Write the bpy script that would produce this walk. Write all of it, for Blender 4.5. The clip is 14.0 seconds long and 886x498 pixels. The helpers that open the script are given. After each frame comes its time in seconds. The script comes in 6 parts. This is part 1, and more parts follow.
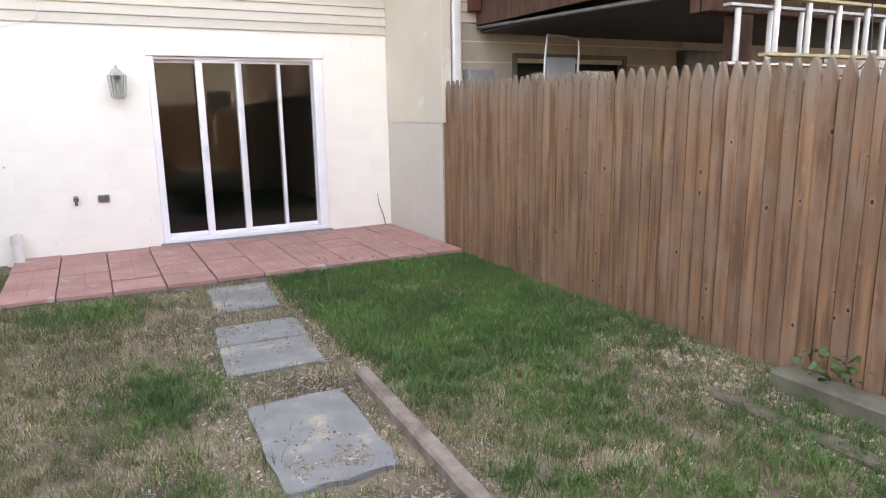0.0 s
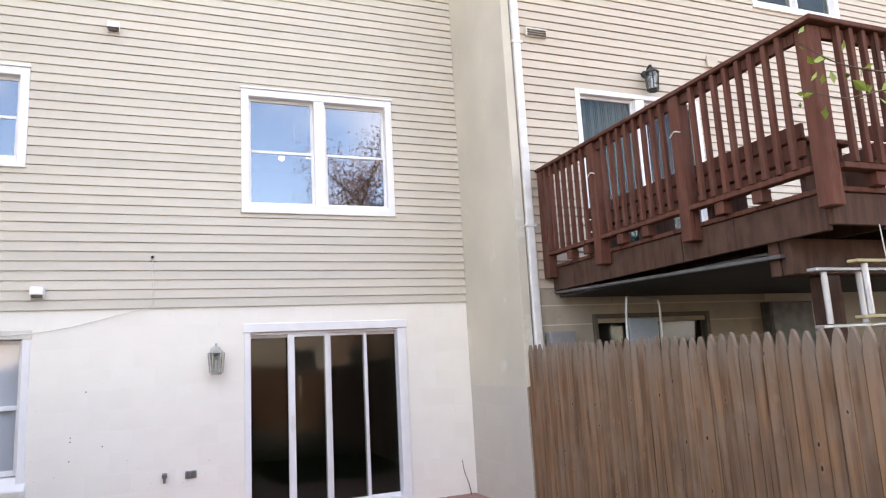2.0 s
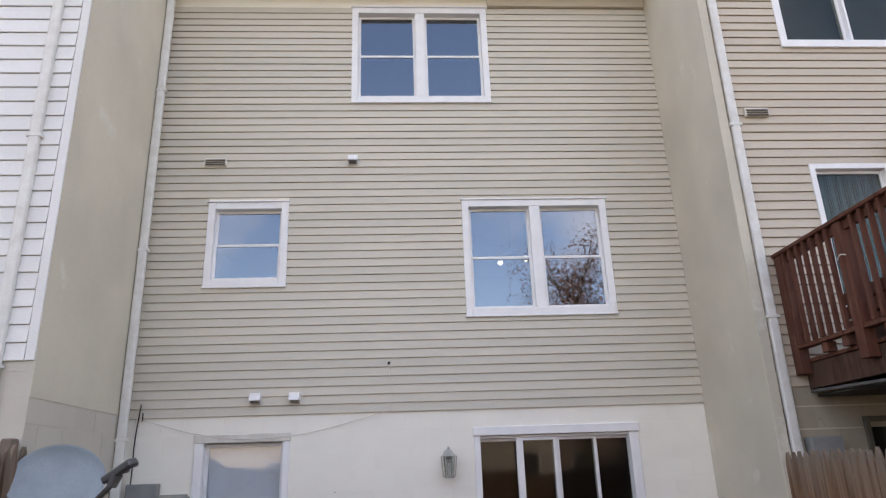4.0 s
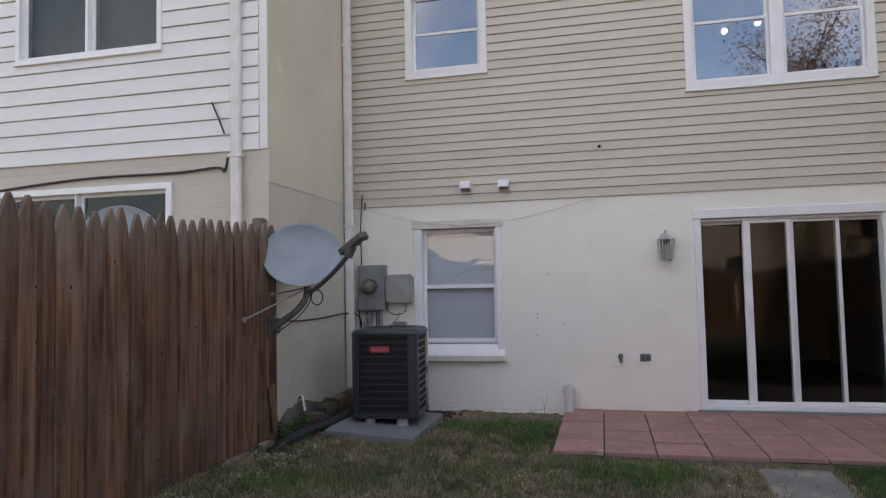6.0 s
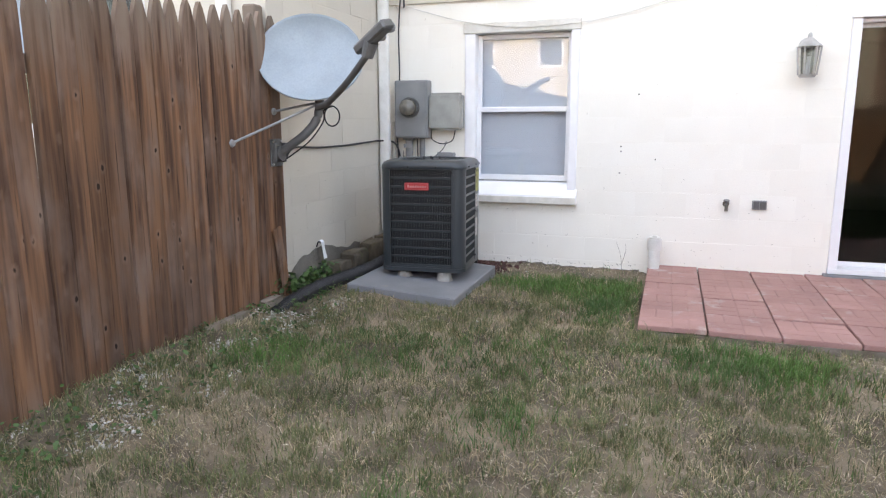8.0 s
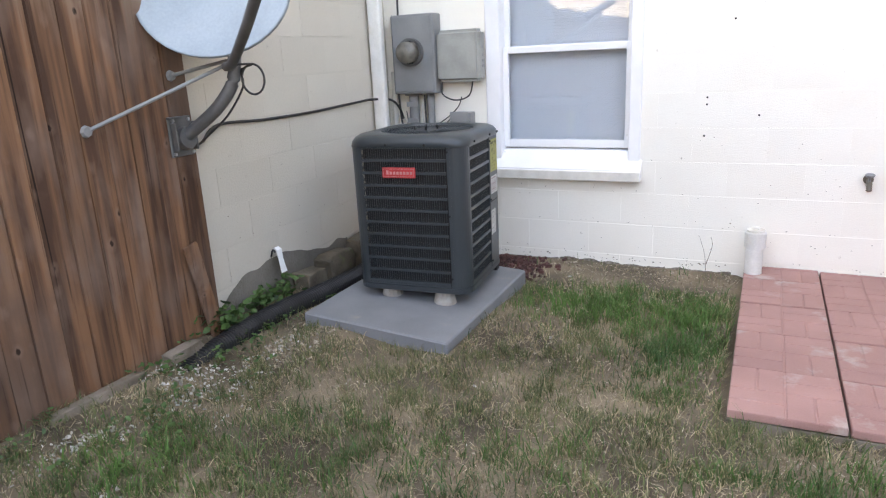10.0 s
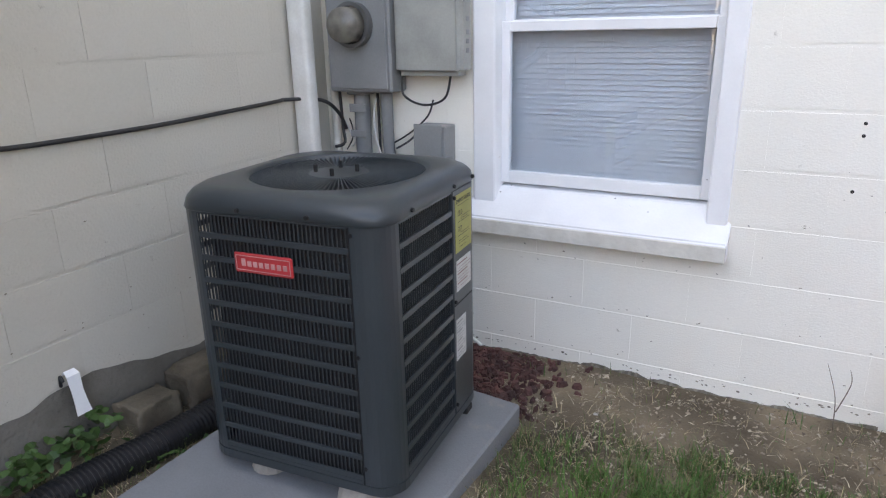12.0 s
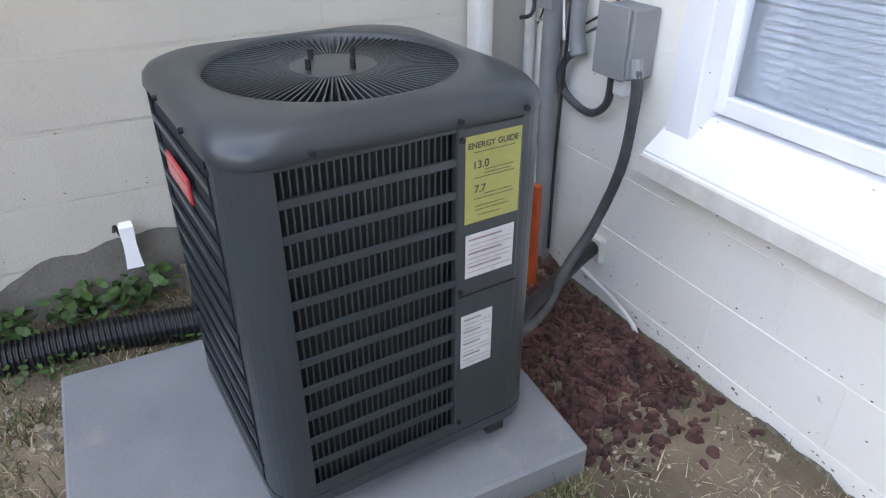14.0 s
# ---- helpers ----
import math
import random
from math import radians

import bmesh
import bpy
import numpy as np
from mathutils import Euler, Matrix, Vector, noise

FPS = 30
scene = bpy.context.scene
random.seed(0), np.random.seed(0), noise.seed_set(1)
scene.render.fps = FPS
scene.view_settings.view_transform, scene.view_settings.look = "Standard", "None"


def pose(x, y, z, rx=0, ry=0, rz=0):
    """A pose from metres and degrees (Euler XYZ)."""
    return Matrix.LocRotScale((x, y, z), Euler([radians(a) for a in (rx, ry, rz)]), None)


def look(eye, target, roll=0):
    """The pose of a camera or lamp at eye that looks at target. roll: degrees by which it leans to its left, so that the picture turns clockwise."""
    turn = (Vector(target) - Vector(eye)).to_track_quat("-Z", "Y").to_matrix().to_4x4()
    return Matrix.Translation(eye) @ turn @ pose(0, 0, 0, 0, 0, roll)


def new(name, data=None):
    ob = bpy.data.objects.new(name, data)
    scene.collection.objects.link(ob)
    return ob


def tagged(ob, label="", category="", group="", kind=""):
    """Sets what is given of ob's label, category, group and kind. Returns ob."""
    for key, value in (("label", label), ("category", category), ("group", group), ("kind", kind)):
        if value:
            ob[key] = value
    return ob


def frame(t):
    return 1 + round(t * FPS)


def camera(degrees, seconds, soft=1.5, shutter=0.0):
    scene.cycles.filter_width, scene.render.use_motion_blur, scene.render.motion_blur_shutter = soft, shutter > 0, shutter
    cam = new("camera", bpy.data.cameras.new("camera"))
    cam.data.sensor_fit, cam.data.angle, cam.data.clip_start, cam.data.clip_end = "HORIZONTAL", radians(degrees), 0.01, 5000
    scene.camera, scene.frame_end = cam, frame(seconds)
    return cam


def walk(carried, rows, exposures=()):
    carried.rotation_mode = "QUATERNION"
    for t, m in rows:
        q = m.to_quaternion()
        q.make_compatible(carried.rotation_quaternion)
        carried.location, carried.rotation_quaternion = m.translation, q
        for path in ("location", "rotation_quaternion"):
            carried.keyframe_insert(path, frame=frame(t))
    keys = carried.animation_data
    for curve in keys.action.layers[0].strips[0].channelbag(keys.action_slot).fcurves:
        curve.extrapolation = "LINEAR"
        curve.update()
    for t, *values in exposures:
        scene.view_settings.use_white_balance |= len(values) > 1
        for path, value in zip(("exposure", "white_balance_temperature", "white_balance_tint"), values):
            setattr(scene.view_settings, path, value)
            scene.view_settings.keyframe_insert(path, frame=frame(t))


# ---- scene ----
cam = camera(66.7, 14.0, soft=1.2)
PATH = [
    (0, (0.912, 1.681, 1.46), (1.816, 3.418, 1.056), -0.9),
    (0.5, (0.929, 1.717, 1.505), (1.986, 3.392, 1.227), -1.6),
    (1, (0.906, 1.727, 1.574), (1.956, 3.427, 1.488), -2.9),
    (1.5, (0.893, 1.738, 1.616), (1.847, 3.493, 1.722), -3.2),
    (2, (0.876, 1.724, 1.642), (1.605, 3.557, 1.968), -3.1),
    (2.5, (0.87, 1.707, 1.665), (1.447, 3.563, 2.138), -3.0),
    (3, (0.832, 1.698, 1.668), (1.264, 3.561, 2.252), -3.0),
    (3.2, (0.825, 1.694, 1.683), (1.201, 3.553, 2.317), -2.9),
    (5.3, (0.694, 1.797, 1.485), (0.444, 3.701, 2.044), -1.8),
    (5.5, (0.685, 1.841, 1.448), (0.391, 3.764, 1.91), -1.9),
    (5.8, (0.686, 1.915, 1.421), (0.275, 3.856, 1.673), -1.3),
    (6, (0.605, 2.001, 1.406), (0.145, 3.945, 1.518), -1.2),
    (6.5, (0.467, 2.271, 1.367), (-0.059, 4.192, 1.186), -0.9),
    (6.8, (0.434, 2.431, 1.329), (-0.112, 4.331, 1.026), -0.8),
    (7, (0.375, 2.576, 1.299), (-0.181, 4.468, 0.964), -1.2),
    (7.2, (0.291, 2.751, 1.279), (-0.263, 4.645, 0.955), -0.5),
    (9.3, (0.312, 4.436, 1.376), (-0.451, 6.194, 0.802), -2.0),
    (9.5, (0.272, 4.598, 1.391), (-0.509, 6.339, 0.79), -2.2),
    (10, (0.214, 5.091, 1.398), (-0.623, 6.821, 0.845), -2.8),
    (10.5, (0.099, 5.621, 1.408), (-0.765, 7.335, 0.848), -2.8),
    (11, (-0.018, 6.066, 1.424), (-0.751, 7.836, 0.85), -2.1),
    (11.5, (-0.092, 6.507, 1.431), (-0.916, 8.247, 0.888), -1.7),
    (12, (-0.264, 6.872, 1.407), (-1.175, 8.539, 0.782), -1.3),
    (12.5, (-0.328, 7.174, 1.39), (-1.372, 8.701, 0.63), -1.0),
    (13, (-0.24, 7.542, 1.39), (-1.657, 8.691, 0.572), -2.3),
    (13.5, (-0.202, 7.788, 1.361), (-1.712, 8.728, 0.447), -2.0),
    (14, (-0.142, 8.029, 1.371), (-1.688, 8.805, 0.368), -0.1),
]
EXPOSURES = [(0, 2.75, 7950, 18), (1.0, 2.82, 7850, 18), (2.0, 2.34, 7650, 19), (3.2, 1.94, 7500, 19), (5.3, 1.06, 7550, 19), (6.0, 1.25, 7700, 18), (6.5, 1.63, 7800, 16), (7.2, 2.35, 7850, 15), (9.3, 2.85, 7850, 15), (10.5, 2.8, 7750, 15), (12.0, 2.49, 7600, 15), (13.0, 2.51, 7400, 15), (13.5, 2.66, 7400, 15), (14.0, 2.99, 7350, 15)]
walk(cam, [(t, look(eye, target, roll)) for t, eye, target, roll in PATH], EXPOSURES)


# ---- world and sun: sun behind the houses, the yard in open shade under broken cloud ----
world = bpy.data.worlds.new("sky")
scene.world = world
world.use_nodes = True
wn, wl = world.node_tree.nodes, world.node_tree.links
sky = wn.new("ShaderNodeTexSky")
sky.sky_type, sky.sun_disc = "NISHITA", False
sky.sun_elevation, sky.sun_rotation = radians(38), radians(-25)
coord = wn.new("ShaderNodeTexCoord")
cloud = wn.new("ShaderNodeTexNoise")
cloud.inputs["Scale"].default_value, cloud.inputs["Detail"].default_value, cloud.inputs["Roughness"].default_value = 2.6, 6.0, 0.55
cramp = wn.new("ShaderNodeValToRGB")
cramp.color_ramp.elements[0].position, cramp.color_ramp.elements[1].position = 0.475, 0.70
cmix = wn.new("ShaderNodeMix")
cmix.data_type = "RGBA"
cmix.inputs[7].default_value = (6.0, 6.2, 6.6, 1)
drift = wn.new("ShaderNodeMapping")
drift.inputs["Location"].default_value = (0.35, 0.2, 0.1)
wl.new(coord.outputs["Generated"], drift.inputs["Vector"])
wl.new(drift.outputs["Vector"], cloud.inputs["Vector"])
wl.new(cloud.outputs["Fac"], cramp.inputs["Fac"])
wl.new(cramp.outputs["Color"], cmix.inputs[0])
wl.new(sky.outputs["Color"], cmix.inputs[6])
wl.new(cmix.outputs[2], wn["Background"].inputs["Color"])
wn["Background"].inputs["Strength"].default_value = 0.15

sun = new("sun", bpy.data.lights.new("sun", "SUN"))
sun.data.energy, sun.data.angle, sun.data.color = 3.5, radians(0.53), (1.0, 0.95, 0.88)
sun.matrix_world = look((-6.66, 14.28, 12.3), (0, 0, 0))

# ---- materials ----
def nodes_of(name):
    m = bpy.data.materials.new(name)
    m.use_nodes = True
    return m, m.node_tree.nodes, m.node_tree.links, m.node_tree.nodes["Principled BSDF"]


def vary_mat(name, base, dark=None, rough=0.6, metal=0.0, scale=4.0, fine=60.0, bump=0.15, stretch=(1, 1, 1), per_piece=0.0,
             spot=None, spot_scale=9.0, spot_at=0.62, island=False, spec=0.5, mix_lo=0.35, mix_hi=0.65, grain=0.22):
    """Two scales of colour noise, fine relief, and a shift of tone from piece to piece."""
    m, n, l, bsdf = nodes_of(name)
    tc, mp, info = n.new("ShaderNodeTexCoord"), n.new("ShaderNodeMapping"), n.new("ShaderNodeObjectInfo")
    mp.inputs["Scale"].default_value = stretch
    shift = n.new("ShaderNodeVectorMath")
    shift.operation = "MULTIPLY_ADD"
    l.new(info.outputs["Random"], shift.inputs[0])
    shift.inputs[1].default_value = (37, 53, 71)
    l.new(tc.outputs["Object"], mp.inputs["Vector"])
    l.new(mp.outputs["Vector"], shift.inputs[2])
    big, small = n.new("ShaderNodeTexNoise"), n.new("ShaderNodeTexNoise")
    big.inputs["Scale"].default_value, big.inputs["Detail"].default_value = scale, 5
    small.inputs["Scale"].default_value, small.inputs["Detail"].default_value = fine, 4
    for t in (big, small):
        l.new(shift.outputs[0], t.inputs["Vector"])
    dark = dark or tuple(c * 0.72 for c in base)
    ramp = n.new("ShaderNodeMapRange")
    ramp.inputs["From Min"].default_value, ramp.inputs["From Max"].default_value = mix_lo, mix_hi
    l.new(big.outputs["Fac"], ramp.inputs["Value"])
    mx = n.new("ShaderNodeMix")
    mx.data_type = "RGBA"
    mx.inputs[6].default_value, mx.inputs[7].default_value = (*dark, 1), (*base, 1)
    l.new(ramp.outputs["Result"], mx.inputs[0])
    colour = mx.outputs[2]
    if spot:
        blot = n.new("ShaderNodeTexNoise")
        blot.inputs["Scale"].default_value, blot.inputs["Detail"].default_value, blot.inputs["Roughness"].default_value = spot_scale, 6, 0.65
        l.new(shift.outputs[0], blot.inputs["Vector"])
        br = n.new("ShaderNodeMapRange")
        br.inputs["From Min"].default_value, br.inputs["From Max"].default_value = spot_at, spot_at + 0.12
        l.new(blot.outputs["Fac"], br.inputs["Value"])
        mb = n.new("ShaderNodeMix")
        mb.data_type = "RGBA"
        l.new(br.outputs["Result"], mb.inputs[0])
        l.new(colour, mb.inputs[6])
        mb.inputs[7].default_value = (*spot, 1)
        colour = mb.outputs[2]
    hsv = n.new("ShaderNodeHueSaturation")
    val = n.new("ShaderNodeMath")
    val.operation = "MULTIPLY_ADD"
    val.inputs[1].default_value, val.inputs[2].default_value = grain, 1 - grain / 2
    l.new(small.outputs["Fac"], val.inputs[0])
    tone = n.new("ShaderNodeMath")
    tone.operation = "MULTIPLY_ADD"
    if island:
        geo = n.new("ShaderNodeNewGeometry")
        l.new(geo.outputs["Random Per Island"], tone.inputs[0])
    else:
        l.new(info.outputs["Random"], tone.inputs[0])
    tone.inputs[1].default_value = per_piece
    half = n.new("ShaderNodeMath")
    half.operation = "SUBTRACT"
    l.new(val.outputs[0], half.inputs[0])
    half.inputs[1].default_value = per_piece / 2
    l.new(half.outputs[0], tone.inputs[2])
    l.new(tone.outputs[0], hsv.inputs["Value"])
    l.new(colour, hsv.inputs["Color"])
    l.new(hsv.outputs["Color"], bsdf.inputs["Base Color"])
    bsdf.inputs["Roughness"].default_value, bsdf.inputs["Metallic"].default_value = rough, metal
    bsdf.inputs["Specular IOR Level"].default_value = spec
    if bump:
        bp = n.new("ShaderNodeBump")
        bp.inputs["Strength"].default_value, bp.inputs["Distance"].default_value = bump, 0.01
        l.new(small.outputs["Fac"], bp.inputs["Height"])
        l.new(bp.outputs["Normal"], bsdf.inputs["Normal"])
    return m


def wood_mat(name, base, dark, grey, per_piece=0.35, knots=True, top=None):
    """Weathered board: long grain along z, dark streaks, knots, and grey weathering in patches."""
    m, n, l, bsdf = nodes_of(name)
    tc, info = n.new("ShaderNodeTexCoord"), n.new("ShaderNodeObjectInfo")
    shift = n.new("ShaderNodeVectorMath")
    shift.operation = "MULTIPLY_ADD"
    l.new(info.outputs["Random"], shift.inputs[0])
    shift.inputs[1].default_value = (13, 29, 41)
    l.new(tc.outputs["Object"], shift.inputs[2])

    def field(kind, stretch, scale, detail=4):
        mp = n.new("ShaderNodeMapping")
        mp.inputs["Scale"].default_value = stretch
        l.new(shift.outputs[0], mp.inputs["Vector"])
        t = n.new(kind)
        t.inputs["Scale"].default_value = scale
        if kind == "ShaderNodeTexNoise":
            t.inputs["Detail"].default_value = detail
        l.new(mp.outputs["Vector"], t.inputs["Vector"])
        return t

    def ranged(socket, lo, hi):
        r = n.new("ShaderNodeMapRange")
        r.inputs["From Min"].default_value, r.inputs["From Max"].default_value = lo, hi
        l.new(socket, r.inputs["Value"])
        return r.outputs["Result"]

    def mixed(fac, a, b):
        mx = n.new("ShaderNodeMix")
        mx.data_type = "RGBA"
        l.new(fac, mx.inputs[0])
        for k, c in ((6, a), (7, b)):
            if isinstance(c, tuple):
                mx.inputs[k].default_value = (*c, 1)
            else:
                l.new(c, mx.inputs[k])
        return mx.outputs[2]

    stain = n.new("ShaderNodeTexNoise")
    stain.inputs["Scale"].default_value, stain.inputs["Detail"].default_value, stain.inputs["Roughness"].default_value = 1.9, 5, 0.62
    place = n.new("ShaderNodeNewGeometry")
    l.new(place.outputs["Position"], stain.inputs["Vector"])
    grain = field("ShaderNodeTexNoise", (1, 1, 0.045), 95, 6)
    streak = field("ShaderNodeTexNoise", (1, 1, 0.10), 22, 5)
    patch = field("ShaderNodeTexNoise", (1, 1, 0.8), 5.5, 4)
    colour = mixed(ranged(streak.outputs["Fac"], 0.38, 0.62), dark, base)
    colour = mixed(ranged(patch.outputs["Fac"], 0.46, 0.72), colour, grey)
    worn = ranged(stain.outputs["Fac"], 0.50, 0.66)
    worn.node.inputs["To Max"].default_value = 0.6
    colour = mixed(worn, colour, tuple(0.5 * (a + b) * 0.9 for a, b in zip(dark, grey)))
    crack = field("ShaderNodeTexNoise", (1, 1, 0.02), 46, 2)
    colour = mixed(ranged(crack.outputs["Fac"], 0.70, 0.73), colour, tuple(c * 0.3 for c in dark))
    colour = mixed(ranged(grain.outputs["Fac"], 0.62, 0.75), colour, tuple(c * 0.55 for c in dark))
    if knots:
        knot = field("ShaderNodeTexVoronoi", (1, 1, 1.15), 9.5)
        rough_edge = field("ShaderNodeTexNoise", (1, 1, 1.2), 48, 2)
        wobble = n.new("ShaderNodeMath")
        wobble.operation = "MULTIPLY_ADD"
        l.new(rough_edge.outputs["Fac"], wobble.inputs[0])
        wobble.inputs[1].default_value = 0.16
        l.new(knot.outputs["Distance"], wobble.inputs[2])
        halo = ranged(wobble.outputs[0], 0.30, 0.19)
        halo.node.inputs["To Max"].default_value = 0.22
        colour = mixed(halo, colour, tuple(min(1, c * 1.5) for c in grey))
        colour = mixed(ranged(wobble.outputs[0], 0.172, 0.135), colour, (0.03, 0.018, 0.012))
    if top:
        sep = n.new("ShaderNodeSeparateXYZ")
        l.new(tc.outputs["Object"], sep.inputs[0])
        rise = n.new("ShaderNodeMath")
        rise.operation = "MULTIPLY_ADD"
        l.new(streak.outputs["Fac"], rise.inputs[0])
        rise.inputs[1].default_value = 0.55
        l.new(sep.outputs["Z"], rise.inputs[2])
        colour = mixed(ranged(rise.outputs[0], 1.08, 1.32), colour, top)
    hsv = n.new("ShaderNodeHueSaturation")
    tone = n.new("ShaderNodeMath")
    tone.operation = "MULTIPLY_ADD"
    l.new(info.outputs["Random"], tone.inputs[0])
    tone.inputs[1].default_value, tone.inputs[2].default_value = per_piece, 1 - per_piece / 2
    l.new(tone.outputs[0], hsv.inputs["Value"])
    l.new(colour, hsv.inputs["Color"])
    l.new(hsv.outputs["Color"], bsdf.inputs["Base Color"])
    bsdf.inputs["Roughness"].default_value = 0.85
    bsdf.inputs["Specular IOR Level"].default_value = 0.25
    bp = n.new("ShaderNodeBump")
    bp.inputs["Strength"].default_value, bp.inputs["Distance"].default_value = 0.35, 0.006
    l.new(grain.outputs["Fac"], bp.inputs["Height"])
    l.new(bp.outputs["Normal"], bsdf.inputs["Normal"])
    return m


def glass_mat(name, tint=(0.8, 0.84, 0.83), least=0.06, gain=0.9, coat=(1.0, 1.0, 1.0)):
    """Clear pane: what lies behind, and a mirror image that grows at a slant."""
    m, n, l, bsdf = nodes_of(name)
    n.remove(bsdf)
    clear, gloss, mx, facing = (n.new(k) for k in ("ShaderNodeBsdfTransparent", "ShaderNodeBsdfGlossy", "ShaderNodeMixShader", "ShaderNodeLayerWeight"))
    clear.inputs["Color"].default_value = (*tint, 1)
    gloss.inputs["Roughness"].default_value = 0.02
    gloss.inputs["Color"].default_value = (*coat, 1)
    facing.inputs["Blend"].default_value = 0.5
    rise = n.new("ShaderNodeMath")
    rise.operation = "POWER"
    rise.inputs[1].default_value = 5.0
    l.new(facing.outputs["Facing"], rise.inputs[0])
    add = n.new("ShaderNodeMath")
    add.operation = "MULTIPLY_ADD"
    add.inputs[1].default_value, add.inputs[2].default_value = gain, least
    l.new(rise.outputs[0], add.inputs[0])
    l.new(add.outputs[0], mx.inputs[0])
    l.new(clear.outputs[0], mx.inputs[1])
    l.new(gloss.outputs[0], mx.inputs[2])
    l.new(mx.outputs[0], n["Material Output"].inputs["Surface"])
    return m


def glow_mat(name, colour, strength):
    m, n, l, bsdf = nodes_of(name)
    bsdf.inputs["Emission Color"].default_value, bsdf.inputs["Emission Strength"].default_value = (*colour, 1), strength
    return m


# Two copies of the block paint: front lifted for light, sides darkened for shade.
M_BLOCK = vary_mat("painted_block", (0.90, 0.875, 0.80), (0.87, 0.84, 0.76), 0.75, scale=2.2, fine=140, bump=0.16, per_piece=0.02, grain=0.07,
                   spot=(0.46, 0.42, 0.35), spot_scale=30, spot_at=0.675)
M_BLOCK_SHADED = vary_mat("painted_block_shaded", (0.585, 0.55, 0.48), (0.545, 0.512, 0.445), 0.8, scale=1.2, fine=110, bump=0.3, per_piece=0.015, grain=0.10,
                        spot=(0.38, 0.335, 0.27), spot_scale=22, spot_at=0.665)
M_PARGE = vary_mat("parged_wall", (0.66, 0.61, 0.50), (0.56, 0.52, 0.43), 0.85, scale=0.9, fine=70, bump=0.12, spot=(0.72, 0.70, 0.63), spot_scale=1.7, spot_at=0.62)
M_SIDING = vary_mat("almond_vinyl_siding", (0.62, 0.575, 0.485), (0.565, 0.53, 0.45), 0.45, scale=1.5, fine=220, bump=0.05, per_piece=0.03, stretch=(0.15, 1, 1))
M_SIDING_R = vary_mat("peach_vinyl_siding", (0.575, 0.50, 0.40), (0.54, 0.47, 0.375), 0.45, scale=1.5, fine=220, bump=0.05, per_piece=0.03, stretch=(0.15, 1, 1))
M_SIDING_L = vary_mat("white_vinyl_siding", (0.78, 0.78, 0.77), (0.72, 0.72, 0.71), 0.45, scale=1.5, fine=220, bump=0.05, per_piece=0.03, stretch=(0.15, 1, 1))
M_WHITE = vary_mat("white_paint", (0.87, 0.875, 0.885), (0.82, 0.825, 0.835), 0.45, scale=6, fine=120, bump=0.05, grain=0.06)
M_TRIM = vary_mat("old_trim_paint", (0.74, 0.72, 0.66), (0.62, 0.60, 0.54), 0.6, scale=10, fine=60, bump=0.2, grain=0.12)
M_GLASS = glass_mat("window_glass", (0.42, 0.46, 0.50), 0.22, 0.8, (0.86, 0.92, 1.0))
M_GLASS_DOOR = glass_mat("door_glass", (0.7, 0.73, 0.71), 0.024, 0.9)
M_GLASS_LOW = glass_mat("low_window_glass", (0.93, 0.95, 0.97), 0.085, 0.9)
# Screens, and the added shells whose unlit darkness is put into the colour.
M_SCREEN_DARK = vary_mat("insect_screen_and_unlit_room", (0.10, 0.105, 0.11), None, 0.9, scale=3, fine=300)
# Wall paint and carpet darkened so the colour carries the unlit interior.
M_ROOM = vary_mat("darkened_room_paint", (0.20, 0.175, 0.145), None, 0.9, scale=1.2, fine=80, bump=0.05)
M_CARPET = vary_mat("darkened_carpet", (0.10, 0.085, 0.065), None, 1.0, scale=8, fine=400, bump=0.4)
M_BLIND = vary_mat("blind_slats", (0.74, 0.76, 0.78), (0.70, 0.72, 0.74), 0.5, scale=5, fine=60, bump=0.03)
M_PICKET = wood_mat("cedar_picket", (0.30, 0.168, 0.09), (0.15, 0.083, 0.048), (0.255, 0.172, 0.12), top=(0.225, 0.178, 0.14), per_piece=0.27)
M_PICKET_L = wood_mat("aged_picket", (0.205, 0.108, 0.06), (0.07, 0.038, 0.025), (0.185, 0.128, 0.10), top=(0.19, 0.15, 0.12), per_piece=0.4)
M_DECK = wood_mat("red_brown_deck_stain", (0.142, 0.054, 0.035), (0.098, 0.036, 0.024), (0.13, 0.06, 0.042), 0.2, knots=False)
M_DECK_DARK = wood_mat("dark_fascia_stain", (0.10, 0.05, 0.034), (0.06, 0.031, 0.022), (0.11, 0.064, 0.047), 0.2, knots=False)
M_TIMBER = vary_mat("mossy_timber", (0.15, 0.142, 0.10), (0.085, 0.078, 0.055), 0.95, scale=6, fine=90, bump=0.5, spot=(0.12, 0.15, 0.06), spot_scale=5, spot_at=0.55)
M_PAVER = vary_mat("red_paver", (0.41, 0.232, 0.205), (0.335, 0.185, 0.165), 0.85, scale=3, fine=160, bump=0.35, per_piece=0.14, spot=(0.43, 0.33, 0.295), spot_scale=5, spot_at=0.58)
M_SLATE = vary_mat("bluestone_slab", (0.225, 0.23, 0.22), (0.165, 0.17, 0.165), 0.7, scale=5, fine=60, bump=0.3, spot=(0.36, 0.31, 0.225), spot_scale=5, spot_at=0.57)
M_CONCRETE = vary_mat("smooth_pad", (0.225, 0.232, 0.245), (0.19, 0.196, 0.208), 0.8, scale=4, fine=150, bump=0.15, spot=(0.30, 0.28, 0.245), spot_scale=3, spot_at=0.63)
M_EDGING = vary_mat("weathered_edging", (0.26, 0.22, 0.18), (0.15, 0.12, 0.09), 0.95, scale=9, fine=90, bump=0.5)
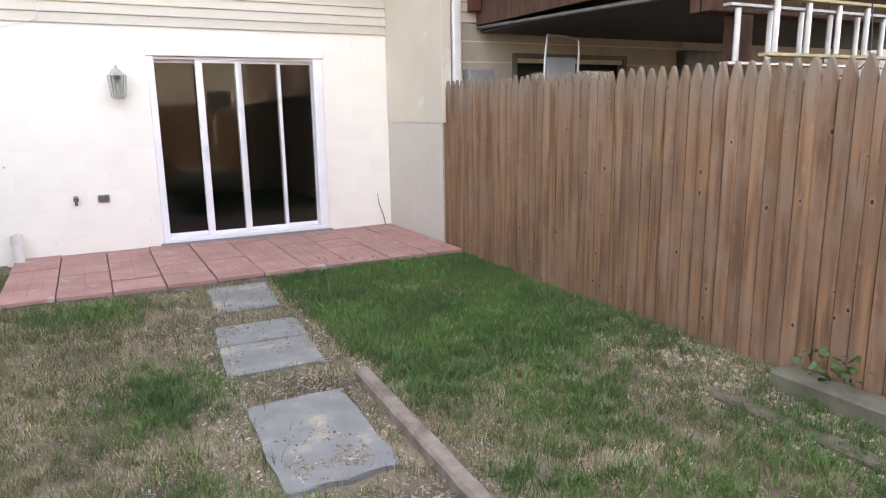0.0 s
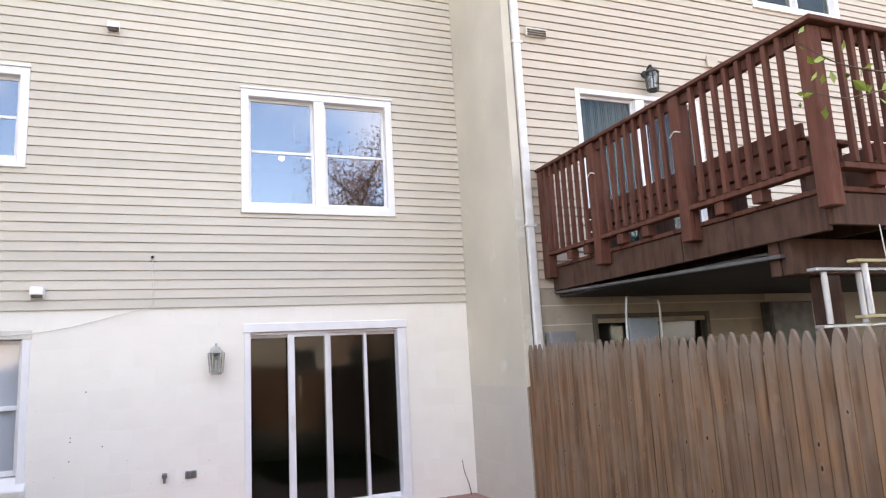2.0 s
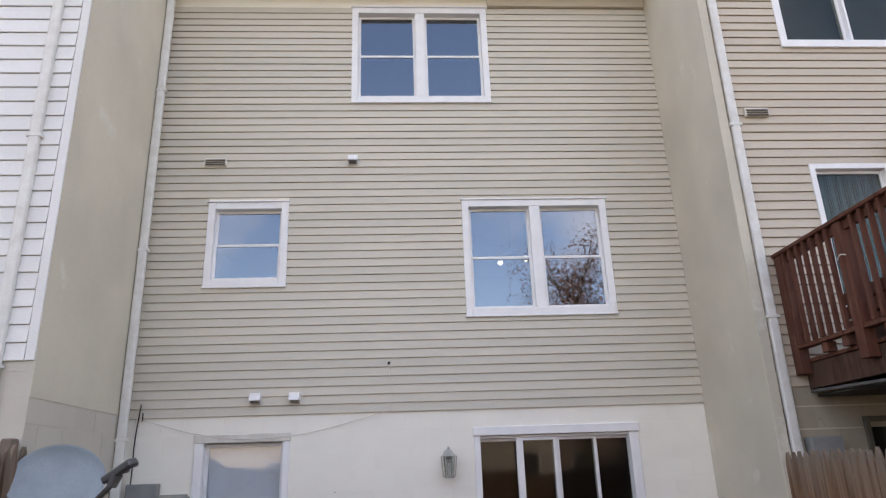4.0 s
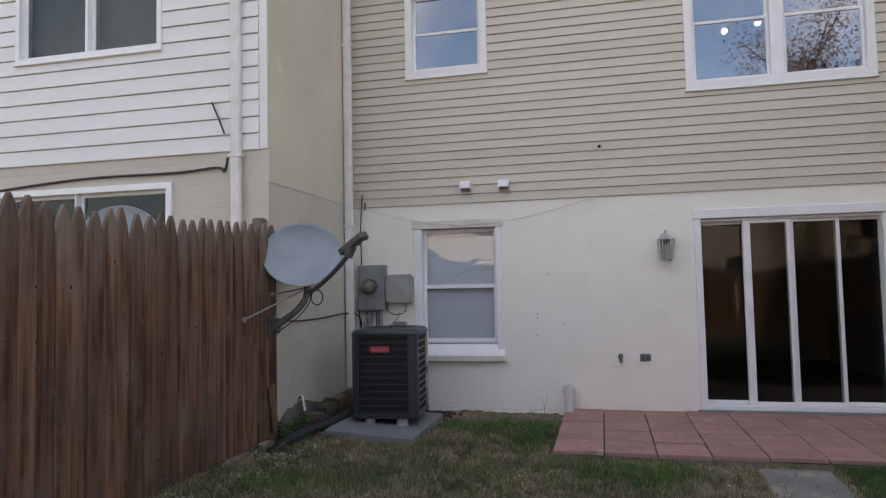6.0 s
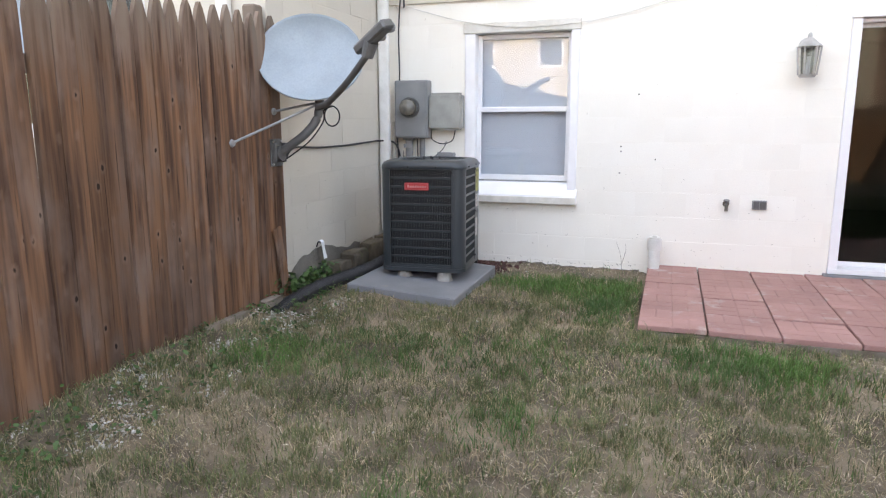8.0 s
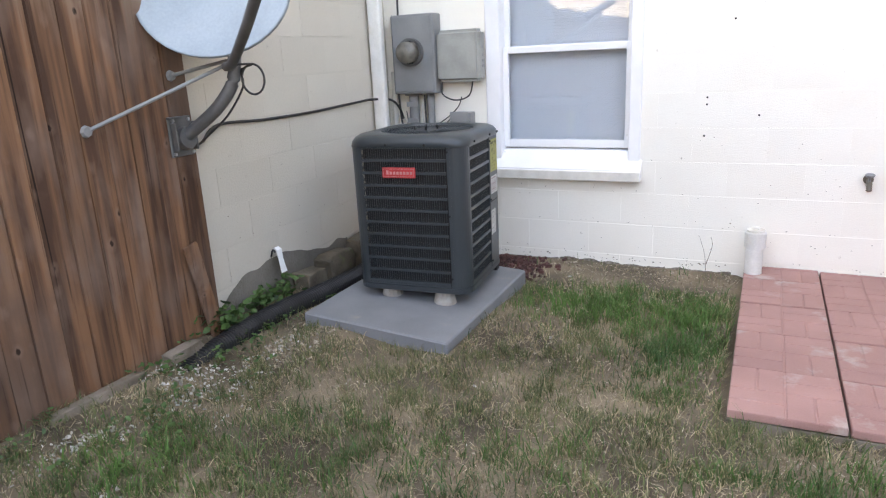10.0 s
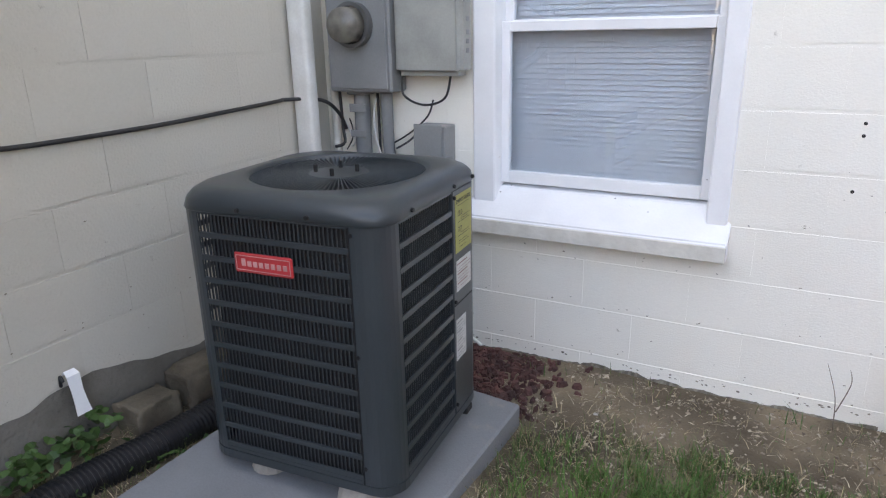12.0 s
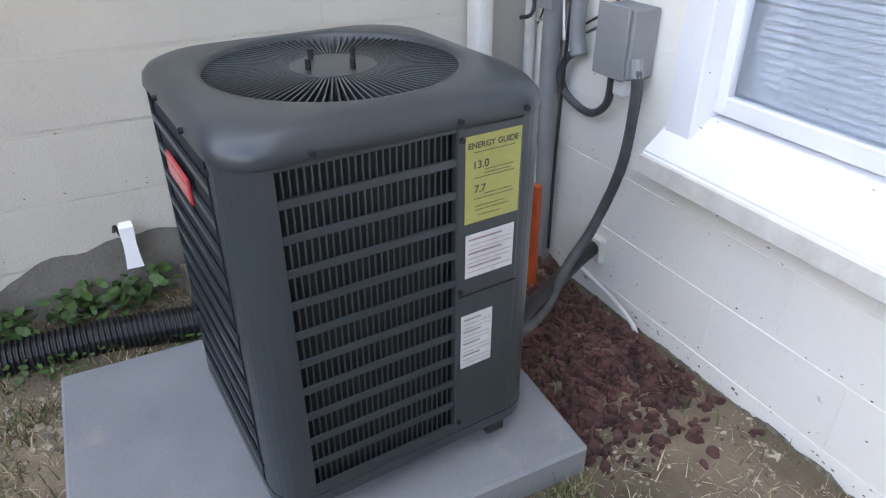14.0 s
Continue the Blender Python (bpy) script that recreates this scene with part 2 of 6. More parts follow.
M_SOIL = vary_mat("dry_lawn_soil", (0.235, 0.185, 0.125), (0.075, 0.058, 0.038), 1.0, scale=2.6, fine=90, bump=0.8, spot=(0.13, 0.108, 0.07), spot_scale=1.6, spot_at=0.55)
M_GREEN = vary_mat("green_grass_blade", (0.10, 0.205, 0.042), (0.042, 0.105, 0.024), 0.6, scale=1.6, fine=40, bump=0, per_piece=0.5, island=True)
M_DRY = vary_mat("dry_grass_blade", (0.46, 0.375, 0.235), (0.25, 0.195, 0.12), 0.8, scale=2.4, fine=40, bump=0, per_piece=0.8, island=True)
M_STRAW = vary_mat("bleached_straw", (0.60, 0.53, 0.40), (0.42, 0.35, 0.25), 0.8, scale=1.6, fine=40, bump=0, per_piece=0.6, island=True)
M_OLIVE = vary_mat("olive_grass_blade", (0.16, 0.18, 0.072), (0.085, 0.10, 0.038), 0.7, scale=2.4, fine=40, bump=0, per_piece=0.8, island=True)
M_WEED = vary_mat("weed_leaf", (0.062, 0.125, 0.03), (0.035, 0.08, 0.017), 0.55, scale=6, fine=60, bump=0.1, per_piece=0.5, island=True)
M_LITTER = vary_mat("leaf_litter", (0.42, 0.36, 0.28), (0.13, 0.09, 0.06), 0.95, scale=30, fine=90, bump=0.1, per_piece=0.9, island=True)
M_CHIP = vary_mat("pale_gravel", (0.60, 0.58, 0.54), (0.30, 0.27, 0.23), 0.9, scale=20, fine=120, bump=0.3, per_piece=0.6, island=True)
M_LAVA = vary_mat("red_lava_rock", (0.14, 0.062, 0.054), (0.07, 0.034, 0.032), 0.95, scale=14, fine=150, bump=0.8, per_piece=0.6, island=True)
M_AC = vary_mat("grey_green_cabinet_paint", (0.042, 0.051, 0.057), (0.035, 0.043, 0.048), 0.33, scale=3, fine=200, bump=0.04, spot=(0.078, 0.08, 0.078), spot_scale=9, spot_at=0.66)
M_BLACK = vary_mat("coil_black", (0.012, 0.012, 0.013), None, 0.7, scale=20, fine=200)
M_RUBBER = vary_mat("black_rubber", (0.016, 0.016, 0.018), None, 0.45, scale=10, fine=100)
M_CABLE = vary_mat("black_cable", (0.03, 0.03, 0.032), None, 0.5, scale=10, fine=100)
M_ALU = vary_mat("brushed_aluminium", (0.50, 0.51, 0.52), (0.40, 0.41, 0.42), 0.38, metal=0.85, scale=8, fine=120, bump=0.05)
M_GREYBOX = vary_mat("grey_meter_enamel", (0.26, 0.265, 0.268), (0.21, 0.215, 0.218), 0.5, scale=5, fine=120, bump=0.05, spot=(0.24, 0.22, 0.2), spot_scale=12, spot_at=0.68)
M_BEIGEBOX = vary_mat("beige_grey_plastic", (0.37, 0.375, 0.345), None, 0.55, scale=5, fine=120, bump=0.05)
M_PVC = vary_mat("white_pvc", (0.76, 0.755, 0.73), (0.66, 0.65, 0.61), 0.45, scale=9, fine=100, bump=0.03)
M_DISH = vary_mat("dull_blue_grey_dish", (0.31, 0.37, 0.41), (0.26, 0.315, 0.35), 0.5, scale=5, fine=80, bump=0.05, spot=(0.25, 0.27, 0.28), spot_scale=4, spot_at=0.66)
M_MAST = vary_mat("dark_galvanised", (0.15, 0.15, 0.148), (0.10, 0.10, 0.10), 0.5, metal=0.3, scale=9, fine=100, bump=0.05)
M_ROCK = vary_mat("mossy_rock", (0.15, 0.125, 0.09), (0.075, 0.062, 0.045), 0.95, scale=7, fine=60, bump=0.8, spot=(0.12, 0.14, 0.06), spot_scale=6, spot_at=0.58)
M_OLDCEM = vary_mat("bare_cement", (0.20, 0.185, 0.16), (0.135, 0.125, 0.105), 0.95, scale=5, fine=70, bump=0.7)
M_FOOT = vary_mat("pale_riser", (0.42, 0.40, 0.36), (0.30, 0.28, 0.25), 0.9, scale=14, fine=90, bump=0.4)
M_FLEX = vary_mat("dull_grey_flex", (0.085, 0.085, 0.088), (0.05, 0.05, 0.052), 0.6, scale=14, fine=120, bump=0.2)
M_DIAL = vary_mat("cloudy_amber_dial", (0.20, 0.185, 0.155), (0.12, 0.11, 0.095), 0.25, scale=16, fine=90, bump=0.05)
M_FIBRE = vary_mat("dull_yellow_fibreglass", (0.40, 0.33, 0.17), (0.30, 0.25, 0.14), 0.6, scale=8, fine=120, bump=0.05)
M_RED = vary_mat("red_badge", (0.50, 0.045, 0.05), None, 0.35, scale=10, fine=100, bump=0)
M_BADGE_LINE = vary_mat("badge_line", (0.60, 0.30, 0.29), None, 0.35, scale=10, fine=100, bump=0)
M_YELLOW = vary_mat("yellow_label", (0.39, 0.38, 0.12), (0.33, 0.32, 0.10), 0.6, scale=10, fine=100, bump=0)
M_PAPER = vary_mat("white_label", (0.58, 0.58, 0.57), (0.48, 0.48, 0.47), 0.6, scale=14, fine=100, bump=0)
M_INK = vary_mat("label_ink", (0.06, 0.06, 0.045), None, 0.7, scale=10, fine=100, bump=0)
M_INKRED = vary_mat("label_red_ink", (0.36, 0.25, 0.25), None, 0.7, scale=10, fine=100, bump=0)
M_ORANGE = vary_mat("orange_strap", (0.62, 0.11, 0.03), None, 0.5, scale=10, fine=100, bump=0.05)
M_BROWNVENT = vary_mat("brown_vent", (0.13, 0.11, 0.085), None, 0.6, scale=10, fine=100, bump=0.05)
M_BARK = vary_mat("tree_bark", (0.13, 0.10, 0.075), (0.07, 0.055, 0.04), 0.95, scale=9, fine=60, bump=0.8, stretch=(1, 1, 0.3))
M_LEAF = vary_mat("spring_leaf", (0.30, 0.38, 0.06), (0.20, 0.29, 0.04), 0.5, scale=9, fine=60, bump=0, per_piece=0.5, island=True)
M_LEAF_RED = vary_mat("rust_leaf", (0.17, 0.10, 0.085), (0.12, 0.075, 0.065), 0.6, scale=2, fine=60, bump=0, per_piece=0.6, island=True)
M_LANTERN = vary_mat("pewter_lantern", (0.52, 0.515, 0.50), (0.38, 0.375, 0.36), 0.4, metal=0.3, scale=14, fine=90, bump=0.1)
M_LANTERN_DARK = vary_mat("black_lantern", (0.03, 0.028, 0.026), None, 0.5, scale=14, fine=90)
M_LAMPGLASS = glass_mat("lantern_glass", (0.7, 0.72, 0.7), 0.1)
M_BULB = glow_mat("lit_bulb", (1.0, 0.86, 0.62), 4.0)
M_TEAL = vary_mat("teal_curtain", (0.10, 0.22, 0.24), (0.06, 0.15, 0.17), 0.8, scale=6, fine=60, stretch=(3, 3, 0.3))
M_BLOCK_TAN = vary_mat("tan_painted_block", (0.44, 0.385, 0.305), (0.36, 0.315, 0.25), 0.85, scale=2.0, fine=140, bump=0.22, per_piece=0.06, spot=(0.27, 0.235, 0.19), spot_scale=12, spot_at=0.62)
M_BRICK = vary_mat("tan_brick", (0.30, 0.215, 0.16), (0.22, 0.15, 0.11), 0.9, scale=1.5, fine=40, bump=0.2)
# Near-black: the deck's shade put into the grey drain panel; also far panes.
M_UNDER = vary_mat("shaded_panel_and_far_pane", (0.05, 0.047, 0.045), None, 0.7, scale=3, fine=100, bump=0.05)
M_SPLASH = vary_mat("splashed_soil", (0.30, 0.265, 0.215), (0.17, 0.15, 0.12), 0.95, scale=30, fine=120, bump=0.3, per_piece=0.7, island=True)
M_FANBLADE = vary_mat("fan_blade", (0.05, 0.055, 0.065), None, 0.4, scale=6, fine=60, bump=0)

# ---- building helpers ----
ORIGIN = {}


def thing(name, at, label, category, group="", kind=""):
    """A top-level thing: an Empty at its base."""
    ob = tagged(new(name), label, category, group, kind)
    ob.location = at
    ORIGIN[ob.name] = Vector(at)
    return ob


def part(name, bm, material, parent=None, label="", smooth=False):
    """Links a bmesh, drawn in world places, as one mesh object under a thing or a part."""
    at = ORIGIN[parent.name] if parent else Vector()
    me = bpy.data.meshes.new(name)
    if at.length:
        bmesh.ops.translate(bm, verts=bm.verts, vec=-at)
    bm.to_mesh(me)
    bm.free()
    me.materials.append(material)
    if smooth:
        me.shade_smooth()
    ob = new(name, me)
    if parent:
        ob.parent = parent
        ORIGIN[ob.name] = at
    return tagged(ob, label)


def solo(name, bm, material, label, category, group="", kind="", smooth=False):
    """A thing of one mesh, with its origin at its base."""
    lo = [min(v.co[k] for v in bm.verts) for k in range(3)]
    hi = [max(v.co[k] for v in bm.verts) for k in range(3)]
    at = Vector(((lo[0] + hi[0]) / 2, (lo[1] + hi[1]) / 2, lo[2]))
    bmesh.ops.translate(bm, verts=bm.verts, vec=-at)
    me = bpy.data.meshes.new(name)
    bm.to_mesh(me)
    bm.free()
    me.materials.append(material)
    if smooth:
        me.shade_smooth()
    ob = tagged(new(name, me), label, category, group, kind)
    ob.location = at
    ORIGIN[ob.name] = at
    return ob


def piece(name, me, parent, at, rot=(0, 0, 0), scale=(1, 1, 1)):
    ob = new(name, me)
    ob.parent = parent
    ob.location = Vector(at) - ORIGIN[parent.name]
    ob.rotation_euler, ob.scale = rot, scale
    ORIGIN[ob.name] = Vector(at)
    return ob


def mesh_of(name, bm, material, smooth=False):
    me = bpy.data.meshes.new(name)
    bm.to_mesh(me)
    bm.free()
    me.materials.append(material)
    if smooth:
        me.shade_smooth()
    return me


def box(bm, x0, x1, y0, y1, z0, z1, bevel=0.0, m=None):
    vs = [bm.verts.new((x, y, z)) for z in (z0, z1) for y in (y0, y1) for x in (x0, x1)]
    fs = [bm.faces.new([vs[i] for i in q]) for q in ((0, 2, 3, 1), (4, 5, 7, 6), (0, 1, 5, 4), (2, 6, 7, 3), (0, 4, 6, 2), (1, 3, 7, 5))]
    if bevel:
        es = list({e for f in fs for e in f.edges})
        r = bmesh.ops.bevel(bm, geom=es, offset=bevel, segments=1, affect="EDGES")
        vs = list({v for f in r["faces"] for v in f.verts} | {v for v in vs if v.is_valid})
    if m is not None:
        bmesh.ops.transform(bm, matrix=m, verts=vs)
    return bm


def boxed(*a, **k):
    return box(bmesh.new(), *a, **k)


def cyl(bm, p, q, r, r2=None, seg=12, caps=True):
    p, q = Vector(p), Vector(q)
    d = q - p
    m = Matrix.Translation((p + q) / 2) @ d.to_track_quat("Z", "Y").to_matrix().to_4x4()
    bmesh.ops.create_cone(bm, cap_ends=caps, segments=seg, radius1=r, radius2=r if r2 is None else r2, depth=d.length, matrix=m)
    return bm


def tube(name, points, r, material, parent=None, label="", category="", seg=8, kind="", group=""):
    """A bent round tube through the points, smoothed."""
    pts = [Vector(p) for p in points]
    fine = []
    for i in range(len(pts) - 1):
        a, b, c, d = pts[max(i - 1, 0)], pts[i], pts[i + 1], pts[min(i + 2, len(pts) - 1)]
        for k in range(6):
            t = k / 6
            fine.append(0.5 * ((2 * b) + (c - a) * t + (2 * a - 5 * b + 4 * c - d) * t * t + (3 * b - a - 3 * c + d) * t ** 3))
    fine.append(pts[-1])
    bm, rings = bmesh.new(), []
    up = Vector((0.31, 0.2, 0.93))
    for i, p in enumerate(fine):
        d = (fine[min(i + 1, len(fine) - 1)] - fine[max(i - 1, 0)]).normalized()
        u = d.cross(up).normalized()
        w = d.cross(u)
        rr = r[0] + (r[1] - r[0]) * i / (len(fine) - 1) if isinstance(r, tuple) else r
        rings.append([bm.verts.new(p + rr * (math.cos(k * math.tau / seg) * u + math.sin(k * math.tau / seg) * w)) for k in range(seg)])
    for a, b in zip(rings, rings[1:]):
        for k in range(seg):
            bm.faces.new((a[k], a[(k + 1) % seg], b[(k + 1) % seg], b[k]))
    bm.faces.new(rings[0][::-1])
    bm.faces.new(rings[-1])
    bmesh.ops.recalc_face_normals(bm, faces=bm.faces)
    if parent:
        return part(name, bm, material, parent, label, smooth=True)
    return solo(name, bm, material, label, category, group, kind, smooth=True)


def cells(x0, x1, z0, z1, holes):
    """The rectangles that fill a wall round its openings."""
    xs = sorted({x0, x1, *(min(max(v, x0), x1) for h in holes for v in h[:2])})
    out = []
    for a, b in zip(xs, xs[1:]):
        spans, z = sorted((h[2], h[3]) for h in holes if h[0] < (a + b) / 2 < h[1]), z0
        for lo, hi in spans:
            if lo > z:
                out.append((a, b, z, min(lo, z1)))
            z = max(z, hi)
        if z < z1:
            out.append((a, b, z, z1))
    return out


def gaps(x0, x1, holes):
    """The stretches of x0..x1 that the holes leave."""
    out, x = [], x0
    for a, b in sorted(holes):
        if a > x:
            out.append((x, min(a, x1)))
        x = max(x, b)
    if x < x1:
        out.append((x, x1))
    return [(a, b) for a, b in out if b - a > 0.01]


def wall(name, label, x0, x1, y, z0, z1, holes, material, thick=0.2):
    bm = bmesh.new()
    for a, b, lo, hi in cells(x0, x1, z0, z1, holes):
        box(bm, a, b, y, y + thick, lo, hi)
    return solo(name, bm, material, label, "wall", kind="structure")


def lap_siding(parent, x0, x1, y, z0, z1, pitch, holes, material):
    """Courses of lap siding, each board leaning out over the one below."""
    z, depth = z0, 0.024
    while z < z1 - 0.01:
        top = min(z + pitch, z1)
        over = [(h[0], h[1]) for h in holes if h[2] < (z + top) / 2 < h[3]]
        for a, b in gaps(x0, x1, over):
            bm = bmesh.new()
            prof = [(y - 0.001, z), (y - depth, z), (y - depth - 0.002, z + 0.006), (y - 0.012, top - 0.0075), (y - 0.001, top - 0.0065)]
            left, right = [bm.verts.new((a, p, q)) for p, q in prof], [bm.verts.new((b, p, q)) for p, q in prof]
            for k in range(5):
                bm.faces.new((left[k], left[(k + 1) % 5], right[(k + 1) % 5], right[k]))
            bm.faces.new(left[::-1])
            bm.faces.new(right)
            bmesh.ops.recalc_face_normals(bm, faces=bm.faces)
            part("siding_board", bm, material, parent)
        z += pitch


BLOCKS = {}


def block_mesh(w, h, material):
    key = (round(w, 3), round(h, 3), material.name)
    if key not in BLOCKS:
        bm = boxed(0, w, 0, 0.03, 0, h)
        bmesh.ops.bevel(bm, geom=[e for e in bm.edges if abs(e.verts[0].co.x - e.verts[1].co.x) > 0.01], offset=0.005, segments=2, affect="EDGES")
        BLOCKS[key] = mesh_of("block", bm, material)
    return BLOCKS[key]


def block_face(parent, u0, u1, z0, z1, holes, place, rot, material, first=0, course=0.2075, length=0.415):
    """Painted concrete block in running bond, each block proud of its joint; place(u, z) gives the world point."""
    row, z, rnd = first, z0, random.Random(77)
    turn = Euler(rot).to_matrix()
    while z < z1 - 0.02:
        top = min(z + course, z1)
        over = [(h[0], h[1]) for h in holes if h[2] < (z + top) / 2 < h[3]]
        for a, b in gaps(u0, u1, over):
            edge = u0 - (length / 2 if row % 2 else 0)
            while edge < b:
                lo, hi = max(edge, a), min(edge + length, b)
                if hi - lo > 0.03:
                    lo2, hi2 = round(lo, 3), round(hi - 0.001, 3)
                    piece("block", block_mesh(hi2 - lo2, top - z - 0.0032, material), parent, Vector(place(lo2, z + 0.001)) + turn @ Vector((0, rnd.uniform(0.0, 0.0016), 0)), rot)
                edge += length
        z, row = z + course, row + 1

# ---- plan ----
XL, XR, YF = -2.255, 4.214, 9.43          # our recessed house front: left wall, right wall, front
YL, YR = 7.42, 8.0                        # fronts of the neighbours
Z_SIDE, Z_TOP = 2.345, 7.76
DOOR = (1.545, 3.40, 0.06, 2.15)
WIN0 = (-1.50, -0.48, 0.62, 2.155)
WIN1 = (-1.556, -0.593, 3.826, 4.883)
WIN2 = (1.52, 3.33, 3.42, 4.88)
WIN3 = (0.148, 1.975, 6.28, 7.74)


def smooth(a, b, t):
    t = min(max((t - a) / (b - a), 0), 1)
    return t * t * (3 - 2 * t)


def ground_z(x, y):
    """The yard: a low bank along the old fence, small lumps elsewhere."""
    near = 1 - smooth(6, 12, math.hypot(x - 1, y - 4))
    bank = 0.12 * smooth(-1.85, -2.3, x) * smooth(4.4, 6.2, y)
    lump = 0.030 * noise.noise((x * 0.9, y * 0.9, 3.0)) + 0.014 * noise.noise((x * 3.1, y * 3.1, 9.0))
    heap = smooth(7.0, 7.65, y) * smooth(8.75, 8.3, y) * (0.03 * smooth(-0.5, -1.0, x) * smooth(-2.0, -1.8, x) + 0.055 * math.exp(-((x + 1.72) / 0.25) ** 2))
    flat = smooth(7.75, 7.4, y) if 0.1 < x < 4.3 else 1.0
    return near * (lump * flat + bank + heap) - 0.0 - (0.03 if 0.17 < x < 4.3 and y > 7.6 else 0.0)


# ---- ground: one sheet to the horizon ----
def axis_steps(lo, hi, fine, far):
    inner = list(np.arange(lo, hi + 1e-6, fine))
    return [-far, -300.0, -80.0, -30.0, -14.0, *inner, 20.0, 40.0, 90.0, 300.0, far]


gx, gy = axis_steps(-5.0, 8.0, 0.09, 1500.0), axis_steps(-4.0, 11.0, 0.09, 1500.0)
gv = [(x, y, ground_z(x, y)) for y in gy for x in gx]
gw = len(gx)
gf = [(j * gw + i, j * gw + i + 1, (j + 1) * gw + i + 1, (j + 1) * gw + i) for j in range(len(gy) - 1) for i in range(gw - 1)]
gme = bpy.data.meshes.new("ground")
gme.from_pydata(gv, [], gf)
gme.materials.append(M_SOIL)
gme.shade_smooth()
ground = tagged(new("ground", gme), "patchy back yard of dry thatch and bare soil", "ground", kind="structure")

# ---- our house ----
front = wall("wall_front", "recessed town house front, siding over painted block", XL - 0.003, XR + 0.003, YF + 0.0035, -0.3, 8.6, [DOOR, WIN0, WIN1, WIN2, WIN3], M_BLOCK, 0.2665)
left_wall = solo("wall_left", boxed(XL - 0.25, XL - 0.0035, YL + 0.032, YF + 0.27, -0.3, 9.6), M_BLOCK_SHADED, "tall party wall, parged over block painted darker for its shade", "wall", kind="structure")
part("parging", boxed(XL - 0.003, XL + 0.004, YL + 0.004, YF, 2.37, 9.6), M_PARGE, left_wall)
right_wall = solo("wall_right", boxed(XR + 0.0035, XR + 0.25, YR + 0.032, YF + 0.27, -0.3, 9.6), M_BLOCK_SHADED, "cream parged party wall with patched paint", "wall", kind="structure")
part("parging", boxed(XR - 0.004, XR + 0.003, YR - 0.02, YF, 1.33, 9.6), M_PARGE, right_wall)
part("corner_trim", boxed(XR - 0.012, XR + 0.09, YR - 0.045, YR - 0.021, 1.33, 9.6, bevel=0.004), M_PARGE, right_wall)

soffit = thing("eave", (1, 9.2, 7.76), "cream boxed eave above the upper window", "eave", kind="structure")
part("frieze", boxed(2.0, XR - 0.002, YF - 0.06, YF + 0.03, 7.76, 7.95, bevel=0.005), M_SIDING_R, soffit)
part("soffit_board", boxed(XL + 0.002, XR - 0.002, YF - 0.38, YF + 0.03, 7.95, 7.99), M_WHITE, soffit)
part("fascia", boxed(XL + 0.002, XR - 0.002, YF - 0.42, YF - 0.384, 7.93, 8.2, bevel=0.005), M_WHITE, soffit)
roof = solo("roof", boxed(XL - 0.2, XR + 0.2, YF - 0.1, YF + 6, 8.6, 8.75), M_DECK_DARK, "low dark roof over the town house", "roof", kind="structure")


def room(name, x0, x1, z0, z1, depth, floor_mat, label):
    """A plain closed room behind an opening, its dimness put into the paint."""
    y0, y1 = YF + 0.27, YF + depth
    bm = bmesh.new()
    box(bm, x0 - 0.1, x0, y0, y1, z0, z1)
    box(bm, x1, x1 + 0.1, y0, y1, z0, z1)
    box(bm, x0 - 0.1, x1 + 0.1, y1, y1 + 0.1, z0, z1)
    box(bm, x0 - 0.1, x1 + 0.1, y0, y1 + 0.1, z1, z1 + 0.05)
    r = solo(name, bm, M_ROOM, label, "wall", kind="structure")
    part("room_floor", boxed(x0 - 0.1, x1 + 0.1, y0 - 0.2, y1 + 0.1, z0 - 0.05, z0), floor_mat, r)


room("wall_basement_room", -2.0, 4.1, 0.09, 2.33, 4.6, M_CARPET, "plain beige basement room behind the glass door, paint darkened to look unlit")
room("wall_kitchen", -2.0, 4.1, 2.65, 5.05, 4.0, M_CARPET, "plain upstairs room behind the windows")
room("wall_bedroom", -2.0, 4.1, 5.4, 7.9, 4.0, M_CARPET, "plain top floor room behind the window")


